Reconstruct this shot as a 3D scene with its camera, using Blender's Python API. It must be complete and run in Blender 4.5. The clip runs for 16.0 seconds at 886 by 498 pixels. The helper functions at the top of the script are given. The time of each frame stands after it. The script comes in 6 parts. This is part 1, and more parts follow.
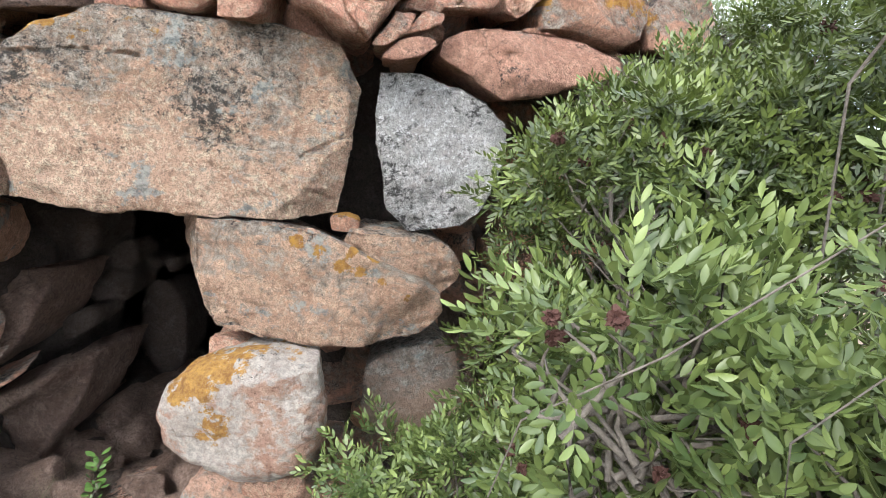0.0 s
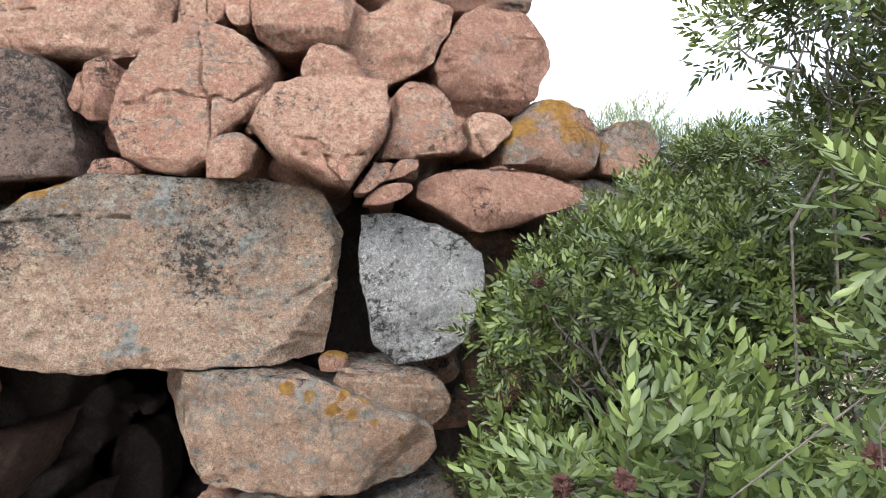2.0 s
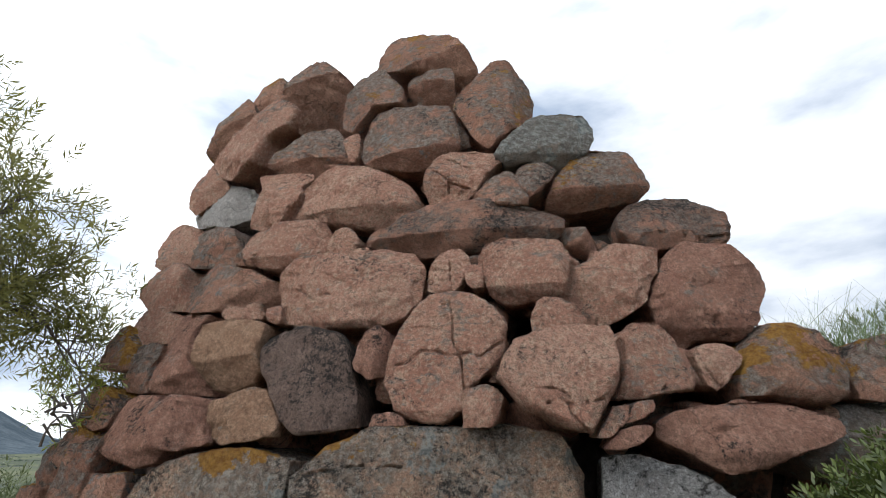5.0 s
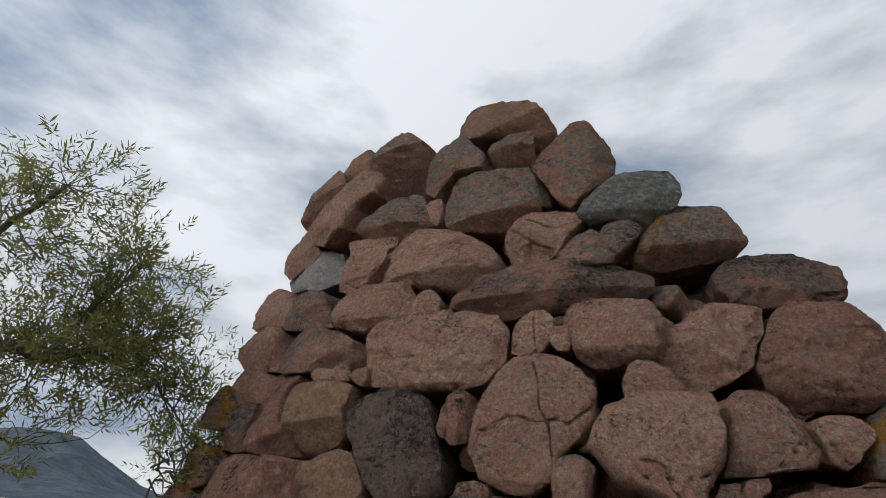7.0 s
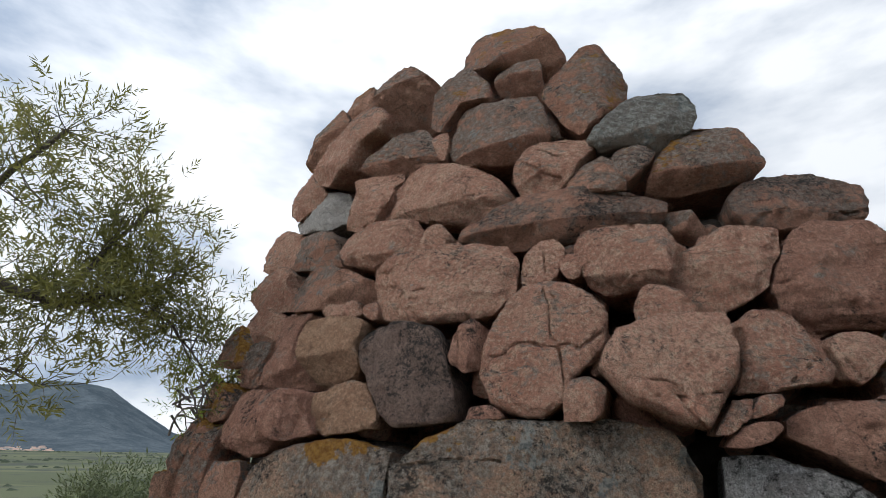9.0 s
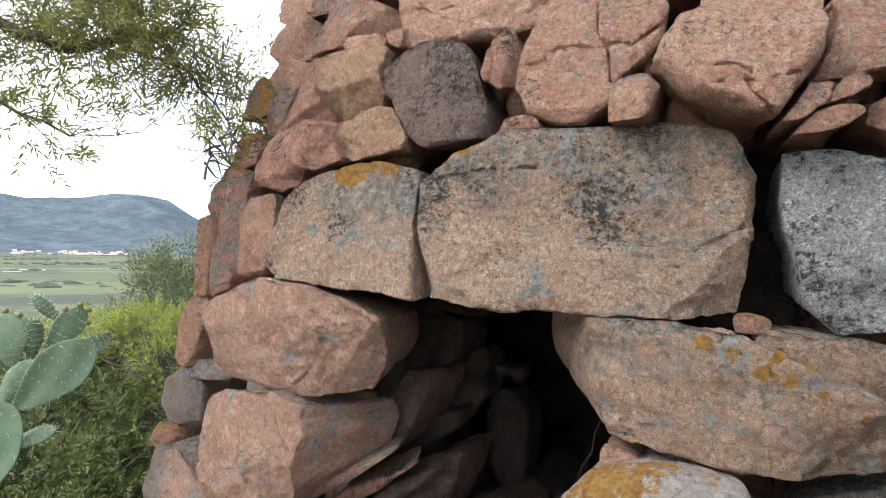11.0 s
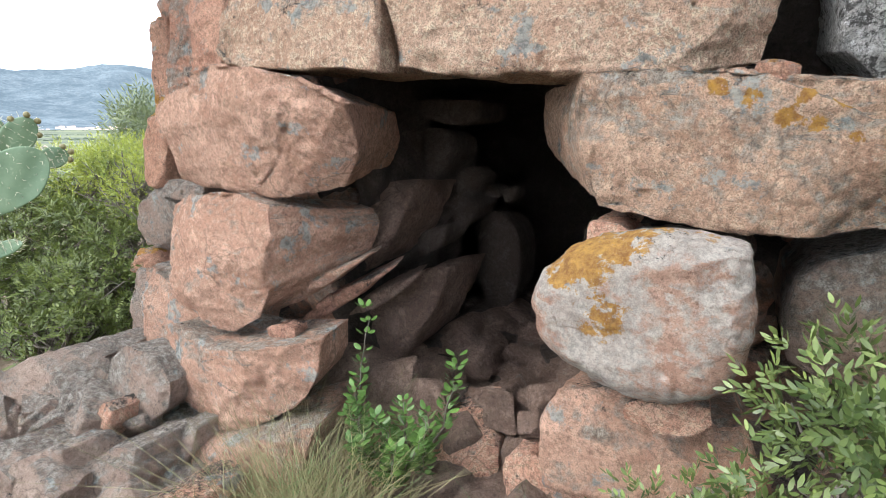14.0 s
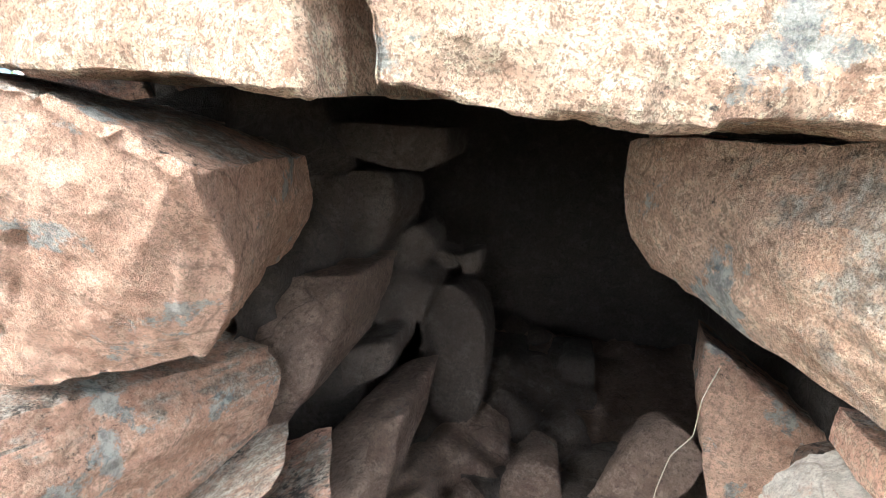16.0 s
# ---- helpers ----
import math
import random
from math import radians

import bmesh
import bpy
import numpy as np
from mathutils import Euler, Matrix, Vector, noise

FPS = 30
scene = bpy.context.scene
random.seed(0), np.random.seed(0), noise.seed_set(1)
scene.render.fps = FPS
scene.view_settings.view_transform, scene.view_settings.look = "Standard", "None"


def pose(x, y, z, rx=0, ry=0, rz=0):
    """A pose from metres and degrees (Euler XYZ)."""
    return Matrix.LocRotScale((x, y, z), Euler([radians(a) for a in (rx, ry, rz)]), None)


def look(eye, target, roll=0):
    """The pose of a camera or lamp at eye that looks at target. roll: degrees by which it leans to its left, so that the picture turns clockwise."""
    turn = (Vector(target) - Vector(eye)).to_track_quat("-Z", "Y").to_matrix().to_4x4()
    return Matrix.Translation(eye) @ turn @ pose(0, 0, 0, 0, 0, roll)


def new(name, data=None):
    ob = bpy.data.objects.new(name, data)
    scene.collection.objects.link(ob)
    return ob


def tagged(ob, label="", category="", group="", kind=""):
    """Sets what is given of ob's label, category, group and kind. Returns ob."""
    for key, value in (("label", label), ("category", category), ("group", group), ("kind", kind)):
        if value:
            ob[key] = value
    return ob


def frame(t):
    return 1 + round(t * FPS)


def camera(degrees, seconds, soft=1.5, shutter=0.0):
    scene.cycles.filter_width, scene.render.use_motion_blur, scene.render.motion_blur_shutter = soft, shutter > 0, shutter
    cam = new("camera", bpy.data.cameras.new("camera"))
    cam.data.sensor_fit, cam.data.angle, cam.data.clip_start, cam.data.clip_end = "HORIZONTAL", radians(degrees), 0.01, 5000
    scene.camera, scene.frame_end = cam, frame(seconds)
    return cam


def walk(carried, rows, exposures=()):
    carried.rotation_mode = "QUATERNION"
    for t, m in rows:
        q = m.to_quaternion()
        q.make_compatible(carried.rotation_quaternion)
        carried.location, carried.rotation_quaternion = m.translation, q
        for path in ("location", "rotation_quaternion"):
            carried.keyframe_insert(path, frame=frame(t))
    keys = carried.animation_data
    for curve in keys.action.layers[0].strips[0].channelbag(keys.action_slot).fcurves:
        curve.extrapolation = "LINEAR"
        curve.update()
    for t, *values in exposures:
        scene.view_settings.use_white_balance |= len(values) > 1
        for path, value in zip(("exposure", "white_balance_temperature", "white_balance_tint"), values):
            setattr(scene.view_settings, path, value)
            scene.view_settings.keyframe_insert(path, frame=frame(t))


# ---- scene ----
cam = camera(79.2, 16.0, soft=0.75)

PATH = [
    (0, (-0.012, -0.016, 1.499), (0.038, 1.945, 1.109), 4.6),
    (0.5, (-0.018, -0.024, 1.543), (0.092, 1.957, 1.286), 3.6),
    (1, (-0.013, -0.034, 1.582), (0.113, 1.955, 1.42), 2.1),
    (1.5, (-0.038, -0.046, 1.593), (0.104, 1.947, 1.507), 1.3),
    (2, (-0.07, -0.062, 1.635), (0.07, 1.933, 1.61), 0.7),
    (2.5, (-0.139, -0.077, 1.652), (-0.012, 1.918, 1.695), -0.2),
    (3, (-0.171, -0.098, 1.662), (-0.123, 1.899, 1.767), -0.6),
    (3.5, (-0.224, -0.151, 1.729), (-0.293, 1.841, 1.895), -0.8),
    (4, (-0.282, -0.238, 1.779), (-0.478, 1.726, 2.098), -1.0),
    (4.5, (-0.314, -0.325, 1.814), (-0.648, 1.582, 2.315), -0.6),
    (5, (-0.311, -0.334, 1.789), (-0.764, 1.488, 2.479), -0.2),
    (5.2, (-0.317, -0.352, 1.793), (-0.807, 1.442, 2.529), 0.1),
    (7.3, (-0.304, -0.332, 1.787), (-1.035, 1.3, 2.683), 2.8),
    (7.5, (-0.307, -0.332, 1.788), (-1.04, 1.305, 2.672), 2.6),
    (8, (-0.312, -0.336, 1.792), (-1.045, 1.325, 2.631), 1.6),
    (8.2, (-0.314, -0.336, 1.791), (-1.05, 1.334, 2.608), 1.5),
    (10.3, (-0.359, -0.04, 1.488), (-1.273, 1.699, 1.862), 1.3),
    (10.5, (-0.376, -0.027, 1.445), (-1.303, 1.722, 1.731), 1.3),
    (11, (-0.405, -0.01, 1.377), (-1.351, 1.752, 1.399), 1.0),
    (11.3, (-0.397, 0.001, 1.332), (-1.351, 1.755, 1.222), 0.9),
    (11.5, (-0.399, 0.013, 1.301), (-1.355, 1.761, 1.116), 0.9),
    (11.8, (-0.411, 0.008, 1.264), (-1.355, 1.745, 0.957), 0.8),
    (12, (-0.403, 0.024, 1.245), (-1.352, 1.746, 0.878), 0.8),
    (12.5, (-0.389, 0.014, 1.197), (-1.331, 1.721, 0.752), 0.7),
    (13, (-0.353, 0.03, 1.131), (-1.295, 1.726, 0.645), 0.3),
    (13.5, (-0.34, 0.108, 1.109), (-1.284, 1.805, 0.632), 0.2),
    (14, (-0.403, 0.23, 1.025), (-1.339, 1.939, 0.574), 0.2),
    (14.5, (-0.716, 0.442, 1.042), (-1.61, 2.179, 0.616), 0.4),
    (15, (-0.918, 0.668, 1.063), (-1.738, 2.441, 0.634), 0.3),
    (15.5, (-1.141, 1.071, 1.137), (-1.818, 2.897, 0.683), 0.5),
    (16, (-1.201, 1.235, 1.178), (-1.691, 3.116, 0.705), 1.6),
]

EXPOSURES = [(0, 1.76, 6500, 10), (1.5, 1.45, 6500, 10), (3.5, 1.15, 6500, 10), (4.4, 0.66, 6500, 10), (5.2, -0.18, 6500, 10), (7.3, -0.86, 6500, 10), (8.2, -0.72, 6500, 10), (10.3, 0.52, 6500, 10), (11.0, 1.03, 6500, 10), (12.0, 1.37, 6500, 10), (13.5, 1.58, 6500, 10), (14.5, 1.78, 6300, 7), (15.2, 2.2, 6200, 5), (16.0, 2.98, 6400, 5)]
walk(cam, [(t, look(eye, target, roll)) for t, eye, target, roll in PATH], EXPOSURES)

# ---- daylight: a bright, broken overcast ----
world = bpy.data.worlds.new("sky")
scene.world = world
world.use_nodes = True
wn, wl = world.node_tree.nodes, world.node_tree.links
wn.clear()
w_out = wn.new("ShaderNodeOutputWorld")
w_bg = wn.new("ShaderNodeBackground")
w_sky = wn.new("ShaderNodeTexSky")
w_sky.sky_type = 'NISHITA'
w_sky.sun_disc = False
SUN_EL, SUN_ROT = radians(42), radians(-142)
w_sky.sun_elevation, w_sky.sun_rotation = SUN_EL, SUN_ROT
w_tc = wn.new("ShaderNodeTexCoord")
w_map = wn.new("ShaderNodeMapping")
w_map.inputs["Scale"].default_value = (1.0, 1.0, 2.6)
w_n = wn.new("ShaderNodeTexNoise")
w_n.inputs["Scale"].default_value, w_n.inputs["Detail"].default_value, w_n.inputs["Roughness"].default_value = 2.6, 7.0, 0.52
w_ramp = wn.new("ShaderNodeValToRGB")
w_ramp.color_ramp.elements[0].position, w_ramp.color_ramp.elements[0].color = 0.33, (4.8, 6.0, 7.9, 1)
w_ramp.color_ramp.elements[1].position, w_ramp.color_ramp.elements[1].color = 0.58, (14.6, 15.2, 15.9, 1)
w_mix = wn.new("ShaderNodeMix")
w_mix.data_type = 'RGBA'
w_mix.inputs[0].default_value = 0.9
wl.new(w_tc.outputs["Generated"], w_map.inputs["Vector"])
wl.new(w_map.outputs["Vector"], w_n.inputs["Vector"])
wl.new(w_n.outputs["Fac"], w_ramp.inputs["Fac"])
wl.new(w_sky.outputs["Color"], w_mix.inputs[6])
wl.new(w_ramp.outputs["Color"], w_mix.inputs[7])
# the cloud is thinner and brighter towards the sun
w_dot = wn.new("ShaderNodeVectorMath")
w_dot.operation = 'DOT_PRODUCT'
w_dot.inputs[1].default_value = (math.cos(SUN_EL) * math.sin(SUN_ROT), math.cos(SUN_EL) * math.cos(SUN_ROT), math.sin(SUN_EL))
w_glow = wn.new("ShaderNodeMapRange")
w_glow.inputs["From Min"].default_value, w_glow.inputs["From Max"].default_value = -0.8, 1.0
w_glow.inputs["To Min"].default_value, w_glow.inputs["To Max"].default_value = 0.75, 1.35
w_scale = wn.new("ShaderNodeVectorMath")
w_scale.operation = 'SCALE'
wl.new(w_tc.outputs["Generated"], w_dot.inputs[0])
wl.new(w_dot.outputs["Value"], w_glow.inputs["Value"])
wl.new(w_mix.outputs[2], w_scale.inputs[0])
wl.new(w_glow.outputs["Result"], w_scale.inputs["Scale"])
wl.new(w_scale.outputs[0], w_bg.inputs["Color"])
w_bg.inputs["Strength"].default_value = 0.1
wl.new(w_bg.outputs["Background"], w_out.inputs["Surface"])
sun = new("sun", bpy.data.lights.new("sun", 'SUN'))
sun.data.energy, sun.data.angle, sun.data.color = 1.5, radians(30), (1.0, 0.96, 0.9)
sun.rotation_euler = (radians(90) - SUN_EL, 0, radians(180) - SUN_ROT)

# ---- materials ----
def nodes_of(name):
    m = bpy.data.materials.new(name)
    m.use_nodes = True
    nt = m.node_tree
    return m, nt, nt.nodes["Principled BSDF"]


def noise_node(nt, vec, scale, detail=4.0, rough=0.55, distortion=0.0):
    n = nt.nodes.new("ShaderNodeTexNoise")
    n.inputs["Scale"].default_value, n.inputs["Detail"].default_value = scale, detail
    n.inputs["Roughness"].default_value, n.inputs["Distortion"].default_value = rough, distortion
    nt.links.new(vec, n.inputs["Vector"])
    return n.outputs["Fac"]


def ramp(nt, fac, lo, hi, a=0.0, b=1.0):
    n = nt.nodes.new("ShaderNodeMapRange")
    n.inputs["From Min"].default_value, n.inputs["From Max"].default_value = lo, hi
    n.inputs["To Min"].default_value, n.inputs["To Max"].default_value = a, b
    nt.links.new(fac, n.inputs["Value"])
    return n.outputs["Result"]


def mathn(nt, op, a, b):
    n = nt.nodes.new("ShaderNodeMath")
    n.operation = op
    for k, v in enumerate((a, b)):
        if isinstance(v, (int, float)):
            n.inputs[k].default_value = v
        else:
            nt.links.new(v, n.inputs[k])
    return n.outputs[0]


def mixc(nt, fac, a, b):
    n = nt.nodes.new("ShaderNodeMix")
    n.data_type = 'RGBA'
    for k, v in ((0, fac), (6, a), (7, b)):
        if isinstance(v, (int, float)):
            n.inputs[k].default_value = v
        elif isinstance(v, tuple):
            n.inputs[k].default_value = (*v, 1)
        else:
            nt.links.new(v, n.inputs[k])
    return n.outputs[2]


def shifted_position(nt, shift):
    g = nt.nodes.new("ShaderNodeNewGeometry")
    v = nt.nodes.new("ShaderNodeVectorMath")
    v.operation = 'ADD'
    v.inputs[1].default_value = (shift, shift * 1.7, -shift)
    nt.links.new(g.outputs["Position"], v.inputs[0])
    return v.outputs[0], g


def bump(nt, height, strength, distance, normal=None):
    b = nt.nodes.new("ShaderNodeBump")
    b.inputs["Strength"].default_value, b.inputs["Distance"].default_value = strength, distance
    nt.links.new(height, b.inputs["Height"])
    if normal is not None:
        nt.links.new(normal, b.inputs["Normal"])
    return b.outputs["Normal"]


def voronoi_edge(nt, vec, scale, wobble=0.05):
    n = nt.nodes.new("ShaderNodeTexNoise")
    n.inputs["Scale"].default_value, n.inputs["Detail"].default_value = 9.0, 5.0
    nt.links.new(vec, n.inputs["Vector"])
    m = nt.nodes.new("ShaderNodeVectorMath")
    m.operation = 'MULTIPLY_ADD'
    m.inputs[1].default_value = (wobble * 2,) * 3
    nt.links.new(n.outputs["Color"], m.inputs[0])
    nt.links.new(vec, m.inputs[2])
    v = nt.nodes.new("ShaderNodeTexVoronoi")
    v.feature = 'DISTANCE_TO_EDGE'
    v.inputs["Scale"].default_value = scale
    nt.links.new(m.outputs[0], v.inputs["Vector"])
    return v.outputs["Distance"]


def rock(name, c1, c2, grey=0.5, black=0.4, orange=0.2, pale=0.3, greycol=(0.36, 0.335, 0.29), shift=0.0, grain=1.0, up=0.25, rise=None, speck=0.22, hair=0.5, patches=(), mottle=1.0):
    """Weathered stone: two base tones, mineral grain, and grey, black, orange and pale lichen, in amounts from 0 to 1.
    up: how much more lichen grows on faces that look up; rise: between which heights it grows thicker; speck: how coarse-grained; hair: hairline cracks;
    patches: where the orange lichen sits thickest, as centres and radii; mottle: how uneven the grey lichen is."""
    m, nt, bsdf = nodes_of(name)
    vec, geo = shifted_position(nt, shift)
    info = nt.nodes.new("ShaderNodeObjectInfo")
    big = noise_node(nt, vec, 2.3, 5, 0.6, 0.4)
    mid = noise_node(nt, vec, 13, 8, 0.75, 0.3)
    spot = noise_node(nt, vec, 36, 6, 0.8)
    fine = noise_node(nt, vec, 48, 6, 0.8)
    grit = noise_node(nt, vec, 210, 4, 0.75)
    base = mixc(nt, ramp(nt, noise_node(nt, vec, 3.5, 8, 0.62), 0.33, 0.67), c1, c2)
    base = mixc(nt, ramp(nt, info.outputs["Random"], 0, 1, 0.0, 0.45), base, tuple(x * k for x, k in zip(c1, (0.78, 0.7, 0.7))))
    base = mixc(nt, ramp(nt, noise_node(nt, vec, 9, 7, 0.7, 0.5), 0.5, 0.66, 0, 0.5), base, (c1[0] * 0.7, c1[1] * 0.58, c1[2] * 0.55))
    base = mixc(nt, ramp(nt, mid, 0.51, 0.61, 0, 0.6), base, tuple(min(1, x * 1.3 + 0.02) for x in c2))
    base = mixc(nt, ramp(nt, fine, 0.52, 0.57, 0.0, speck), base, tuple(min(1, x * 1.5 + 0.03) for x in c2))
    base = mixc(nt, ramp(nt, grit, 0.53, 0.57, 0, 0.12 + speck), base, tuple(x * 0.35 for x in c1))
    base = mixc(nt, ramp(nt, spot, 0.57, 0.6, 0, 0.25 + speck), base, tuple(x * 0.5 for x in c1))
    base = mixc(nt, ramp(nt, noise_node(nt, vec, 60, 10, 0.85), 0.525, 0.57, 0, 0.66), base, tuple(x * 0.4 for x in c1))
    sep = nt.nodes.new("ShaderNodeSeparateXYZ")
    nt.links.new(geo.outputs["Normal"], sep.inputs[0])
    upw = ramp(nt, sep.outputs["Z"], -0.2, 0.9, 0.0, up)
    if rise:
        sp = nt.nodes.new("ShaderNodeSeparateXYZ")
        nt.links.new(geo.outputs["Position"], sp.inputs[0])
        upw = mathn(nt, 'ADD', upw, ramp(nt, sp.outputs["Z"], rise[0], rise[1], -0.1, 0.2))
    rnd = ramp(nt, info.outputs["Random"], 0, 1, -0.035, 0.03)
    # grey crust
    g = mathn(nt, 'ADD', mathn(nt, 'ADD', mathn(nt, 'MULTIPLY', mathn(nt, 'ADD', big, upw), 0.5), mathn(nt, 'MULTIPLY', mid, 0.5)), rnd)
    t = 0.72 - 0.3 * grey
    mottled = mixc(nt, ramp(nt, spot, 0.42, 0.58), tuple(x * (1 - 0.58 * mottle) for x in greycol), tuple(x * (1 + 0.6 * mottle) for x in greycol))
    mottled = mixc(nt, ramp(nt, noise_node(nt, vec, 28, 7, 0.8), 0.46, 0.58, 0, 0.7 * mottle), mottled, tuple(x * 0.5 for x in c1))
    mottled = mixc(nt, ramp(nt, grit, 0.5, 0.58, 0, 0.6 * mottle), mottled, (0.07, 0.066, 0.06))
    base = mixc(nt, ramp(nt, g, t, t + 0.07, 0, 0.85), base, mottled)
    # black crust
    b = mathn(nt, 'ADD', mathn(nt, 'MULTIPLY', mathn(nt, 'ADD', noise_node(nt, vec, 3.1, 4, 0.6), mathn(nt, 'MULTIPLY', upw, 0.6)), 0.36), mathn(nt, 'MULTIPLY', noise_node(nt, vec, 42, 9, 0.85), 0.64))
    t = 0.68 - 0.19 * black
    base = mixc(nt, ramp(nt, b, t, t + 0.05, 0, 0.94), base, (0.036, 0.034, 0.032))
    # blue-white rosettes
    pl = mathn(nt, 'ADD', mathn(nt, 'MULTIPLY', noise_node(nt, vec, 6.3, 3, 0.5), 0.66), mathn(nt, 'MULTIPLY', noise_node(nt, vec, 34, 7, 0.75), 0.34))
    t = 0.72 - 0.2 * pale
    base = mixc(nt, ramp(nt, pl, t, t + 0.03, 0, 0.78), base, mixc(nt, ramp(nt, spot, 0.42, 0.58), (0.16, 0.2, 0.21), (0.5, 0.52, 0.49)))
    # orange crust
    if orange < 0.04:
        orange = -1.0
    o = mathn(nt, 'ADD', mathn(nt, 'MULTIPLY', mathn(nt, 'ADD', noise_node(nt, vec, 4.1, 3, 0.5), mathn(nt, 'MULTIPLY', upw, 0.7)), 0.6), mathn(nt, 'MULTIPLY', noise_node(nt, vec, 26, 8, 0.78), 0.4))
    for px, py, pz, pr in patches:
        off = nt.nodes.new("ShaderNodeVectorMath")
        off.operation = 'DISTANCE'
        off.inputs[1].default_value = (px, py, pz)
        nt.links.new(geo.outputs["Position"], off.inputs[0])
        near = ramp(nt, off.outputs["Value"], 0.3 * pr, 1.2 * pr, 0.4, 0.0)
        o = mathn(nt, 'ADD', o, mathn(nt, 'MULTIPLY', near, ramp(nt, noise_node(nt, vec, 15, 8, 0.75), 0.4, 0.55, 0.35, 1.0)))
    t = 0.80 - 0.26 * orange
    base = mixc(nt, ramp(nt, o, t, t + 0.045, 0, 0.9), base, mixc(nt, ramp(nt, spot, 0.38, 0.62), (0.3, 0.12, 0.02), (0.62, 0.33, 0.05)))
    # hairline cracks in some places
    edge = ramp(nt, voronoi_edge(nt, vec, 4.2), 0.0, 0.02, 1.0, 0.0)
    crack = mathn(nt, 'MULTIPLY', edge, ramp(nt, noise_node(nt, vec, 2.9, 2, 0.5), 0.5, 0.6, 0, hair))
    base = mixc(nt, crack, base, tuple(x * 0.16 for x in c1))
    nt.links.new(base, bsdf.inputs["Base Color"])
    bsdf.inputs["Roughness"].default_value = 0.92
    bsdf.inputs["Specular IOR Level"].default_value = 0.25
    chip = nt.nodes.new("ShaderNodeTexNoise")
    chip.noise_type = 'RIDGED_MULTIFRACTAL'
    chip.inputs["Scale"].default_value, chip.inputs["Detail"].default_value, chip.inputs["Roughness"].default_value = 7.0, 7.0, 0.62
    chip.inputs["Distortion"].default_value = 0.6
    nt.links.new(vec, chip.inputs["Vector"])
    n0 = bump(nt, mathn(nt, 'SUBTRACT', 1.0, crack), 1.0, 0.012)
    n0 = bump(nt, chip.outputs["Fac"], 1.0, 0.03 * grain, n0)
    crag = nt.nodes.new("ShaderNodeTexNoise")
    crag.noise_type = 'RIDGED_MULTIFRACTAL'
    crag.inputs["Scale"].default_value, crag.inputs["Detail"].default_value, crag.inputs["Roughness"].default_value = 26.0, 5.0, 0.7
    nt.links.new(vec, crag.inputs["Vector"])
    n0 = bump(nt, crag.outputs["Fac"], 1.0, 0.012 * grain, n0)
    n1 = bump(nt, noise_node(nt, vec, 30, 10, 0.82), 1.0, 0.06 * grain, n0)
    n2 = bump(nt, fine, 1.0, 0.035 * grain, n1)
    n3 = bump(nt, grit, 1.0, 0.018 * grain, n2)
    nt.links.new(n3, bsdf.inputs["Normal"])
    return m


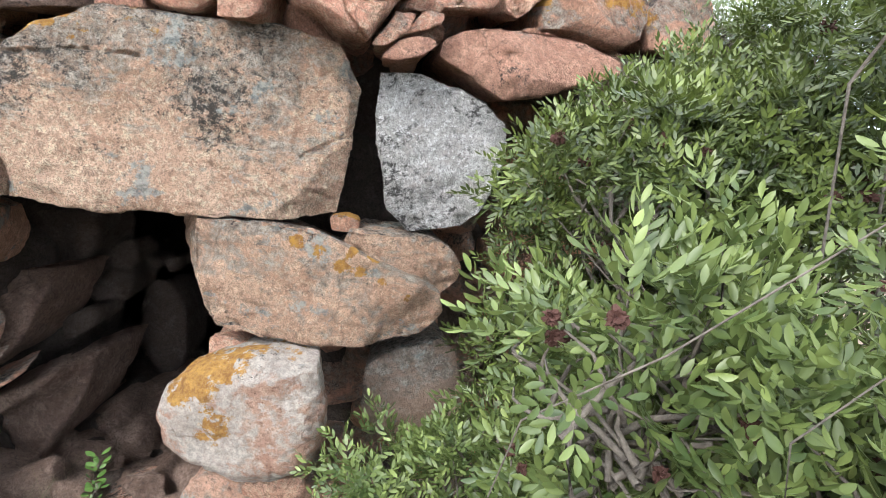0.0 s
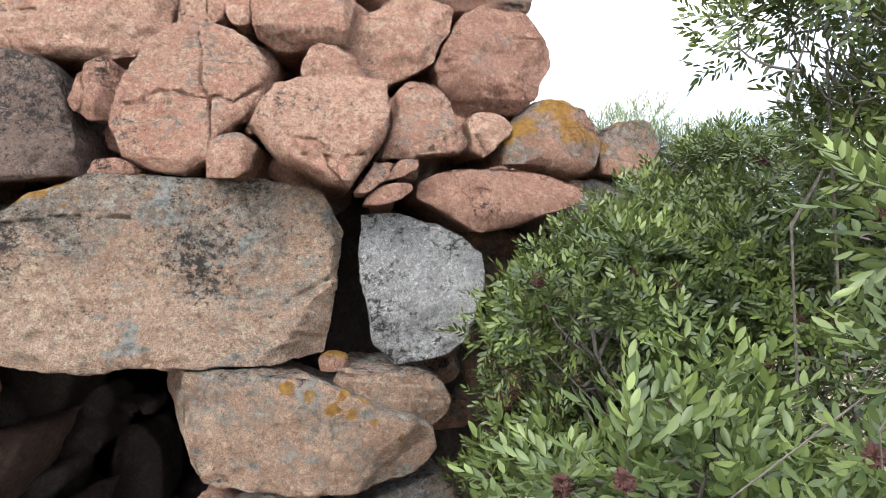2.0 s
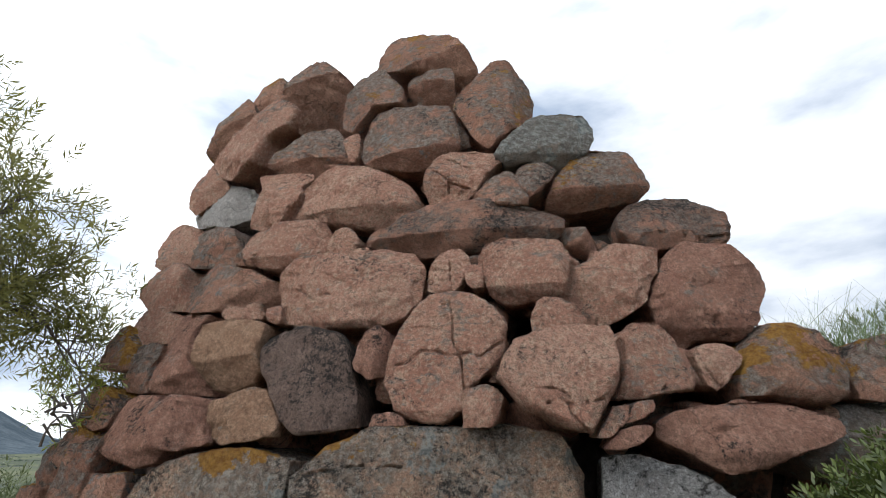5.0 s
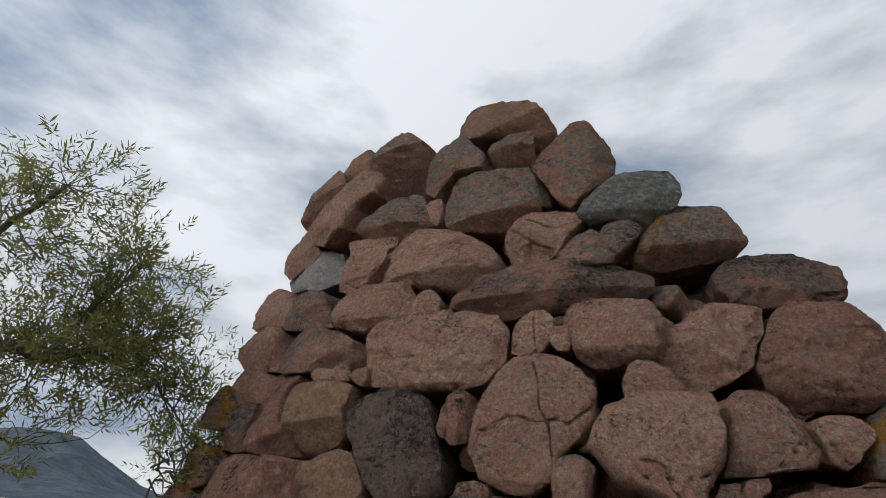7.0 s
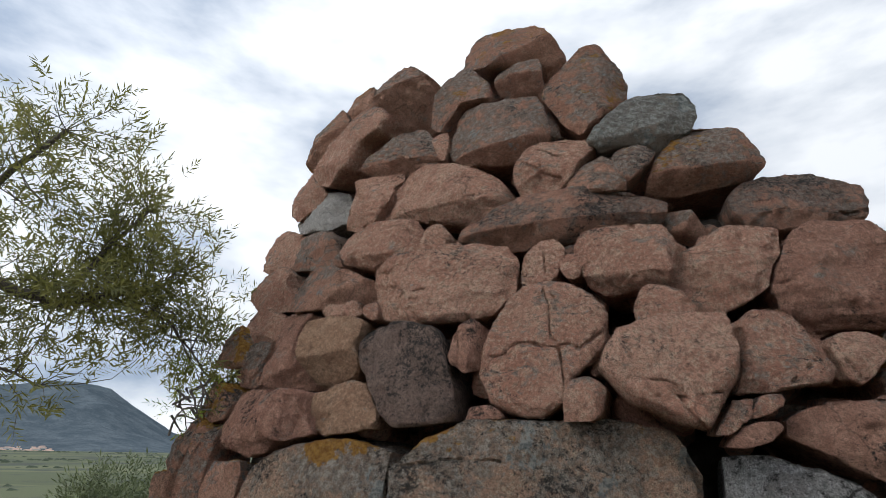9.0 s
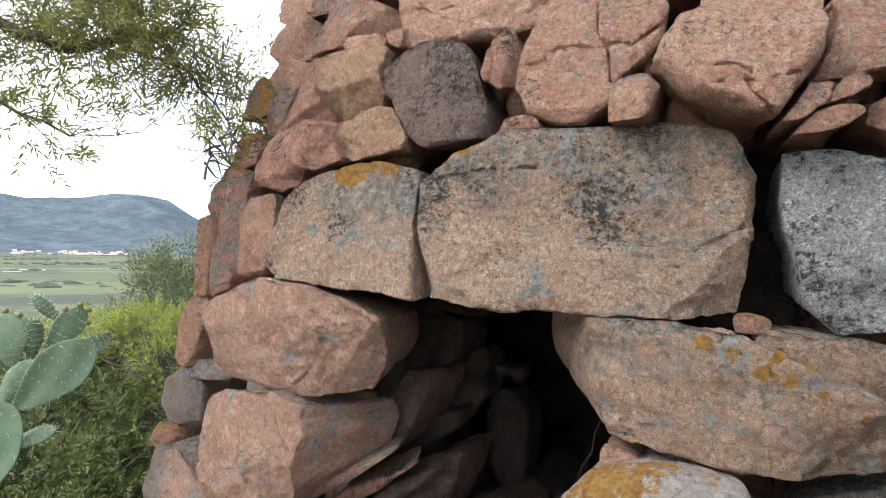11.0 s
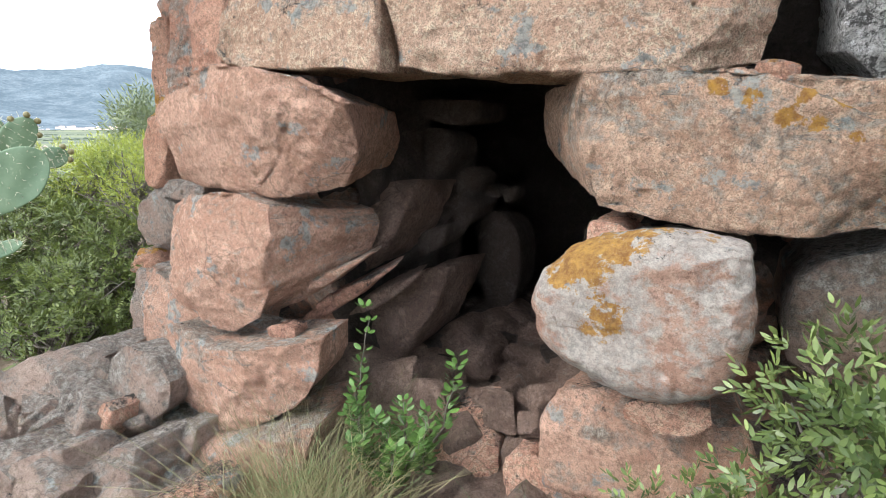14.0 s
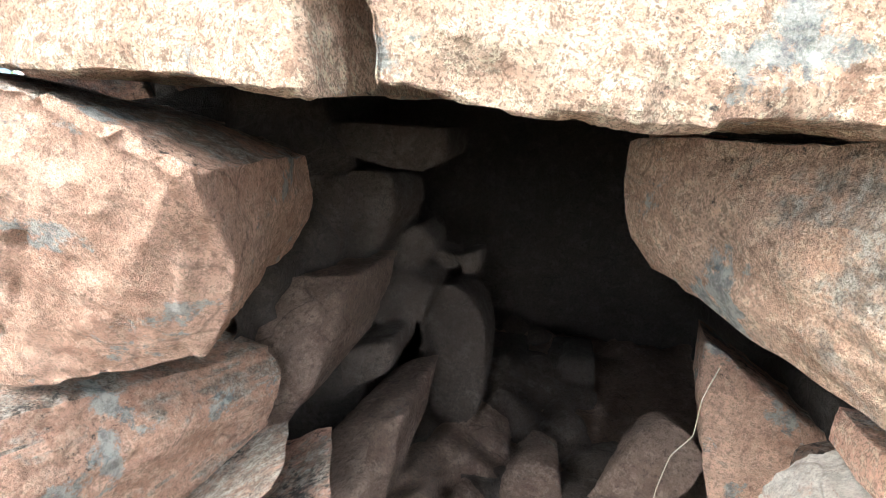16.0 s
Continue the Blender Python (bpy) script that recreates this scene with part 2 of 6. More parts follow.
PINK, PINK2 = (0.72, 0.362, 0.255), (0.87, 0.545, 0.4)
ROCKS = {
    "pink": rock("pink_stone", PINK, PINK2, 0.2, 0.42, 0.06, 0.38, up=0.4, speck=0.46, grain=1.3),
    "jamb": rock("lichened_pink_stone", (0.62, 0.36, 0.255), (0.75, 0.49, 0.37), 0.4, 0.36, 0.08, 0.68, shift=71.3, up=0.3, speck=0.28),
    "tan": rock("tan_stone", (0.56, 0.33, 0.21), (0.68, 0.45, 0.3), 0.25, 0.25, 0.1, 0.3, shift=3.1, speck=0.36, grain=1.3),
    "red": rock("red_stone", (0.58, 0.3, 0.215), (0.7, 0.41, 0.3), 0.3, 0.6, 0.08, 0.25, shift=7.3, speck=0.38, grain=1.3),
    "grey": rock("grey_lichened_stone", (0.64, 0.33, 0.23), (0.77, 0.455, 0.33), 0.6, 0.46, 0.32, 0.5, shift=11.9, up=0.5, speck=0.38, grain=1.3),
    "rust": rock("rust_lichened_stone", (0.62, 0.32, 0.22), (0.75, 0.44, 0.31), 0.5, 0.46, 0.62, 0.45, shift=17.2, up=0.45, speck=0.38, grain=1.3),
    "dark": rock("dark_grey_stone", (0.56, 0.3, 0.21), (0.67, 0.4, 0.29), 0.78, 0.66, 0.05, 0.25, (0.22, 0.2, 0.175), shift=23.4),
    "black": rock("black_crusted_stone", (0.28, 0.2, 0.165), (0.36, 0.25, 0.2), 0.3, 0.82, 0.0, 0.15, (0.14, 0.125, 0.11), shift=29.7, speck=0.4, grain=1.3),
    "pale": rock("pale_grey_stone", (0.36, 0.30, 0.25), (0.42, 0.36, 0.3), 0.9, 0.3, 0.2, 0.7, (0.34, 0.35, 0.33), shift=31.3),
    "white": rock("white_quartz_stone", (0.62, 0.6, 0.56), (0.72, 0.7, 0.66), 0.4, 0.2, 0.0, 0.5, (0.45, 0.46, 0.45), shift=37.1),
    "granite": rock("granular_grey_granite", (0.62, 0.62, 0.6), (0.8, 0.8, 0.78), 0.3, 0.76, 0.0, 0.5, (0.45, 0.45, 0.44), shift=41.9, grain=1.3, speck=0.8, hair=0.0),
    "lint": rock("lichened_lintel_stone", (0.66, 0.41, 0.285), (0.82, 0.58, 0.43), 0.6, 0.6, 0.24, 0.68, (0.43, 0.4, 0.35), shift=47.7, grain=1.4, up=0.2, rise=(1.2, 1.72), speck=0.6, hair=0.0, patches=((-1.43, 2.0, 1.84, 0.16), (-1.25, 1.98, 1.76, 0.1), (-1.9, 1.9, 1.76, 0.12), (-1.7, 1.93, 1.8, 0.1))),
    "lintr": rock("lichened_jamb_stone", (0.63, 0.39, 0.27), (0.76, 0.52, 0.38), 0.62, 0.5, 0.2, 0.72, shift=53.3, grain=1.3, up=0.3, speck=0.5, patches=((-0.47, 1.82, 1.12, 0.037), (-0.39, 1.82, 1.09, 0.043), (-0.32, 1.82, 1.05, 0.050), (-0.25, 1.82, 1.03, 0.043), (-0.17, 1.82, 1.00, 0.037), (-0.08, 1.82, 0.95, 0.037), (-0.20, 1.82, 1.09, 0.037), (-0.28, 1.82, 1.10, 0.031))),
    "lichen": rock("orange_lichened_boulder", (0.62, 0.38, 0.28), (0.72, 0.52, 0.41), 0.72, 0.22, 0.3, 0.5, (0.6, 0.57, 0.52), shift=59.1, up=0.3, mottle=0.4, patches=((-0.7, 1.66, 0.62, 0.15), (-0.66, 1.66, 0.52, 0.11), (-0.78, 1.68, 0.68, 0.12), (-0.6, 1.7, 0.7, 0.1), (-0.42, 1.68, 0.64, 0.06))),
    "greyr": rock("brownish_grey_stone", (0.4, 0.29, 0.235), (0.52, 0.4, 0.33), 0.6, 0.46, 0.05, 0.6, (0.32, 0.3, 0.27), shift=61.7),
    # stones just inside the doorway: half shade mixed into the colour
    "half_shade": rock("half_shade_stone", (0.23, 0.155, 0.12), (0.32, 0.23, 0.185), 0.25, 0.25, 0.0, 0.15, (0.26, 0.24, 0.21), shift=79.7, up=0.1),
    # passage stones: shade put into the colour, darkest for the deepest
    "deep_shade": rock("deep_shade_stone", (0.07, 0.056, 0.048), (0.1, 0.08, 0.068), 0.1, 0.2, 0.0, 0.05, (0.2, 0.18, 0.16), shift=73.7, up=0.1),
    # a step lighter than the deepest, still darkened for shade
    "inner": rock("shaded_inner_stone", (0.1, 0.078, 0.065), (0.14, 0.11, 0.092), 0.1, 0.2, 0.0, 0.05, (0.26, 0.23, 0.2), shift=67.7, up=0.1),
}

# ---- mesh helpers ----
def mesh_np(name, verts, faces, smooth=True):
    """A mesh from arrays of vertices and of faces that all have the same number of corners."""
    me = bpy.data.meshes.new(name)
    verts, faces = np.asarray(verts, dtype=np.float32), np.asarray(faces, dtype=np.int32)
    k = faces.shape[1]
    me.vertices.add(len(verts))
    me.vertices.foreach_set("co", verts.ravel())
    me.loops.add(faces.size)
    me.loops.foreach_set("vertex_index", faces.ravel())
    me.polygons.add(len(faces))
    me.polygons.foreach_set("loop_start", np.arange(0, faces.size, k, dtype=np.int32))
    me.polygons.foreach_set("use_smooth", np.full(len(faces), smooth))
    me.update(calc_edges=True)
    return me


def lattice(i, j, k, seed):
    h = (i * 374761393 + j * 668265263 + k * 2147483647 + seed * 1274126177) & 0xffffffff
    h = ((h ^ (h >> 13)) * 1274126177) & 0xffffffff
    return ((h ^ (h >> 16)) & 0xffff) / 32767.5 - 1.0


def vnoise(p, seed=0):
    """Smooth value noise from -1 to 1 at an array of points."""
    f = np.floor(p)
    i = f.astype(np.int64)
    t = p - f
    t = t * t * (3 - 2 * t)
    out = np.zeros(len(p))
    for a in (0, 1):
        for b in (0, 1):
            for c in (0, 1):
                wgt = (t[:, 0] if a else 1 - t[:, 0]) * (t[:, 1] if b else 1 - t[:, 1]) * (t[:, 2] if c else 1 - t[:, 2])
                out += wgt * lattice(i[:, 0] + a, i[:, 1] + b, i[:, 2] + c, seed)
    return out


def box_grid(nx, ny, nz):
    """The surface of the cube from -1 to 1, in nx, ny, nz steps that are finer towards the front (y = -1); the back is closed by a fan."""
    keys, verts, faces = {}, [], []
    n = (nx, ny, nz)

    def vid(c):
        if c not in keys:
            keys[c] = len(verts)
            p = [2 * c[q] / n[q] - 1 for q in range(3)]
            p[1] = 2 * (c[1] / ny) ** 1.6 - 1
            verts.append(p)
        return keys[c]
    for ax in range(3):
        u, v = (ax + 1) % 3, (ax + 2) % 3
        for side in (0, n[ax]):
            if ax == 1 and side:
                continue
            for a in range(n[u]):
                for b in range(n[v]):
                    cs = []
                    for da, db in ((0, 0), (1, 0), (1, 1), (0, 1)):
                        c = [0, 0, 0]
                        c[ax], c[u], c[v] = side, a + da, b + db
                        cs.append(vid(tuple(c)))
                    faces.append(cs if side else cs[::-1])
    ring = [(a, 0) for a in range(nx)] + [(nx, b) for b in range(nz)] + [(a, nz) for a in range(nx, 0, -1)] + [(0, b) for b in range(nz, 0, -1)]
    mid = len(verts)
    verts.append([0.0, 1.0, 0.0])
    ids = [vid((a, ny, b)) for a, b in ring]
    for k in range(0, len(ids), 2):
        faces.append([mid, ids[(k + 2) % len(ids)], ids[(k + 1) % len(ids)], ids[k]])
    return np.array(verts), np.array(faces)


GRIDS = {}


def vertex_normals(v, f):
    fn = np.cross(v[f[:, 2]] - v[f[:, 0]], v[f[:, 3]] - v[f[:, 1]])
    n = np.zeros_like(v)
    for k in range(4):
        for ax in range(3):
            n[:, ax] += np.bincount(f[:, k], fn[:, ax], len(v))
    return n / np.maximum(np.linalg.norm(n, axis=1), 1e-9)[:, None]


def stone_shape(w, h, d, skew=0.0, taper=0.0, wedge=0.0, cuts=(0.2, 0.2, 0.2, 0.2), p=6, seed=0, rough=1.0, res=0.013, facets=11, turn=0.0, grow=1.06, cracks=0, shallow=1.0):
    """A broken block w wide, h high and d deep, its front at y = 0: its four front corners (upper left, upper right, lower right, lower left)
    are knocked off, flat broken faces cut into it at random, and its skin is lumpy, stepped and pitted."""
    rng = np.random.default_rng(seed)
    steps = tuple(int(min(160, max(6, round(x / res)))) for x in (w, d * 0.55, h))
    if steps not in GRIDS:
        GRIDS[steps] = box_grid(*steps)
    v, f = GRIDS[steps]
    half = np.array([w, d, h]) / 2
    r = {5: 0.26, 6: 0.16, 7: 0.11, 8: 0.08, 9: 0.06}[p] * min(w, h, d)
    q = v * half
    core = np.clip(q, -(half - r), half - r)
    away = q - core
    q = core + away / np.maximum(np.linalg.norm(away, axis=1), 1e-9)[:, None] * r
    a = q / half
    o = q + rng.uniform(0, 50, 3)
    size = (w * h * d) ** (1 / 3)
    ragged = vnoise(o * 7 / size, seed + 9) * 0.03 + vnoise(o * 17 / size, seed + 8) * 0.018
    for (sa, sb), c in zip(((-1, 1), (1, 1), (1, -1), (-1, -1)), cuts):
        e = np.maximum(0, a[:, 0] * sa + a[:, 2] * sb - (2 - 2 * c) - ragged)
        a[:, 0] -= sa * e / 2
        a[:, 2] -= sb * e / 2
    for k in range(facets):
        n = rng.normal(size=3)
        if k < facets * 0.6:
            n[1] = -abs(n[1]) - 0.75
        n /= np.linalg.norm(n)
        reach = (a @ n).max()
        e = np.maximum(0, a @ n - reach * (1 - shallow * (rng.uniform(0.06, 0.26) if k < facets * 0.6 else rng.uniform(0.03, 0.16))) - ragged * shallow)
        a -= e[:, None] * n
    fore = a[a[:, 1] < -0.45]
    for ax in (0, 2):
        lo, hi = fore[:, ax].min(), fore[:, ax].max()
        a[:, ax] = ((a[:, ax] - lo) / (hi - lo) * 2 - 1) * grow
    back = (a[:, 1] + 1) / 2
    a[:, 0] *= 1 - 0.2 * back
    a[:, 2] *= 1 - 0.15 * back
    s, b = a[:, 0], a[:, 2]
    q = np.stack([w / 2 * (s + skew * b + taper * s * b), d / 2 * (a[:, 1] + 1) - 0.15 * d * shallow, h / 2 * (b + wedge * s * b)], 1)
    q[:, 0] -= turn * q[:, 1]
    n = vertex_normals(q, f)
    lump = 0.018 * size * vnoise(o * 2.2 / size, seed) + 0.008 * size * vnoise(o * 5.0 / size, seed + 1)
    ledge = vnoise(o * np.array([3.5, 3.5, 5.5]) / size, seed + 2) * 2.2
    lump += 0.02 * size * (np.floor(ledge) + np.clip((ledge - np.floor(ledge)) * 7 - 6, 0, 1)) / 2.2
    ridge = (0.5 - np.abs(vnoise(o * 11, seed + 3))) * 0.008 + (0.5 - np.abs(vnoise(o * 26, seed + 5))) * 0.008
    pits = -0.012 * np.clip(vnoise(o * 15, seed + 6) - 0.45, 0, 1) / 0.55
    grain = ridge + pits + 0.005 * vnoise(o * 48, seed + 4)
    if res < 0.01:
        grain = grain * 0.6 + 0.004 * vnoise(o * 42, seed + 10) + 0.003 * (0.4 - np.abs(vnoise(o * 34, seed + 11)))
    for k in range(cracks):
        cn = np.array([rng.normal(), 0.1 * rng.normal(), 0.5 * rng.normal()])
        cn /= np.linalg.norm(cn)
        dist = q @ cn - rng.uniform(-0.15, 0.15) * w + 0.02 * vnoise(o * 8, seed + 20 + k) + 0.008 * vnoise(o * 25, seed + 30 + k)
        grain = grain - 0.011 * np.exp(-(dist / 0.006) ** 2)
    q = q + n * (lump * rough + grain * rough)[:, None]
    return q, f


def stone_mesh(name, v, f):
    me = mesh_np(name, v, f)
    me.set_sharp_from_angle(angle=radians(24))
    return me


def part(name, me, material, parent, label=""):
    ob = new(name, me)
    if me is not None and not me.materials:
        me.materials.append(material)
    ob.parent = parent
    if label:
        ob["label"] = label
    return ob


STONE_WORDS = {"pink": "", "tan": "tan stone", "red": "dull red stone", "grey": "stone with grey lichen", "rust": "stone with orange lichen", "dark": "dark grey stone",
               "black": "stone crusted black with lichen", "pale": "pale grey stone", "white": "white quartz stone", "granite": "coarse pale grey granite stone", "lint": "", "lintr": "",
               "lichen": "boulder with bright orange and white lichen", "greyr": "brownish grey stone", "inner": "", "deep_shade": "", "half_shade": "", "jamb": "pinkish stone with grey lichen"}


def stone(kind, x, y, z, w, h, d, yaw=0, lean=0, tilt=0, skew=0.0, taper=0.0, wedge=0.0, cuts=(0.2, 0.2, 0.2, 0.2), p=6, rough=1.0, res=0.013, name="stone", parent=None, turn=0.0, cracks=0, grow=1.05, shallow=0.6):
    """A stone of the tower: the middle of its front face at (x, y, z), turned by yaw, leaning back and tilted in its own plane, in degrees."""
    v, f = stone_shape(w, h, d, skew, taper, wedge, cuts, p, int(abs(x) * 7100 + abs(z) * 13300 + w * 31000), rough, res, 12, turn, grow, cracks, shallow)
    ob = part(name, stone_mesh(name, v, f), ROCKS[kind], parent or tower, STONE_WORDS[kind])
    ob.matrix_basis = pose(x, y, z, 0, 0, yaw) @ pose(0, 0, 0, -lean, 0, 0) @ pose(0, 0, 0, 0, -tilt, 0)
    return ob


def rubble(kind, x, y, z, w, h, d, yaw=0, lean=0, tilt=0, skew=0.0, taper=0.0, wedge=0.0, cuts=(0.2, 0.2, 0.2, 0.2), p=6, turn=0.0):
    """A fallen stone, loose on the ground."""
    v, f = stone_shape(w, h, d, skew, taper, wedge, cuts, 9 if kind == 'greyr' else p, int(abs(x) * 7100 + abs(z) * 13300 + w * 31000), 0.55, 0.014, 10, turn, 1.06, 0, 1.1)
    ob = new("fallen_stone", stone_mesh("fallen_stone", v, f))
    ob.data.materials.append(ROCKS[kind])
    ob.matrix_basis = pose(x, y, z, 0, 0, yaw) @ pose(0, 0, 0, -lean, 0, 0) @ pose(0, 0, 0, 0, -tilt, 0)
    return tagged(ob, RUBBLE_WORDS[kind], "stone", "fallen stones before the tower")


RUBBLE_WORDS = {"greyr": "grey-brown angular stone fallen on the rubble heap", "pink": "pinkish angular stone lying loose on the rubble",
                "pale": "pale rounded stone lying among the scrub", "half_shade": "pinkish stone fallen in the doorway, half shade in its colour", "deep_shade": "stone fallen deep in the passage, coloured dark for shade", "inner": "brown stone fallen on the passage floor, shade in its colour"}

def block_shape(w, h, d, reach, seed=0, edge=0.04, folds=(), facets=13, rough=1.0, res=0.0145, cracks=(), turn=0.0, rise=0.0, shrink=(0.2, 0.15), lean=0.0):
    """A broken block w wide, h high and d deep, its front at y = 0. reach: how far it goes out in sixteen directions, from the right and then
    anticlockwise, as shares of its half width and height; edge: how round its front edges are; folds: faces that fall back beyond a line
    (the direction in degrees, the line's place as a share of the half size, the slope); cracks: lines of points on the front."""
    rng = np.random.default_rng(seed)
    steps = tuple(int(min(150, max(6, round(x / res)))) for x in (w, d * 0.4, h))
    if steps not in GRIDS:
        GRIDS[steps] = box_grid(*steps)
    v, f = GRIDS[steps]
    rho, th = np.maximum(np.abs(v[:, 0]), np.abs(v[:, 2])), np.arctan2(v[:, 2], v[:, 0])
    k = len(reach)
    ca, sa = np.cos(2 * np.pi * np.arange(k) / k) * reach, np.sin(2 * np.pi * np.arange(k) / k) * reach
    i = np.floor((th % (2 * np.pi)) / (2 * np.pi) * k - 1e-9).astype(int) % k
    j = (i + 1) % k
    cx, cz = np.cos(th), np.sin(th)
    far = (ca[i] * sa[j] - ca[j] * sa[i]) / (cx * (sa[j] - sa[i]) - cz * (ca[j] - ca[i]))
    grow = 0.995 - 0.005 / min(w, h)
    x, z = rho * far * cx * w / 2 * grow, rho * far * cz * h / 2 * grow
    size = (w * h * min(d, 1.2 * min(w, h))) ** (1 / 3)
    o = np.stack([x, v[:, 1] * d / 2, z], 1) + rng.uniform(0, 50, 3)
    ragged = vnoise(o * 8 / size, seed + 9) * 0.02 + vnoise(o * 19 / size, seed + 8) * 0.012
    small = min(w, h)
    r = edge * small
    inset = (1 - rho) * far * np.hypot(cx * w / 2, cz * h / 2)
    inset = inset * (1 + 6 * ragged)
    round_off = r - np.sqrt(np.maximum(0, r * r - np.maximum(0, r - inset) ** 2))
    front = v[:, 1] <= -1 + 1e-9
    y = np.where(front, round_off, r + (v[:, 1] + 1) / 2 * (d - r))
    for q in range(facets):
        a, s = rng.uniform(0, 2 * np.pi), rng.uniform(0.15, 0.9) if q % 2 else rng.uniform(0.14, 0.5)
        n = s * (np.cos(a) * x + np.sin(a) * z)
        y = np.maximum(y, n - s * (0.5 * abs(np.cos(a)) * w + 0.5 * abs(np.sin(a)) * h) * (rng.uniform(0.55, 0.85) if q % 2 else rng.uniform(0.15, 0.6)) + ragged * size)
    for ang, at, slope in folds:
        c, s = math.cos(math.radians(ang)), math.sin(math.radians(ang))
        out = c * x + s * z - at * (abs(c) * w / 2 + abs(s) * h / 2) + ragged * size * 0.8
        y = y + slope * np.maximum(0, out)
    y = y - 0.7 * np.mean(y[front & (rho > 0.999) & (z > 0.2 * h)])
    back = np.clip((v[:, 1] + 1) / 2, 0, 1)
    q = np.stack([x * (1 - shrink[0] * back) - turn * y, y, z * (1 - shrink[1] * back) + rise * back * h + math.tan(math.radians(lean)) * y], 1)
    n = vertex_normals(q, f)
    lump = 0.013 * size * vnoise(o * 2.4 / size, seed) + 0.008 * size * vnoise(o * 5.5 / size, seed + 1)
    ledge = vnoise(o * np.array([3.2, 3.2, 6.0]) / size, seed + 2) * 2.4
    lump = lump + 0.01 * size * (np.floor(ledge) + np.clip((ledge - np.floor(ledge)) * 6 - 5, 0, 1)) / 2.4
    ledge = vnoise(o * np.array([7.0, 7.0, 11.0]) / size, seed + 12) * 3.0
    lump = lump + 0.008 * size * (np.floor(ledge) + np.clip((ledge - np.floor(ledge)) * 5 - 4, 0, 1)) / 3.0
    for e in range(3):
        way = rng.normal(size=3) * (1.0, 0.4, 1.5)
        t = o @ (way / np.linalg.norm(way)) * rng.uniform(2.5, 6.5) / size + 0.5 * vnoise(o * 2.6 / size, seed + 50 + e) + 0.16 * vnoise(o * 9 / size, seed + 60 + e)
        lump = lump + 0.014 * min(size, 0.3) * (t - np.floor(t) - 0.5) * np.clip(2.2 * vnoise(o * 2.0 / size, seed + 70 + e) + 0.1, 0, 1)
    ridge = (0.5 - np.abs(vnoise(o * 12, seed + 3))) * 0.004 + (0.5 - np.abs(vnoise(o * 25, seed + 5))) * 0.005
    pits = -0.008 * np.clip(vnoise(o * 17, seed + 6) - 0.4, 0, 1) / 0.6
    grain = ridge + pits + 0.006 * (0.4 - np.abs(vnoise(o * 43, seed + 4)))
    wob = 0.012 * vnoise(o * 14, seed + 40) + 0.006 * vnoise(o * 33, seed + 41)
    for line in cracks:
        dist = np.full(len(q), 9.0)
        for (ax, az), (bx, bz) in zip(line, line[1:]):
            ux, uz = bx - ax, bz - az
            t = np.clip(((x - ax) * ux + (z - az) * uz) / (ux * ux + uz * uz), 0, 1)
            dist = np.minimum(dist, np.hypot(x - ax - t * ux + wob, z - az - t * uz + wob))
        grain = grain - np.where(front, 0.024 * np.exp(-(dist / 0.005) ** 2), 0)
    return q + n * ((lump + grain) * rough)[:, None], f


def block(kind, x, y, z, w, h, d, reach, yaw=0, lean=0, name="stone", parent=None, **how):
    """A stone of the tower of a given outline: the middle of its front face at (x, y, z), turned by yaw and leaning back, in degrees."""
    v, f = block_shape(w, h, d, np.array(reach), int(abs(x) * 7100 + abs(z) * 13300 + w * 31000), lean=lean, **how)
    if parent is False:
        ob = new(name, stone_mesh(name, v, f))
        ob.data.materials.append(ROCKS[kind])
        tagged(ob, RUBBLE_WORDS[kind], "stone", "fallen stones before the tower")
    else:
        ob = part(name, stone_mesh(name, v, f), ROCKS[kind], parent or tower, STONE_WORDS[kind])
    ob.matrix_basis = pose(x, y, z, 0, 0, yaw) @ pose(0, 0, 0, -lean, 0, 0)
    return ob


# ---- ground: hill top, valley plain and far mountain ----
def ground_height(x, y):
    r = np.hypot(x, y - 1.5)
    z = -0.42 - 0.02 * np.clip(r - 2, 0, 10)
    z = z - 0.22 * np.clip(r - 7, 0, 90) * np.clip((r - 7) / 30, 0, 1)
    return np.maximum(z, -26.0)


rings = np.concatenate([np.linspace(0, 8, 50), np.geomspace(8.3, 4700, 110)])
turns = 144
ang = np.linspace(0, 2 * np.pi, turns, endpoint=False)
gv = np.stack([(rings[:, None] * np.cos(ang)).ravel(), (1.5 + rings[:, None] * np.sin(ang)).ravel()], 1)
gz = ground_height(gv[:, 0], gv[:, 1])
gp = np.column_stack([gv, np.zeros(len(gv))])
near = np.clip(1 - np.hypot(gv[:, 0], gv[:, 1]) / 60, 0, 1)
gz = gz + 0.05 * vnoise(gp * 2.1, 5) * near + 0.03 * vnoise(gp * 6, 6) * near
idx = np.arange(len(rings) * turns).reshape(len(rings), turns)
gf = np.stack([idx[:-1], np.roll(idx, -1, 1)[:-1], np.roll(idx, -1, 1)[1:], idx[1:]], -1).reshape(-1, 4)[:, ::-1]
m_ground, nt, bs = nodes_of("dry_earth_and_fields")
vec, geo = shifted_position(nt, 0.0)
soil = mixc(nt, ramp(nt, noise_node(nt, vec, 4, 6), 0.35, 0.65), (0.12, 0.085, 0.06), (0.2, 0.15, 0.1))
soil = mixc(nt, ramp(nt, noise_node(nt, vec, 60, 4, 0.7), 0.5, 0.7), soil, (0.27, 0.21, 0.15))
vor = nt.nodes.new("ShaderNodeTexVoronoi")
vor.inputs["Scale"].default_value = 0.006
mp = nt.nodes.new("ShaderNodeMapping")
mp.inputs["Scale"].default_value = (1.0, 1.0, 0.0)
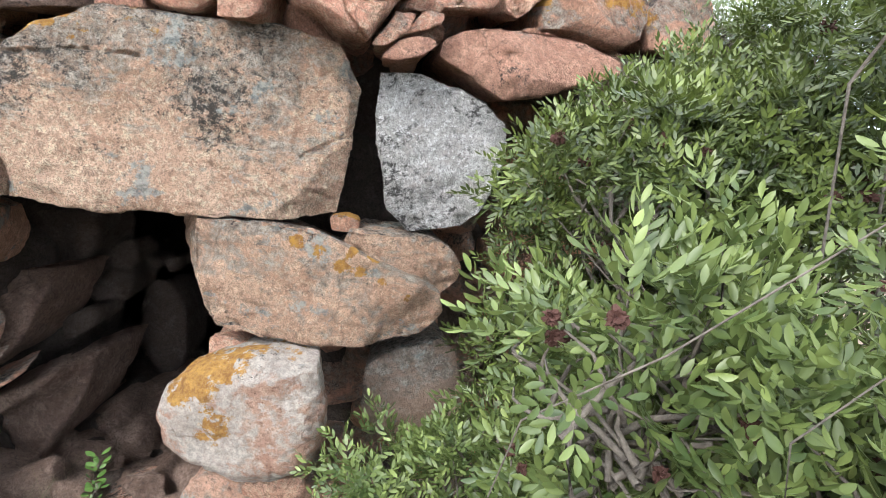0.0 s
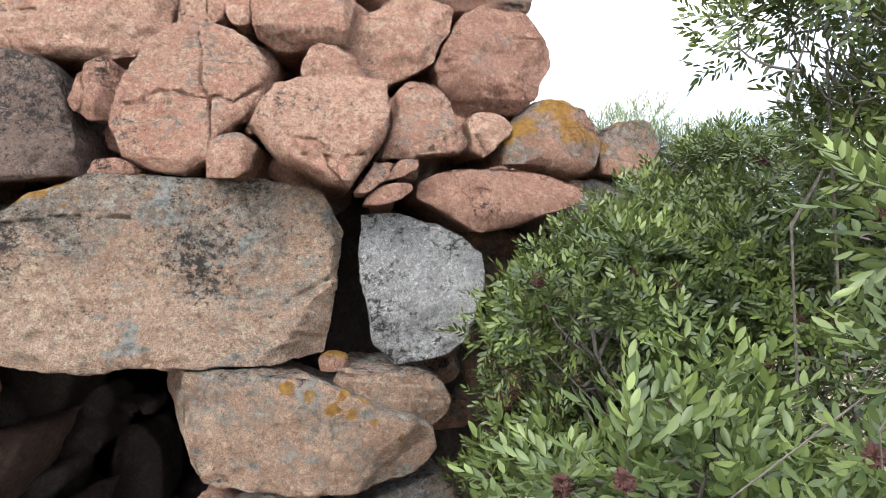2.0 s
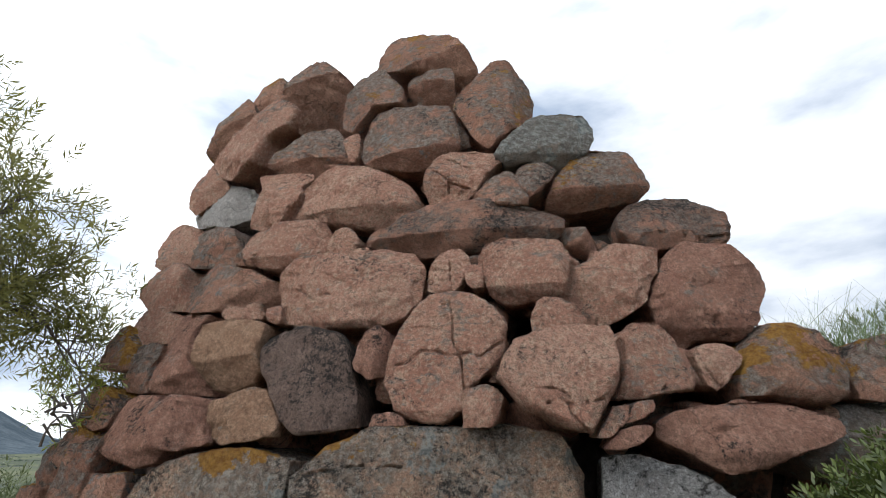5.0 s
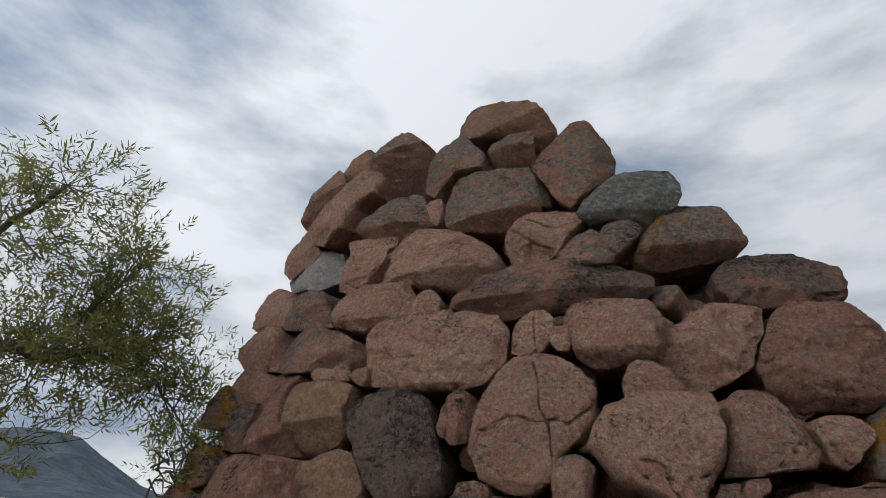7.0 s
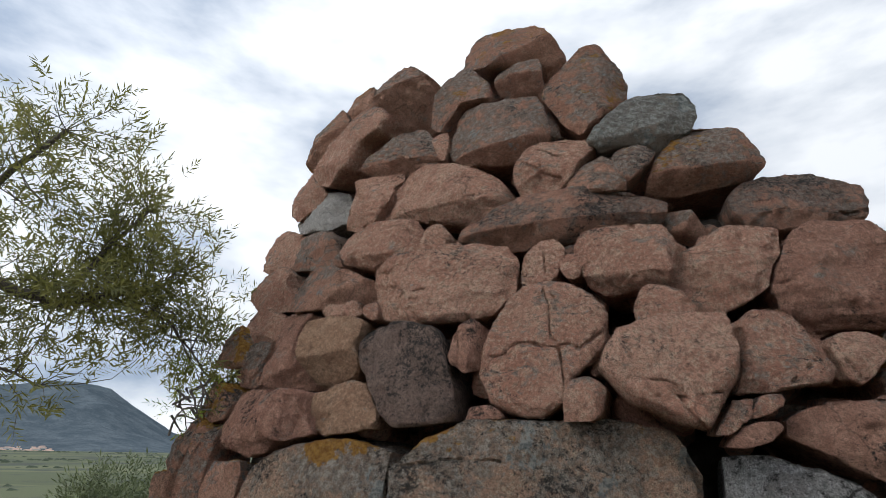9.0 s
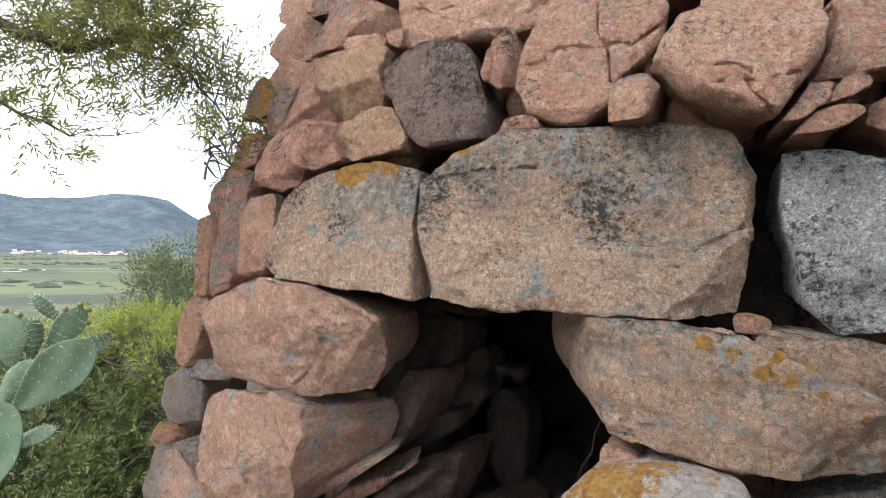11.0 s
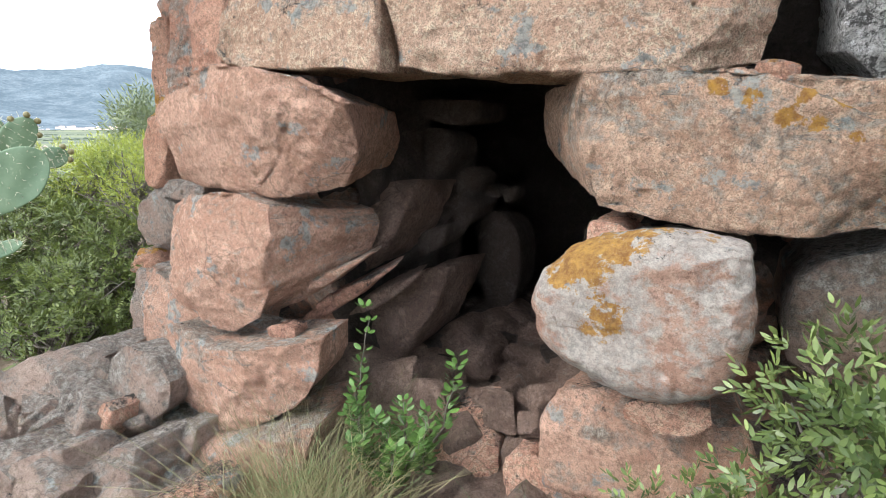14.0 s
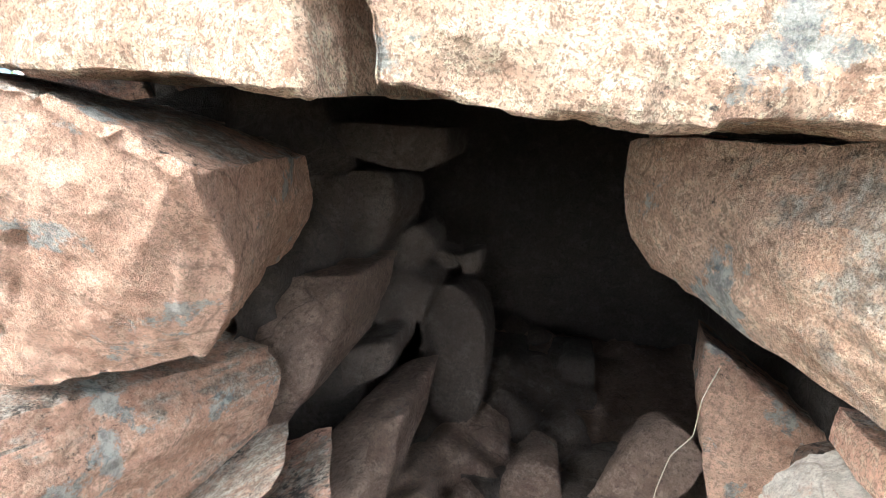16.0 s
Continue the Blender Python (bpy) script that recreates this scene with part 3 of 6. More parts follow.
nt.links.new(vec, mp.inputs["Vector"])
nt.links.new(mp.outputs["Vector"], vor.inputs["Vector"])
sepc = nt.nodes.new("ShaderNodeSeparateColor")
nt.links.new(vor.outputs["Color"], sepc.inputs[0])
field = mixc(nt, ramp(nt, sepc.outputs[0], 0.2, 0.8), (0.045, 0.062, 0.022), (0.105, 0.118, 0.048))
field = mixc(nt, ramp(nt, noise_node(nt, vec, 0.012, 6, 0.65), 0.5, 0.58), field, (0.032, 0.043, 0.026))
ln = nt.nodes.new("ShaderNodeVectorMath")
ln.operation = 'LENGTH'
nt.links.new(vec, ln.inputs[0])
far = ramp(nt, ln.outputs["Value"], 12, 60)
nt.links.new(mixc(nt, far, soil, field), bs.inputs["Base Color"])
bs.inputs["Roughness"].default_value = 0.95
nt.links.new(bump(nt, noise_node(nt, vec, 30, 8, 0.7), 0.8, 0.03), bs.inputs["Normal"])
ground = tagged(new("ground", mesh_np("ground", np.column_stack([gv, gz]), gf)), "dry stony earth falling away to green valley fields", "ground", kind="structure")
ground.data.materials.append(m_ground)

# ---- far mountain, the blue haze of distance put into its colour ----
AZ = np.radians(np.linspace(-100, -20, 161))
ridge_az = np.radians([-100, -85, -75, -68, -65, -62, -60, -57, -55.5, -54, -52.5, -50, -47, -40, -20])
ridge_h = np.array([200, 260, 300, 327, 316, 345, 372, 374, 355, 280, 215, 95, 30, 5, 0.0])
top = np.interp(AZ, ridge_az, ridge_h)
deps = np.linspace(0, 1, 40)
mv = []
for k, u in enumerate(deps):
    dist = 2300 + 1900 * u
    x, y = dist * np.sin(AZ), dist * np.cos(AZ)
    pts = np.stack([x, y, np.zeros_like(x)], 1)
    fall = vnoise(pts / 260, 31) * 0.16 + vnoise(pts / 110, 32) * 0.07 + vnoise(pts / 45, 33) * 0.03
    z = -30 + (top + 26) * np.clip(u, 0, 1) ** 1.3 * (1 + fall * (1 - u ** 6))
    z = z + vnoise(pts / 120, 34) * 7 * u + vnoise(pts / 40, 35) * 4 * u
    mv.append(np.stack([x, y, z], 1))
mv = np.concatenate(mv)
idx = np.arange(len(mv)).reshape(len(deps), len(AZ))
mf = np.stack([idx[:-1, :-1], idx[:-1, 1:], idx[1:, 1:], idx[1:, :-1]], -1).reshape(-1, 4)
m_mount, nt, bs = nodes_of("haze_tinted_mountain_scrub")
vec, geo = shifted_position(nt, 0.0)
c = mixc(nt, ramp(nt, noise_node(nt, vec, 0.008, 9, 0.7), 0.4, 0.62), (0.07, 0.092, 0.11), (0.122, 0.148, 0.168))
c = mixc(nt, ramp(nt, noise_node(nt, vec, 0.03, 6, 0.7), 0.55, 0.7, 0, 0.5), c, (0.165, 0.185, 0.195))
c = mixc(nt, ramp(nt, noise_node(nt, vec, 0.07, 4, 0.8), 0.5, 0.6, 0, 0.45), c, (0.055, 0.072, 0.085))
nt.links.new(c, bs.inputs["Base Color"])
bs.inputs["Roughness"].default_value = 1.0
bs.inputs["Specular IOR Level"].default_value = 0.0
mountain = tagged(new("mountain", mesh_np("mountain", mv, mf)), "distant scrub-covered mountain, haze painted into its blue colour", "mountain", kind="structure")
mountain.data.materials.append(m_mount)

# ---- the tower ----
def wall_y(x, z):
    """How far back the face of the tower stands."""
    y = 1.83 + 0.5 * np.clip(z, 1.66, 2.8) - 0.83 + 0.32 * np.maximum(0, z - 2.8)
    return y + 0.42 * np.clip(-2.2 - x, 0, 0.7) + 0.36 * np.maximum(0, x + 0.4)


tower = tagged(new("stone_tower"), "ruined round tower of rough pinkish stones laid dry in courses", "tower", kind="structure")
# shade-darkened stone colour, so gaps between facing stones look deep
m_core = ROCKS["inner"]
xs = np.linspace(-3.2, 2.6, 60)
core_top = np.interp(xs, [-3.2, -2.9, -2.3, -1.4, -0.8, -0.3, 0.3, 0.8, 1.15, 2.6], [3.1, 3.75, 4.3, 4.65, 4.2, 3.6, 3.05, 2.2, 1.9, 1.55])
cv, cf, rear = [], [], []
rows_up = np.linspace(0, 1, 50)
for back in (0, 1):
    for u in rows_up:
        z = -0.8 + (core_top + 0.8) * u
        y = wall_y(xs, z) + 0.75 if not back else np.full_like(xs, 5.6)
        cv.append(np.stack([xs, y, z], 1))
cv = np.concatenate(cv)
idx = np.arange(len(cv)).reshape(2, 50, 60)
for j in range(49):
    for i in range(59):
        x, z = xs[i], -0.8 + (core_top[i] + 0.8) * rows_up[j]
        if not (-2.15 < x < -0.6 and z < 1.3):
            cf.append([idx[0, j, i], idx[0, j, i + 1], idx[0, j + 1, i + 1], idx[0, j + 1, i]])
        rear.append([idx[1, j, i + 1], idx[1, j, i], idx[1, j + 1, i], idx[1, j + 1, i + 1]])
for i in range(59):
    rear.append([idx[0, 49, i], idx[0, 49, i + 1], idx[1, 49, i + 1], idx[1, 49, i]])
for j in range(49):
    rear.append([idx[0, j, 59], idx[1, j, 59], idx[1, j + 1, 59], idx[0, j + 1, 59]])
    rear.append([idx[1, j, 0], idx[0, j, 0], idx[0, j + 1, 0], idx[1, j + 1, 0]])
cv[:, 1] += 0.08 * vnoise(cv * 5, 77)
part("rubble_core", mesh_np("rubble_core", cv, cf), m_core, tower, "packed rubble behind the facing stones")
part("rear_face", mesh_np("rear_face", cv, rear, False), ROCKS["greyr"], tower, "weathered grey-brown rear of the tower")

# small packing stones in the joints, behind the facing stones, their dark colour painting shade
rng = np.random.default_rng(21)
for i in range(20):
    for j in range(22):
        x = -3.1 + 4.1 * (i + rng.uniform(0, 1)) / 20
        z = -0.5 + 5.0 * (j + rng.uniform(0, 1)) / 22
        if z > np.interp(x, xs, core_top) + 0.05 or (-2.2 < x < -0.5 and z < 1.8) or (-0.5 < x < 0.0 and 1.0 < z < 1.8):
            continue
        s = rng.uniform(0.13, 0.26)
        stone("dark", x, float(wall_y(x, z)) + rng.uniform(0.55, 0.72), z, s * rng.uniform(0.9, 1.5), s, s * 1.2, yaw=rng.uniform(-25, 25), lean=rng.uniform(-20, 25), tilt=rng.uniform(-30, 30), res=0.045, name="packing_stone")

# wedges of broken stone in the joints of the facing
rng = np.random.default_rng(22)
for k in range(230):
    x, z = rng.uniform(-3.0, 0.75), rng.uniform(1.85, 4.4)
    if z > np.interp(x, xs, core_top) - 0.25:
        continue
    s = rng.uniform(0.07, 0.15)
    stone(("pink", "red", "dark", "grey")[k % 4], x, float(wall_y(x, z)) + rng.uniform(0.12, 0.3), z, s * rng.uniform(0.8, 1.6), s, s * 1.4, yaw=rng.uniform(-30, 30), lean=rng.uniform(-20, 25), tilt=rng.uniform(-40, 40), p=9, res=0.025, name="wedge_stone")

# inner walls and roof of the passage, which widens behind the doorway
# their stone is coloured dark to carry the shade in here
rng = np.random.default_rng(33)
for side in (-1, 1):
    for course in range(5):
        z0 = -0.5 + 0.38 * course
        y = 2.5 + 0.15 * (course % 2) + (0.75 if side < 0 else 0.0)
        while y < 5.2:
            w, h = rng.uniform(0.35, 0.6), rng.uniform(0.36, 0.42)
            x = (-2.35 - 0.25 * (y - 2.2) + 0.05 * course) if side < 0 else (-0.3 - 0.05 * course)
            stone("deep_shade", x - side * rng.uniform(0, 0.08), y + w / 2, z0 + h / 2, w, h, 0.4, yaw=-90 * side + (14 if side < 0 else 0) + rng.uniform(-8, 8), tilt=rng.uniform(-5, 5), p=6, res=0.03)
            y += w * 0.97
# backing sheet added behind the left stones, coloured dark for shade
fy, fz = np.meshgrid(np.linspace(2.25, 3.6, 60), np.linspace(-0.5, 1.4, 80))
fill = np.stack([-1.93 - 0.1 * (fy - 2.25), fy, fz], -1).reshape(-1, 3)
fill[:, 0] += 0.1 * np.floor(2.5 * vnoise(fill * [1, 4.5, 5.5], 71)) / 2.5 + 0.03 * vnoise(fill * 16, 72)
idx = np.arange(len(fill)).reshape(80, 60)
part("passage_side", mesh_np("passage_side", fill, np.stack([idx[:-1, :-1], idx[:-1, 1:], idx[1:, 1:], idx[1:, :-1]], -1).reshape(-1, 4)), ROCKS["deep_shade"], tower, "rough side of the passage, shade in its dark colour")
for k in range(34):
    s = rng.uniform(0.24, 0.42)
    stone("deep_shade", rng.uniform(-2.3, -1.95), rng.uniform(2.45, 3.25), -0.35 + 1.6 * (k + 0.5) / 34, s * 1.3, s, s, yaw=rng.uniform(20, 70), lean=rng.uniform(-15, 20), tilt=rng.uniform(-25, 25), p=7, res=0.03)
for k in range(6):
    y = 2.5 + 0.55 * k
    stone("deep_shade", -1.4, y, 1.42 - 0.02 * k, 2.3, 0.3, 0.6, tilt=rng.uniform(-4, 4), p=7, res=0.03)
stone("deep_shade", -1.6, 5.1, 0.4, 3.0, 2.2, 0.3, p=6, res=0.05)

# floor sheet, in the stone colour with half shade mixed in
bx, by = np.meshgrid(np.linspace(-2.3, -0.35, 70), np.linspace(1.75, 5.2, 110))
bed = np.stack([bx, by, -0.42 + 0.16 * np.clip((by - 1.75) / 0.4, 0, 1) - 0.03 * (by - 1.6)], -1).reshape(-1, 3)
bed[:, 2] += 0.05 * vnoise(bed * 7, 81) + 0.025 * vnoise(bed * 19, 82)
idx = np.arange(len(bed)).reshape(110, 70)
part("passage_floor", mesh_np("passage_floor", bed, np.stack([idx[:-1, :-1], idx[:-1, 1:], idx[1:, 1:], idx[1:, :-1]], -1).reshape(-1, 4)), ROCKS["half_shade"], tower, "earth and stone chips on the passage floor")

# ---- facing stones ----
# stones set back close the joints near the top and at the shoulder
stone('greyr', 1.08, 2.81, 1.96, 0.5, 0.36, 0.4, yaw=18, lean=10, p=8, res=0.03)
stone('greyr', 1.41, 2.91, 1.93, 0.5, 0.36, 0.4, yaw=18, lean=10, p=8, res=0.03)
stone('grey', -1.53, 3.40, 4.62, 0.42, 0.36, 0.3, lean=15, p=8, res=0.03)
stone('grey', -0.99, 3.22, 4.06, 0.42, 0.36, 0.3, lean=15, p=8, res=0.03)
# dark stone put in the hollow; its colour stands for shade
stone('deep_shade', -0.07, 2.82, 2.84, 0.42, 0.28, 0.3, yaw=20, lean=15, tilt=1, skew=0.31, taper=0.02, wedge=-0.03, cuts=(0.09, 0.09, 0.09, 0.09), p=7, grow=1.16)
stone('grey', -2.97, 2.16, 1.49, 0.22, 0.66, 0.35, yaw=0, lean=0, tilt=8, skew=1.04, taper=-0.17, wedge=-0.05, cuts=(0.09, 0.09, 0.09, 0.09), p=7, shallow=0.5)
stone('rust', -3.32, 2.27, 1.34, 0.18, 0.47, 0.35, yaw=0, lean=0, tilt=9, skew=0.43, taper=0.06, wedge=-0.01, cuts=(0.09, 0.09, 0.09, 0.09), p=7)
stone('grey', -2.60, 2.00, 1.46, 0.23, 0.40, 0.3, yaw=0, lean=0, tilt=2, skew=0.26, taper=0.17, wedge=-0.01, cuts=(0.09, 0.09, 0.09, 0.09), p=7)
stone('rust', -3.21, 2.26, 1.69, 0.14, 0.23, 0.3, yaw=0, lean=15, tilt=20, skew=0.27, taper=0.18, wedge=0.09, cuts=(0.09, 0.09, 0.09, 0.09), p=7)
stone('rust', -3.32, 2.17, 0.88, 0.17, 0.41, 0.4, yaw=0, lean=0, tilt=-3, skew=0.41, taper=-0.09, wedge=-0.01, cuts=(0.09, 0.09, 0.09, 0.09), p=7)
stone('greyr', -3.10, 2.14, 0.67, 0.35, 0.10, 0.3, yaw=0, lean=0, tilt=2, skew=0.05, taper=-0.01, wedge=-0.06, cuts=(0.09, 0.09, 0.09, 0.09), p=7)
stone('greyr', -3.36, 2.17, 0.47, 0.36, 0.38, 0.4, yaw=0, lean=0, tilt=-1, skew=0.12, taper=-0.01, wedge=0.04, cuts=(0.09, 0.09, 0.09, 0.09), p=7)
stone('rust', -3.53, 2.17, 0.20, 0.29, 0.15, 0.4, yaw=0, lean=0, tilt=8, skew=0.20, taper=-0.05, wedge=0.00, cuts=(0.09, 0.09, 0.09, 0.09), p=7)
stone('greyr', -3.15, 2.07, 0.16, 0.28, 0.20, 0.3, yaw=0, lean=0, tilt=7, skew=0.12, taper=0.04, wedge=0.02, cuts=(0.09, 0.09, 0.09, 0.09), p=7)
stone('greyr', -3.24, 2.02, -0.12, 0.51, 0.57, 0.4, yaw=0, lean=0, tilt=-10, skew=-0.07, taper=-0.01, wedge=0.06, cuts=(0.09, 0.09, 0.09, 0.09), p=7)
# far stones, with the shade of the passage in their colour
stone('deep_shade', -1.60, 4.30, -0.39, 0.25, 0.34, 0.4, yaw=0, lean=0, tilt=4, skew=0.14, taper=0.03, wedge=-0.06, cuts=(0.09, 0.09, 0.09, 0.09), p=7, grow=1.16)
stone('deep_shade', -1.19, 4.30, -0.33, 0.24, 0.27, 0.4, yaw=0, lean=0, tilt=3, skew=0.03, taper=0.10, wedge=-0.01, cuts=(0.09, 0.09, 0.09, 0.09), p=7, grow=1.16)
rubble('pale', -7.07, 2.40, -1.33, 0.64, 0.25, 0.3, yaw=0, lean=0, tilt=15, skew=0.27, taper=-0.03, wedge=-0.09, cuts=(0.09, 0.09, 0.09, 0.09), p=7)
# small doorway stones, their colour toned down for half shade
rubble('half_shade', -1.19, 2.10, -0.12, 0.19, 0.16, 0.2, yaw=0, lean=42, tilt=4, skew=-0.32, taper=0.01, wedge=0.15, cuts=(0.09, 0.09, 0.09, 0.09), p=7)
rubble('half_shade', -0.98, 2.10, -0.03, 0.12, 0.12, 0.2, yaw=0, lean=42, tilt=14, skew=0.04, taper=0.17, wedge=0.08, cuts=(0.09, 0.09, 0.09, 0.09), p=7)
rubble('half_shade', -0.98, 1.95, -0.05, 0.09, 0.08, 0.15, yaw=0, lean=42, tilt=16, skew=0.04, taper=0.03, wedge=-0.01, cuts=(0.09, 0.09, 0.09, 0.09), p=7)
rubble('half_shade', -1.68, 2.10, -0.11, 0.22, 0.19, 0.25, yaw=0, lean=42, tilt=18, skew=-0.04, taper=0.12, wedge=-0.02, cuts=(0.09, 0.09, 0.09, 0.09), p=7)
rubble('half_shade', -1.44, 2.00, -0.09, 0.17, 0.15, 0.25, yaw=0, lean=42, tilt=17, skew=-0.05, taper=0.10, wedge=0.03, cuts=(0.09, 0.09, 0.09, 0.09), p=7)
block('rust', -1.27, 3.02, 4.74, 0.96, 0.88, 0.50, (0.66, 0.60, 0.55, 0.56, 0.58, 0.84, 1.10, 1.02, 0.99, 0.71, 0.62, 0.51, 0.52, 0.68, 1.25, 0.89), lean=18, folds=((-70, 0.2, 0.8),))
block('grey', -1.23, 2.94, 4.36, 0.39, 0.53, 0.35, (1.00, 1.07, 1.09, 1.06, 0.99, 1.02, 1.10, 1.02, 0.88, 0.79, 0.82, 0.80, 0.93, 1.04, 1.23, 1.03), lean=18, folds=((-90, -0.1, 1.0),))
block('grey', -1.67, 2.88, 4.30, 0.53, 0.78, 0.42, (1.02, 0.82, 0.77, 0.82, 0.96, 1.04, 1.01, 0.80, 0.75, 0.83, 1.09, 1.05, 0.57, 0.42, 0.58, 1.11), lean=18)
block('grey', -2.18, 2.94, 4.50, 0.69, 1.00, 0.42, (0.94, 0.76, 0.64, 0.67, 0.81, 1.08, 1.02, 1.02, 0.92, 0.80, 0.58, 0.52, 0.58, 0.88, 1.14, 0.96), lean=18, folds=((-70, -0.25, 1.1),))
block('rust', -2.93, 3.36, 4.86, 0.53, 0.62, 0.42, (0.87, 0.85, 0.87, 0.87, 1.00, 0.99, 1.06, 0.91, 0.58, 0.48, 0.46, 0.53, 0.66, 0.90, 1.26, 1.03), yaw=-18, lean=18, folds=((-90, 0.45, 0.7),))
block('rust', -3.19, 3.22, 4.45, 0.61, 0.96, 0.42, (0.84, 0.93, 0.87, 0.88, 0.96, 1.08, 0.93, 0.66, 1.00, 0.95, 0.91, 0.88, 0.99, 0.86, 0.80, 0.71), yaw=-18, lean=18, folds=((-60, 0.0, 0.9),))
block('pink', -2.63, 3.03, 4.18, 1.35, 1.13, 0.42, (0.76, 0.60, 0.56, 0.59, 0.71, 0.81, 1.34, 0.98, 0.76, 0.68, 0.71, 0.84, 0.98, 0.86, 0.56, 0.76), yaw=-18, lean=18, cracks=(((-0.57, 0.46), (-0.27, -0.01), (-0.09, -0.40),),), folds=((160, 0.35, 0.6),))
block('pink', -3.08, 3.02, 3.82, 0.57, 0.74, 0.42, (0.64, 0.52, 0.49, 0.55, 0.76, 0.93, 1.41, 0.92, 0.87, 0.71, 0.69, 0.79, 0.97, 0.92, 0.99, 1.07), yaw=-18, lean=18)
block('grey', -2.04, 2.72, 3.80, 0.67, 0.48, 0.42, (0.76, 0.73, 0.83, 1.02, 0.96, 0.84, 0.74, 0.73, 0.91, 1.07, 1.12, 1.05, 0.91, 1.05, 1.29, 0.93), lean=18, cracks=(((-0.30, -0.03), (-0.05, -0.02), (0.06, -0.13), (0.26, -0.15),),), folds=((-90, 0.45, 0.7),))
block('pink', -2.23, 2.69, 3.53, 0.51, 0.27, 0.42, (0.98, 0.97, 1.08, 0.89, 0.76, 0.86, 1.41, 0.82, 0.64, 0.60, 0.63, 0.62, 0.72, 1.04, 0.91, 0.87), lean=18)
block('grey', -1.29, 2.73, 3.83, 0.77, 0.69, 0.50, (0.85, 0.85, 0.92, 0.94, 0.97, 1.08, 1.18, 1.04, 0.99, 1.08, 1.14, 0.97, 0.95, 1.04, 1.13, 1.00), lean=18, folds=((-85, 0.55, 1.0), (10, 0.75, 0.8)))
block('pink', -1.74, 2.75, 3.80, 0.18, 0.35, 0.42, (0.78, 0.70, 0.68, 0.78, 0.88, 0.91, 1.10, 1.05, 0.68, 0.55, 0.53, 0.58, 0.80, 1.17, 0.96, 0.80), lean=18)
block('rust', -0.75, 2.80, 4.04, 0.61, 0.99, 0.50, (0.97, 0.95, 0.90, 0.99, 0.89, 0.71, 0.69, 0.87, 0.92, 0.74, 0.72, 0.83, 0.99, 0.87, 0.87, 0.97), lean=18, folds=((0, 0.5, 0.7),))
block('pale', -0.41, 2.66, 3.59, 0.67, 0.55, 0.42, (0.98, 1.08, 1.21, 1.08, 0.90, 0.75, 0.66, 0.66, 0.77, 1.01, 1.00, 0.64, 0.66, 0.97, 0.84, 0.90), yaw=8, lean=18, folds=((-90, 0.45, 0.7),))
block('grey', -0.45, 2.56, 3.28, 0.26, 0.31, 0.42, (0.65, 0.97, 0.99, 0.97, 0.99, 1.03, 1.04, 1.07, 0.93, 0.86, 0.92, 1.06, 0.67, 0.53, 0.48, 0.51), yaw=8, lean=18)
block('rust', -0.12, 2.67, 3.32, 0.65, 0.49, 0.50, (0.96, 0.92, 1.00, 0.93, 1.00, 0.81, 0.65, 0.62, 0.68, 0.91, 1.37, 1.06, 0.91, 0.93, 1.08, 1.08), yaw=8, lean=18, folds=((-90, 0.5, 1.0), (0, 0.6, 0.5)))
block('pink', -0.90, 2.59, 3.38, 0.53, 0.47, 0.42, (0.69, 1.03, 1.08, 0.97, 0.96, 1.05, 1.03, 1.00, 0.99, 1.05, 1.20, 1.00, 0.98, 0.78, 0.63, 0.60), lean=18, cracks=(((-0.21, 0.07), (-0.07, -0.08), (0.04, -0.14),), ((-0.12, 0.14), (0.03, 0.03), (0.17, 0.03),), ((-0.08, 0.05), (-0.10, -0.19),),), res=0.009)
block('grey', -0.67, 2.54, 3.23, 0.36, 0.31, 0.42, (0.81, 0.77, 0.80, 1.00, 1.00, 0.80, 0.76, 0.75, 0.83, 1.03, 0.91, 0.80, 0.82, 0.98, 1.26, 1.01), lean=18)
block('pink', -1.63, 2.57, 3.32, 0.97, 0.59, 0.50, (0.83, 0.76, 0.73, 0.79, 0.87, 1.06, 1.03, 0.92, 0.91, 1.05, 0.97, 0.78, 0.84, 1.08, 1.12, 1.05), lean=18, cracks=(((-0.05, -0.14), (0.07, -0.10), (0.22, -0.09),),), folds=((-88, 0.4, 0.8), (20, 0.55, 0.6)))
block('pink', -2.18, 2.57, 3.32, 0.36, 0.47, 0.42, (0.84, 0.98, 1.00, 0.90, 0.94, 1.02, 1.16, 1.08, 1.00, 1.08, 1.19, 1.03, 0.95, 0.93, 0.75, 0.67), lean=18, cracks=(((-0.14, 0.15), (-0.03, -0.05), (-0.01, -0.20),),))
block('white', -2.83, 2.89, 3.51, 0.79, 0.49, 0.42, (0.98, 0.78, 0.74, 0.75, 0.88, 1.05, 1.09, 1.08, 1.00, 0.88, 0.89, 0.81, 0.80, 1.05, 1.06, 1.08), yaw=-18, lean=18, rough=1.3)
block('pink', -3.11, 2.82, 3.21, 0.55, 0.44, 0.42, (0.75, 0.67, 0.69, 0.71, 0.81, 1.07, 1.21, 1.02, 0.98, 0.94, 1.06, 1.06, 1.00, 1.04, 1.28, 1.00), yaw=-18, lean=18)
block('grey', -2.79, 2.76, 3.15, 0.71, 0.45, 0.42, (0.76, 0.68, 0.70, 0.68, 0.77, 1.08, 1.41, 0.75, 0.59, 0.60, 0.73, 0.91, 0.91, 1.07, 1.37, 0.94), yaw=-18, lean=18)
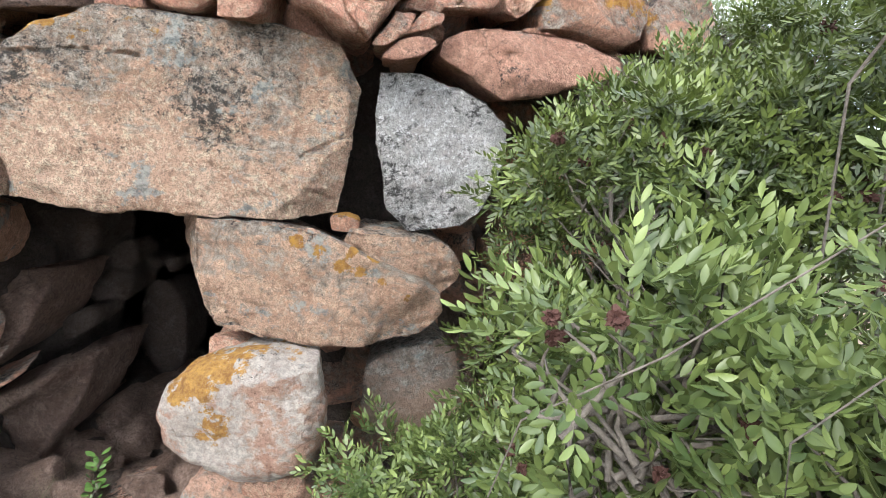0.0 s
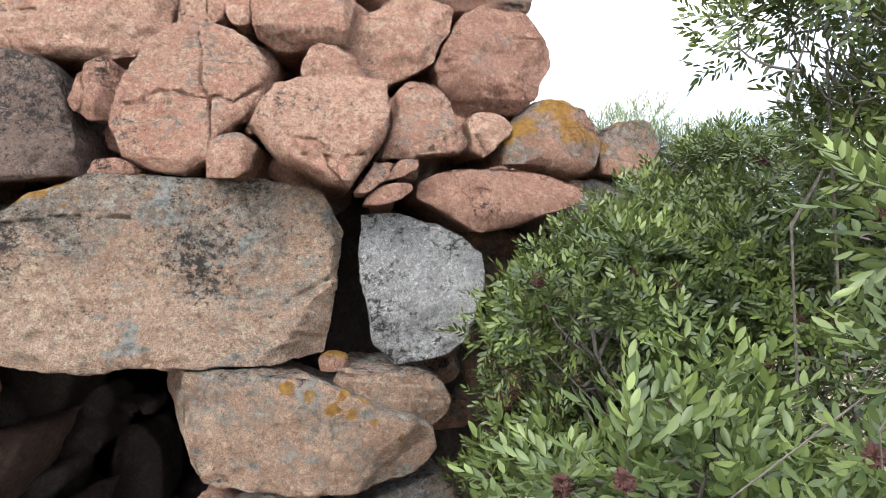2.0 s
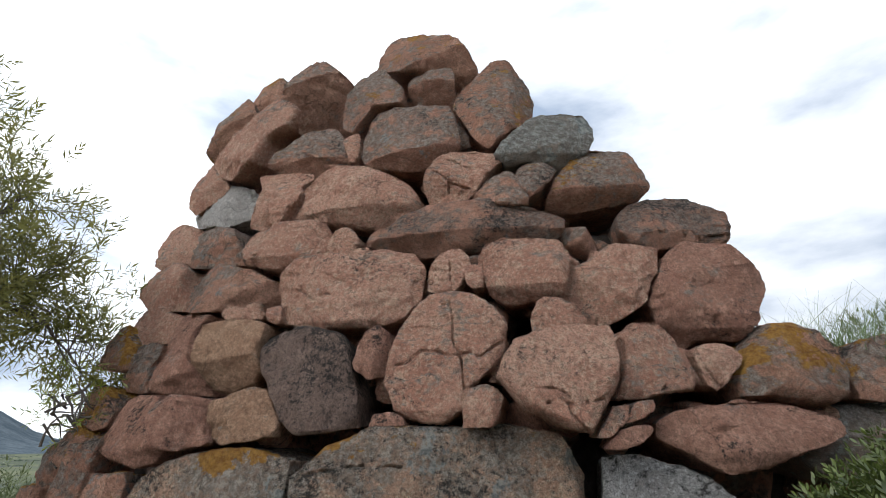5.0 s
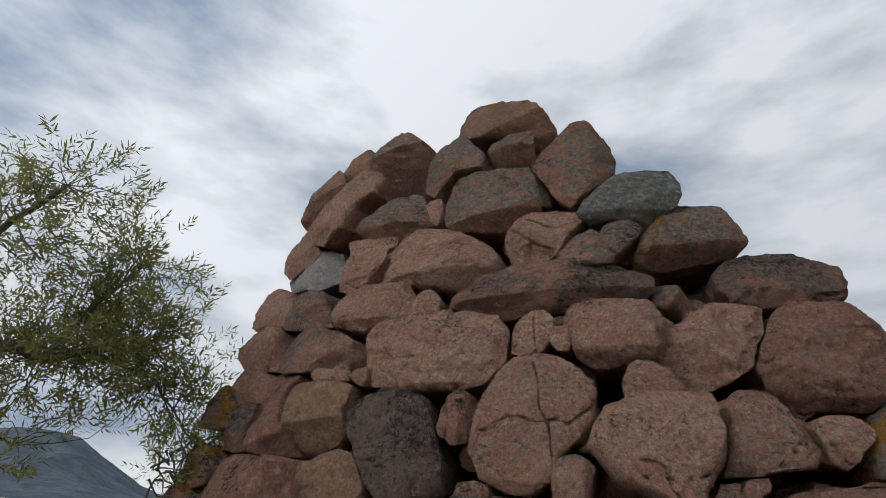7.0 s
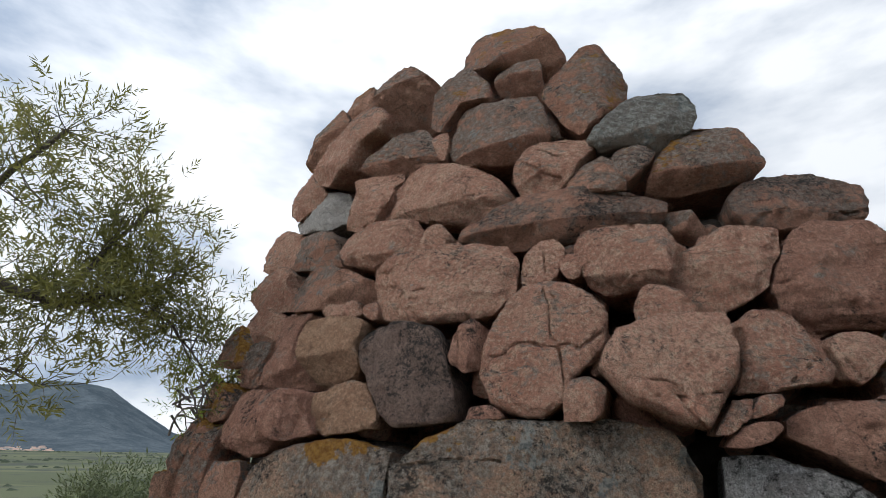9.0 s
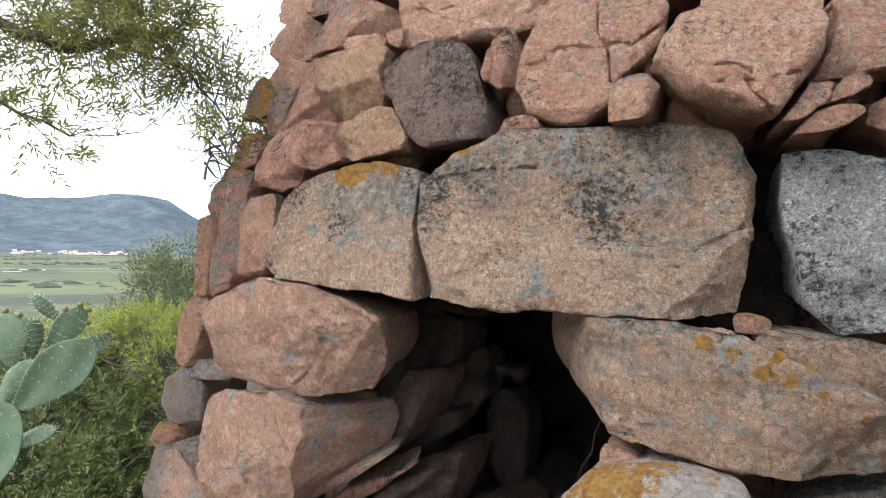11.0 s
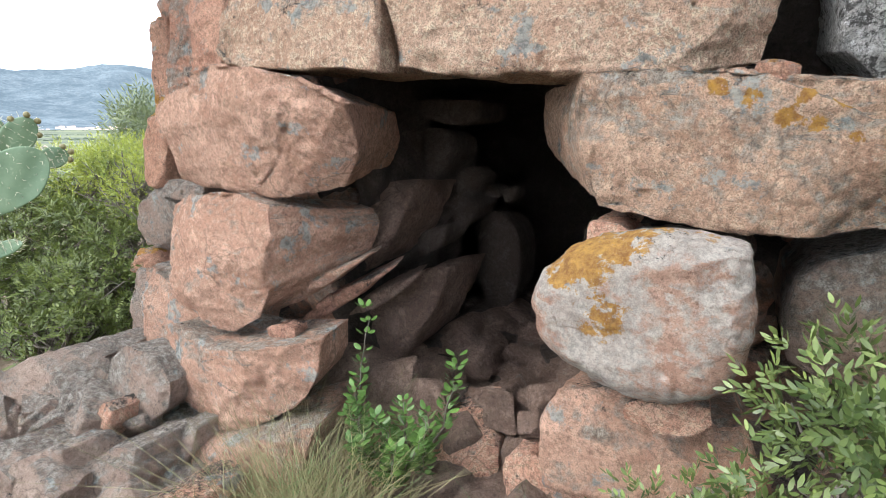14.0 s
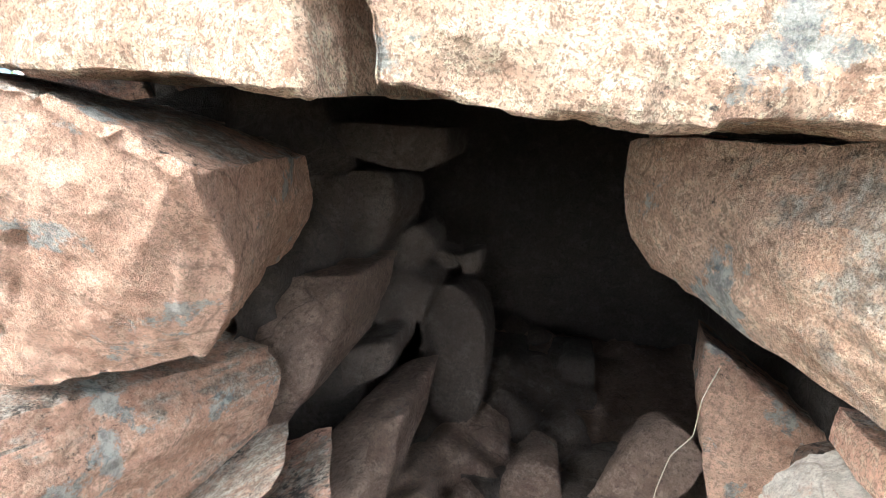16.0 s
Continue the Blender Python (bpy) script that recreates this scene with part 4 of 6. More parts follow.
block('pink', -2.04, 2.45, 2.96, 0.68, 0.40, 0.42, (0.97, 1.02, 1.11, 1.04, 0.97, 1.01, 1.14, 1.03, 0.89, 0.83, 0.80, 0.87, 0.94, 0.82, 0.86, 1.08), lean=18, cracks=(((-0.15, 0.18), (-0.15, -0.00), (-0.17, -0.13),),), folds=((-90, 0.45, 0.7),))
block('pink', -1.62, 2.45, 2.96, 0.21, 0.24, 0.30, (0.89, 0.71, 0.67, 0.75, 0.85, 1.02, 0.96, 0.99, 0.95, 1.06, 1.03, 0.95, 0.99, 1.02, 1.08, 0.98), lean=18)
block('pink', -1.49, 2.42, 2.87, 0.14, 0.06, 0.20, (0.77, 0.74, 0.83, 1.03, 0.65, 0.53, 0.52, 0.59, 0.84, 0.98, 1.07, 1.03, 0.89, 0.90, 1.08, 0.96), lean=18)
block('dark', -0.92, 2.47, 3.00, 1.22, 0.40, 0.60, (1.00, 0.86, 0.78, 0.84, 0.91, 1.00, 0.77, 0.73, 0.93, 1.05, 1.03, 1.02, 0.86, 0.95, 1.19, 1.08), lean=18, folds=((-90, 0.3, 1.0),), rough=1.2)
block('dark', 0.29, 2.71, 2.98, 0.68, 0.41, 0.55, (1.00, 1.07, 0.95, 1.02, 0.95, 0.91, 0.95, 0.97, 0.99, 1.06, 1.13, 1.06, 0.80, 0.85, 1.12, 0.99), yaw=18, lean=18, cracks=(((-0.21, -0.12), (-0.07, -0.07), (0.03, -0.07),), ((0.03, -0.07), (0.18, -0.11), (0.30, -0.09),),), folds=((-90, 0.45, 0.7),))
block('grey', -2.39, 2.44, 2.73, 1.14, 0.40, 0.45, (0.58, 0.50, 0.50, 0.55, 0.74, 1.02, 1.26, 1.03, 0.86, 0.86, 0.92, 0.96, 0.97, 1.08, 1.27, 0.84), yaw=-18, lean=18, folds=((-60, 0.35, 0.9),))
block('pink', -2.12, 2.24, 2.49, 0.32, 0.10, 0.30, (1.00, 0.72, 0.63, 0.65, 0.79, 1.04, 1.18, 1.07, 0.96, 0.87, 0.92, 1.07, 0.95, 0.98, 1.21, 1.02), lean=18)
block('pink', -1.52, 2.30, 2.61, 0.89, 0.54, 0.50, (0.99, 1.04, 1.16, 1.04, 0.89, 1.04, 1.27, 1.08, 0.94, 0.93, 1.07, 0.98, 0.96, 1.07, 1.14, 1.06), lean=18, cracks=(((-0.28, -0.01), (-0.17, -0.06), (-0.07, -0.05),),), folds=((-90, 0.8, 0.8), (0, 0.86, 0.9)), res=0.01)
block('pink', -1.91, 2.23, 2.46, 0.13, 0.13, 0.25, (0.86, 0.79, 0.84, 1.08, 0.91, 0.90, 1.06, 0.86, 0.62, 0.54, 0.47, 0.48, 0.58, 0.92, 1.03, 1.02), lean=18)
block('pink', -0.95, 2.34, 2.68, 0.25, 0.31, 0.35, (0.90, 1.05, 1.04, 0.99, 0.95, 0.86, 0.81, 0.88, 0.92, 1.03, 1.13, 1.04, 1.00, 1.00, 0.99, 0.88), lean=18, cracks=(((0.01, 0.15), (0.01, -0.01), (0.03, -0.15),),), res=0.009)
block('pink', -0.80, 2.31, 2.62, 0.12, 0.17, 0.25, (0.97, 0.88, 0.93, 1.02, 0.97, 1.08, 0.96, 0.96, 0.87, 0.75, 0.76, 0.92, 0.89, 1.02, 1.18, 1.01), lean=18)
block('pink', -0.55, 2.33, 2.66, 0.49, 0.42, 0.50, (1.00, 1.08, 1.14, 0.98, 0.94, 1.07, 1.20, 1.05, 0.91, 0.88, 1.02, 1.08, 0.97, 1.04, 1.20, 1.05), lean=18, folds=((-92, 0.5, 0.9), (0, 0.85, 0.8)), res=0.01)
block('pink', -0.07, 2.40, 2.56, 0.59, 0.51, 0.50, (0.55, 0.79, 1.26, 1.08, 0.93, 0.77, 0.78, 0.89, 0.94, 1.08, 0.98, 1.06, 0.73, 0.61, 0.57, 0.51), yaw=18, lean=18, folds=((160, 0.2, 0.4),), res=0.01, edge=0.04)
block('red', 0.32, 2.53, 2.54, 0.79, 0.60, 0.55, (0.94, 1.08, 1.19, 1.07, 0.95, 0.74, 0.60, 0.57, 0.62, 0.78, 0.94, 1.02, 0.95, 1.03, 0.89, 0.81), yaw=18, lean=18, folds=((-90, 0.75, 0.9),), rough=1.5, res=0.01, edge=0.06)
block('pink', -0.38, 2.22, 2.38, 0.29, 0.22, 0.42, (0.75, 0.67, 0.68, 0.68, 0.79, 1.01, 0.95, 0.84, 0.85, 1.01, 1.21, 0.87, 0.70, 0.70, 0.81, 1.04), yaw=8, lean=18)
block('pink', -0.89, 2.06, 2.19, 0.58, 0.70, 0.50, (0.91, 1.01, 1.00, 1.00, 0.98, 0.97, 0.96, 0.95, 0.96, 1.06, 1.10, 1.04, 0.99, 0.86, 0.63, 0.75), lean=18, cracks=(((-0.01, 0.34), (0.01, 0.19), (0.03, 0.07), (0.07, -0.03), (0.09, -0.18),), ((-0.23, -0.06), (-0.16, -0.04), (-0.12, 0.01), (-0.04, 0.01), (0.00, -0.02), (0.08, -0.01),), ((0.08, -0.01), (0.16, -0.03), (0.24, 0.03),),), edge=0.05, res=0.0085, facets=4, folds=((-20, 0.55, 0.6), (-90, 0.8, 0.5)))
block('pink', -0.39, 1.99, 2.06, 0.54, 0.51, 0.50, (0.91, 1.07, 1.30, 1.08, 0.95, 0.91, 0.95, 0.92, 0.99, 0.85, 0.78, 0.74, 0.85, 1.03, 0.86, 0.83), yaw=8, lean=18, cracks=(((-0.24, -0.11), (0.01, -0.12), (0.10, -0.11), (0.19, -0.10),), ((0.01, -0.13), (0.04, -0.16), (0.08, -0.23),), ((-0.11, -0.03), (-0.04, -0.06), (0.03, -0.09),),), edge=0.11, res=0.0075, facets=8, folds=((-120, 0.45, 0.8),))
block('pink', 0.00, 2.18, 2.14, 0.41, 0.39, 0.45, (0.89, 0.82, 0.99, 1.06, 0.98, 0.97, 0.80, 0.63, 0.62, 0.76, 1.34, 1.01, 0.83, 0.85, 1.02, 1.07), yaw=18, lean=18, cracks=(((0.00, -0.14), (0.10, -0.06), (0.18, -0.03),),), edge=0.04, facets=4, res=0.009, folds=((-30, 0.6, 0.7),))
block('pink', -0.19, 1.99, 1.88, 0.17, 0.15, 0.30, (0.56, 0.77, 1.30, 0.95, 0.79, 0.52, 0.43, 0.42, 0.47, 0.64, 1.32, 1.01, 0.56, 0.43, 0.40, 0.43), yaw=8, lean=18, edge=0.04)
block('pink', -0.08, 2.04, 1.92, 0.16, 0.11, 0.30, (0.60, 0.96, 1.27, 0.82, 0.69, 0.61, 0.49, 0.46, 0.52, 0.72, 1.52, 0.80, 0.58, 0.45, 0.42, 0.46), yaw=18, lean=18, edge=0.04)
block('red', -0.14, 2.00, 1.82, 0.22, 0.11, 0.30, (0.74, 1.07, 1.24, 0.83, 0.62, 0.57, 0.49, 0.47, 0.53, 0.75, 1.24, 1.00, 0.73, 0.65, 0.61, 0.61), yaw=8, lean=18)
block('pink', 0.31, 2.32, 2.12, 0.25, 0.24, 0.35, (0.68, 0.98, 1.16, 1.08, 0.96, 1.00, 1.00, 1.06, 0.85, 0.83, 1.06, 1.06, 0.65, 0.50, 0.47, 0.51), yaw=18, lean=18, cracks=(((-0.07, -0.01), (-0.03, -0.09),),))
block('rust', 0.60, 2.43, 2.15, 0.59, 0.44, 0.60, (1.00, 0.99, 1.07, 1.07, 0.91, 0.61, 0.53, 0.55, 0.68, 0.94, 1.17, 0.92, 0.92, 1.06, 1.10, 1.04), yaw=18, lean=18, edge=0.22, folds=((160, 0.3, 0.5),))
block('red', 0.37, 2.19, 1.82, 0.82, 0.32, 0.60, (0.84, 1.05, 0.96, 1.00, 0.96, 0.95, 1.00, 1.04, 0.99, 0.85, 0.87, 1.00, 0.80, 0.61, 0.58, 0.68), yaw=18, lean=18, folds=((-90, 0.4, 0.6),))
block('black', -1.58, 2.04, 2.10, 0.67, 0.57, 0.45, (0.70, 0.66, 0.76, 0.91, 0.97, 1.07, 1.19, 0.98, 0.68, 0.59, 0.62, 0.76, 0.97, 1.06, 1.25, 0.89), lean=18, folds=((0, 0.7, 0.7),))
block('tan', -2.10, 2.12, 2.24, 0.46, 0.44, 0.45, (0.80, 0.88, 1.16, 1.02, 0.98, 1.08, 1.29, 1.05, 0.87, 0.81, 0.81, 0.91, 0.98, 0.95, 1.03, 1.06), lean=18, folds=((-85, 0.1, 0.8),), facets=4)
block('tan', -1.84, 1.96, 1.93, 0.48, 0.29, 0.40, (0.66, 0.63, 0.70, 0.89, 0.98, 0.87, 0.88, 1.08, 0.95, 0.96, 1.02, 1.06, 0.92, 0.92, 1.07, 0.87), lean=18, cracks=(((-0.19, -0.03), (-0.11, -0.14),),))
block('red', -2.04, 1.92, 1.83, 0.11, 0.12, 0.25, (0.76, 0.64, 0.64, 0.75, 1.11, 1.06, 1.09, 0.83, 0.75, 0.79, 1.00, 0.85, 0.76, 0.80, 1.00, 1.14), lean=18)
block('red', -1.27, 2.11, 2.22, 0.20, 0.31, 0.30, (0.76, 0.67, 0.72, 0.90, 0.96, 0.90, 0.88, 0.84, 0.89, 1.05, 0.97, 0.90, 0.96, 0.98, 1.03, 1.08), lean=18, cracks=(((-0.07, 0.07), (-0.03, -0.02), (-0.04, -0.11),),), folds=((0, 0.1, 1.0),))
block('red', -1.13, 1.95, 1.90, 0.17, 0.07, 0.25, (0.89, 0.77, 0.75, 0.85, 0.92, 0.83, 0.87, 0.97, 0.93, 1.04, 1.34, 1.04, 0.97, 1.07, 1.41, 1.01), lean=18)
block('pink', -0.71, 1.95, 1.95, 0.17, 0.20, 0.30, (0.91, 1.05, 0.98, 0.92, 0.95, 1.00, 1.11, 0.95, 0.95, 1.05, 1.39, 1.07, 0.99, 1.08, 1.02, 0.90), lean=18, folds=((0, 0.5, 0.7),))
block('pink', -0.66, 2.11, 2.12, 0.11, 0.18, 0.25, (0.46, 0.64, 1.26, 1.18, 0.51, 0.35, 0.31, 0.33, 0.41, 0.71, 1.11, 0.93, 0.65, 0.45, 0.39, 0.39), lean=18)
block('red', -2.49, 2.22, 2.20, 0.50, 0.34, 0.42, (0.56, 0.48, 0.51, 0.67, 0.89, 1.06, 0.98, 0.96, 0.96, 0.93, 0.93, 0.90, 0.91, 1.05, 1.41, 0.83), yaw=-18, lean=18, folds=((-70, 0.3, 0.7),))
block('grey', -2.91, 2.41, 2.23, 0.42, 0.35, 0.42, (0.71, 0.86, 1.14, 1.03, 0.99, 1.05, 1.15, 1.07, 0.75, 0.64, 0.64, 0.76, 0.85, 0.99, 1.27, 0.90), yaw=-18, lean=18)
block('pink', -3.11, 2.71, 2.83, 0.75, 0.47, 0.42, (0.64, 0.63, 0.77, 0.88, 0.93, 1.05, 1.19, 1.00, 0.84, 0.62, 0.56, 0.60, 0.74, 0.94, 1.29, 0.84), yaw=-18, lean=18)
block('pink', -2.99, 2.56, 2.53, 0.65, 0.36, 0.42, (0.83, 0.75, 0.64, 0.65, 0.73, 0.89, 1.41, 0.94, 0.78, 0.75, 0.84, 1.07, 0.92, 0.99, 1.24, 1.02), yaw=-18, lean=18)
block('red', -2.61, 2.42, 2.41, 0.52, 0.37, 0.42, (0.45, 0.52, 0.98, 0.87, 0.90, 1.07, 1.32, 1.00, 0.87, 0.61, 0.52, 0.53, 0.63, 0.95, 0.77, 0.48), yaw=-18, lean=18)
block('red', -2.21, 1.95, 1.90, 0.30, 0.29, 0.42, (0.98, 1.02, 1.07, 0.91, 0.92, 1.07, 1.11, 1.05, 0.92, 0.77, 0.76, 0.83, 0.87, 1.05, 1.04, 1.00), lean=18, folds=((0, 0.0, 0.8),))
block('red', -2.57, 2.09, 1.87, 0.56, 0.40, 0.42, (0.69, 0.56, 0.63, 0.95, 0.95, 1.05, 1.26, 1.05, 0.85, 0.76, 0.79, 0.79, 0.86, 1.05, 1.16, 1.08), yaw=-18, lean=18, folds=((-80, 0.4, 0.6),))
block('rust', -3.01, 2.29, 2.01, 0.44, 0.30, 0.42, (0.83, 0.72, 0.60, 0.59, 0.68, 0.87, 1.41, 1.03, 0.84, 0.80, 0.88, 0.97, 0.94, 1.08, 1.16, 0.99), yaw=-18, lean=18)
block('rust', -3.16, 2.48, 2.38, 0.50, 0.34, 0.42, (0.65, 0.56, 0.57, 0.68, 0.99, 0.95, 0.98, 0.93, 0.98, 0.95, 1.09, 0.93, 0.94, 1.08, 1.38, 0.89), yaw=-18, lean=18)
block('rust', -3.06, 2.19, 1.79, 0.30, 0.24, 0.42, (0.95, 1.07, 0.95, 0.91, 0.99, 0.91, 0.99, 1.05, 0.98, 1.05, 0.83, 0.78, 0.87, 1.01, 1.03, 1.00), yaw=-18, lean=18)
block('grey', 1.07, 2.59, 2.13, 0.48, 0.38, 0.50, (0.79, 1.07, 1.20, 0.98, 0.80, 0.75, 0.70, 0.72, 0.85, 1.00, 1.23, 1.03, 0.86, 0.84, 0.75, 0.71), yaw=18, lean=18)
block('greyr', 0.91, 2.51, 1.78, 0.78, 0.40, 0.50, (0.70, 0.88, 1.29, 1.07, 0.95, 0.97, 0.90, 0.84, 0.91, 0.97, 0.99, 0.98, 0.95, 1.02, 0.75, 0.67), yaw=18, lean=18)
block('lint', -2.00, 1.88, 1.49, 1.06, 0.61, 0.60, (0.88, 0.91, 1.15, 1.08, 0.97, 0.91, 0.85, 0.89, 0.96, 1.03, 0.98, 0.92, 0.91, 1.01, 1.40, 1.01), yaw=-5, lean=12, name='lintel', res=0.008, rough=1.1, facets=3, shrink=(0.1, 0.05), edge=0.03, folds=((150, 0.55, 0.7),))
block('lint', -0.91, 1.94, 1.52, 1.25, 0.75, 0.60, (0.96, 1.08, 1.21, 1.07, 0.94, 1.02, 1.08, 1.08, 0.97, 1.02, 1.23, 1.03, 0.97, 1.07, 1.23, 1.00), yaw=12, lean=11, cracks=(((0.35, -0.17), (0.42, -0.10), (0.56, -0.03),), ((-0.56, 0.16), (-0.34, 0.20), (-0.14, 0.19),),), name='lintel', res=0.008, rough=1.1, facets=3, shrink=(0.1, 0.05), edge=0.04, folds=((0, 0.9, 0.9),))
block('granite', 0.00, 2.12, 1.46, 0.55, 0.65, 0.50, (0.99, 1.04, 0.91, 0.81, 0.84, 1.02, 1.26, 1.04, 0.88, 0.87, 1.04, 1.07, 0.95, 0.97, 0.96, 0.92), yaw=8, lean=10, res=0.0085, edge=0.05, facets=4)
block('rust', -0.34, 1.99, 1.17, 0.12, 0.07, 0.12, (0.95, 1.00, 0.88, 0.82, 0.90, 1.03, 1.17, 1.06, 0.96, 1.01, 1.15, 1.02, 0.94, 0.90, 1.02, 1.06), res=0.008)
block('lintr', -0.37, 1.82, 0.97, 0.92, 0.43, 0.62, (0.90, 0.64, 0.60, 0.65, 0.87, 1.05, 1.37, 1.06, 0.96, 1.00, 1.15, 1.04, 0.98, 1.08, 1.17, 1.07), yaw=3, lean=3, res=0.0085, edge=0.022, facets=9, turn=0.5, rough=1.0, rise=0.08, shrink=(0.05, 0.32))
block('lintr', -0.10, 1.98, 1.06, 0.59, 0.25, 0.40, (0.69, 0.69, 0.68, 0.71, 0.68, 0.78, 1.06, 0.89, 0.59, 0.48, 0.46, 0.51, 0.71, 1.26, 1.01, 0.81), yaw=6, res=0.009)
block('pink', -0.73, 1.82, 0.71, 0.14, 0.10, 0.35, (1.14, 0.99, 0.93, 0.76, 0.70, 0.75, 0.97, 0.82, 0.76, 0.82, 1.06, 1.01, 0.61, 0.54, 0.56, 0.69))
block('lichen', -0.61, 1.66, 0.53, 0.59, 0.50, 0.60, (0.99, 1.03, 1.25, 1.05, 0.91, 0.87, 0.88, 0.92, 0.98, 0.98, 1.00, 0.99, 0.99, 0.99, 1.05, 0.99), res=0.0085, edge=0.22, facets=3, turn=0.1, shrink=(0.3, 0.3), folds=((-115, 0.5, 0.7),))
block('pink', -0.51, 1.68, 0.25, 0.25, 0.11, 0.30, (0.99, 1.05, 1.31, 0.88, 0.71, 0.70, 0.82, 0.84, 0.84, 0.99, 1.19, 1.02, 0.95, 0.90, 0.90, 0.87), edge=0.04)
block('jamb', -0.56, 1.76, -0.02, 0.66, 0.58, 0.60, (0.98, 1.02, 1.11, 0.82, 0.84, 1.03, 1.17, 1.03, 0.97, 0.98, 1.03, 0.97, 0.97, 0.87, 0.86, 0.91), res=0.01, edge=0.07, facets=4)
block('greyr', -0.03, 1.97, 0.53, 0.44, 0.44, 0.50, (0.88, 0.86, 0.99, 1.03, 0.86, 0.82, 0.91, 1.00, 0.95, 1.06, 1.18, 1.06, 0.94, 0.90, 0.93, 1.07), yaw=6)
block('jamb', -0.59, 2.75, 0.26, 0.53, 0.71, 0.40, (0.85, 0.61, 0.46, 0.43, 0.47, 0.67, 1.32, 0.98, 0.82, 0.80, 0.87, 1.07, 0.88, 0.85, 0.97, 1.03))
block('pink', -1.01, 2.35, 1.13, 0.15, 0.08, 0.30, (1.00, 1.08, 1.11, 0.96, 0.98, 1.03, 1.25, 0.90, 0.71, 0.68, 0.76, 0.99, 0.96, 1.05, 1.14, 1.08))
block('jamb', -2.31, 1.80, 1.00, 1.37, 0.55, 0.66, (0.98, 1.07, 1.01, 0.98, 0.99, 0.81, 0.73, 0.76, 0.88, 1.05, 1.16, 1.07, 0.97, 1.07, 1.15, 1.01), yaw=-4, lean=-11, cracks=(((0.37, 0.00), (0.29, -0.13), (0.12, -0.26),),), res=0.0085, edge=0.08, facets=12, rough=1.0, turn=0.33, shrink=(0.05, 0.2), folds=((180, 0.6, 0.5), (-40, 0.62, 0.5)))
block('jamb', -2.37, 1.70, 0.45, 0.70, 0.62, 0.60, (0.93, 1.08, 1.20, 1.07, 0.97, 0.97, 1.04, 1.05, 0.91, 0.81, 0.75, 0.84, 0.97, 1.04, 1.01, 0.98), yaw=-4, lean=10, res=0.0085, edge=0.04, facets=14, rough=1.0, turn=-0.3, rise=0.1, shrink=(0.1, 0.5))
block('jamb', -2.24, 1.61, -0.01, 1.10, 0.51, 0.42, (0.84, 1.03, 1.37, 0.70, 0.56, 0.63, 0.88, 1.01, 0.96, 1.07, 0.91, 0.90, 0.98, 0.84, 0.74, 0.75), yaw=-4, lean=3, res=0.0085, edge=0.05, facets=12, rough=1.0, turn=0.1)
block('jamb', -3.04, 1.89, -0.03, 1.33, 0.72, 0.50, (0.90, 1.03, 0.94, 0.87, 0.92, 0.82, 0.78, 0.80, 0.81, 0.95, 1.41, 1.05, 0.96, 1.06, 0.90, 0.86), yaw=-18, res=0.01)
block('jamb', -2.08, 1.50, -0.35, 0.90, 0.61, 0.60, (0.65, 0.83, 1.24, 0.69, 0.49, 0.43, 0.47, 0.68, 0.89, 1.12, 1.21, 0.92, 0.70, 0.55, 0.51, 0.57), lean=10, res=0.0095, edge=0.10, turn=0.1)
block('red', -2.00, 1.74, 0.18, 0.17, 0.08, 0.10, (0.94, 1.05, 1.28, 1.06, 0.86, 0.78, 0.83, 0.87, 0.94, 1.04, 1.14, 1.01, 0.87, 0.72, 0.71, 0.82), res=0.008)
block('jamb', -2.01, 1.96, 0.32, 0.71, 0.42, 0.30, (0.15, 0.29, 1.27, 0.30, 0.18, 0.14, 0.13, 0.15, 0.20, 0.41, 1.36, 0.27, 0.15, 0.12, 0.11, 0.12), edge=0.08, turn=0.25, facets=5)
block('red', -1.93, 2.06, 0.25, 0.64, 0.42, 0.30, (0.17, 0.31, 1.32, 0.35, 0.21, 0.17, 0.16, 0.18, 0.25, 0.46, 1.32, 0.33, 0.17, 0.13, 0.12, 0.13), edge=0.08, turn=0.25, facets=5)
block('half_shade', -1.82, 2.20, 0.23, 0.46, 0.30, 0.30, (0.29, 0.51, 1.30, 0.46, 0.29, 0.24, 0.23, 0.26, 0.33, 0.60, 1.26, 0.50, 0.29, 0.23, 0.21, 0.22), edge=0.08, turn=0.25, facets=5)
block('half_shade', -1.96, 2.42, 0.52, 0.38, 0.51, 0.50, (0.74, 1.04, 1.34, 1.01, 0.88, 0.81, 0.77, 0.83, 1.00, 1.04, 1.09, 0.98, 0.76, 0.61, 0.58, 0.63), folds=((90, 0.3, 0.9),), edge=0.05)
# stones inside the passage; the darkness is in their colour
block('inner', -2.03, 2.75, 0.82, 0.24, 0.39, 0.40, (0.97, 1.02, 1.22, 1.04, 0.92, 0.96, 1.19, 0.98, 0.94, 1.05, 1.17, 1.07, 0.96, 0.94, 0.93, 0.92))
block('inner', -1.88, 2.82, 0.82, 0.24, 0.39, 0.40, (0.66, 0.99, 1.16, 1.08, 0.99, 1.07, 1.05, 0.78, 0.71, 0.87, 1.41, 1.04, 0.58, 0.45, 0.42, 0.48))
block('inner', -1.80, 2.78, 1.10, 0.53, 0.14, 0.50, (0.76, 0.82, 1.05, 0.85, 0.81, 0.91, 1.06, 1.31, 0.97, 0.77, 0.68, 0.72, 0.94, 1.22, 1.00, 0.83))
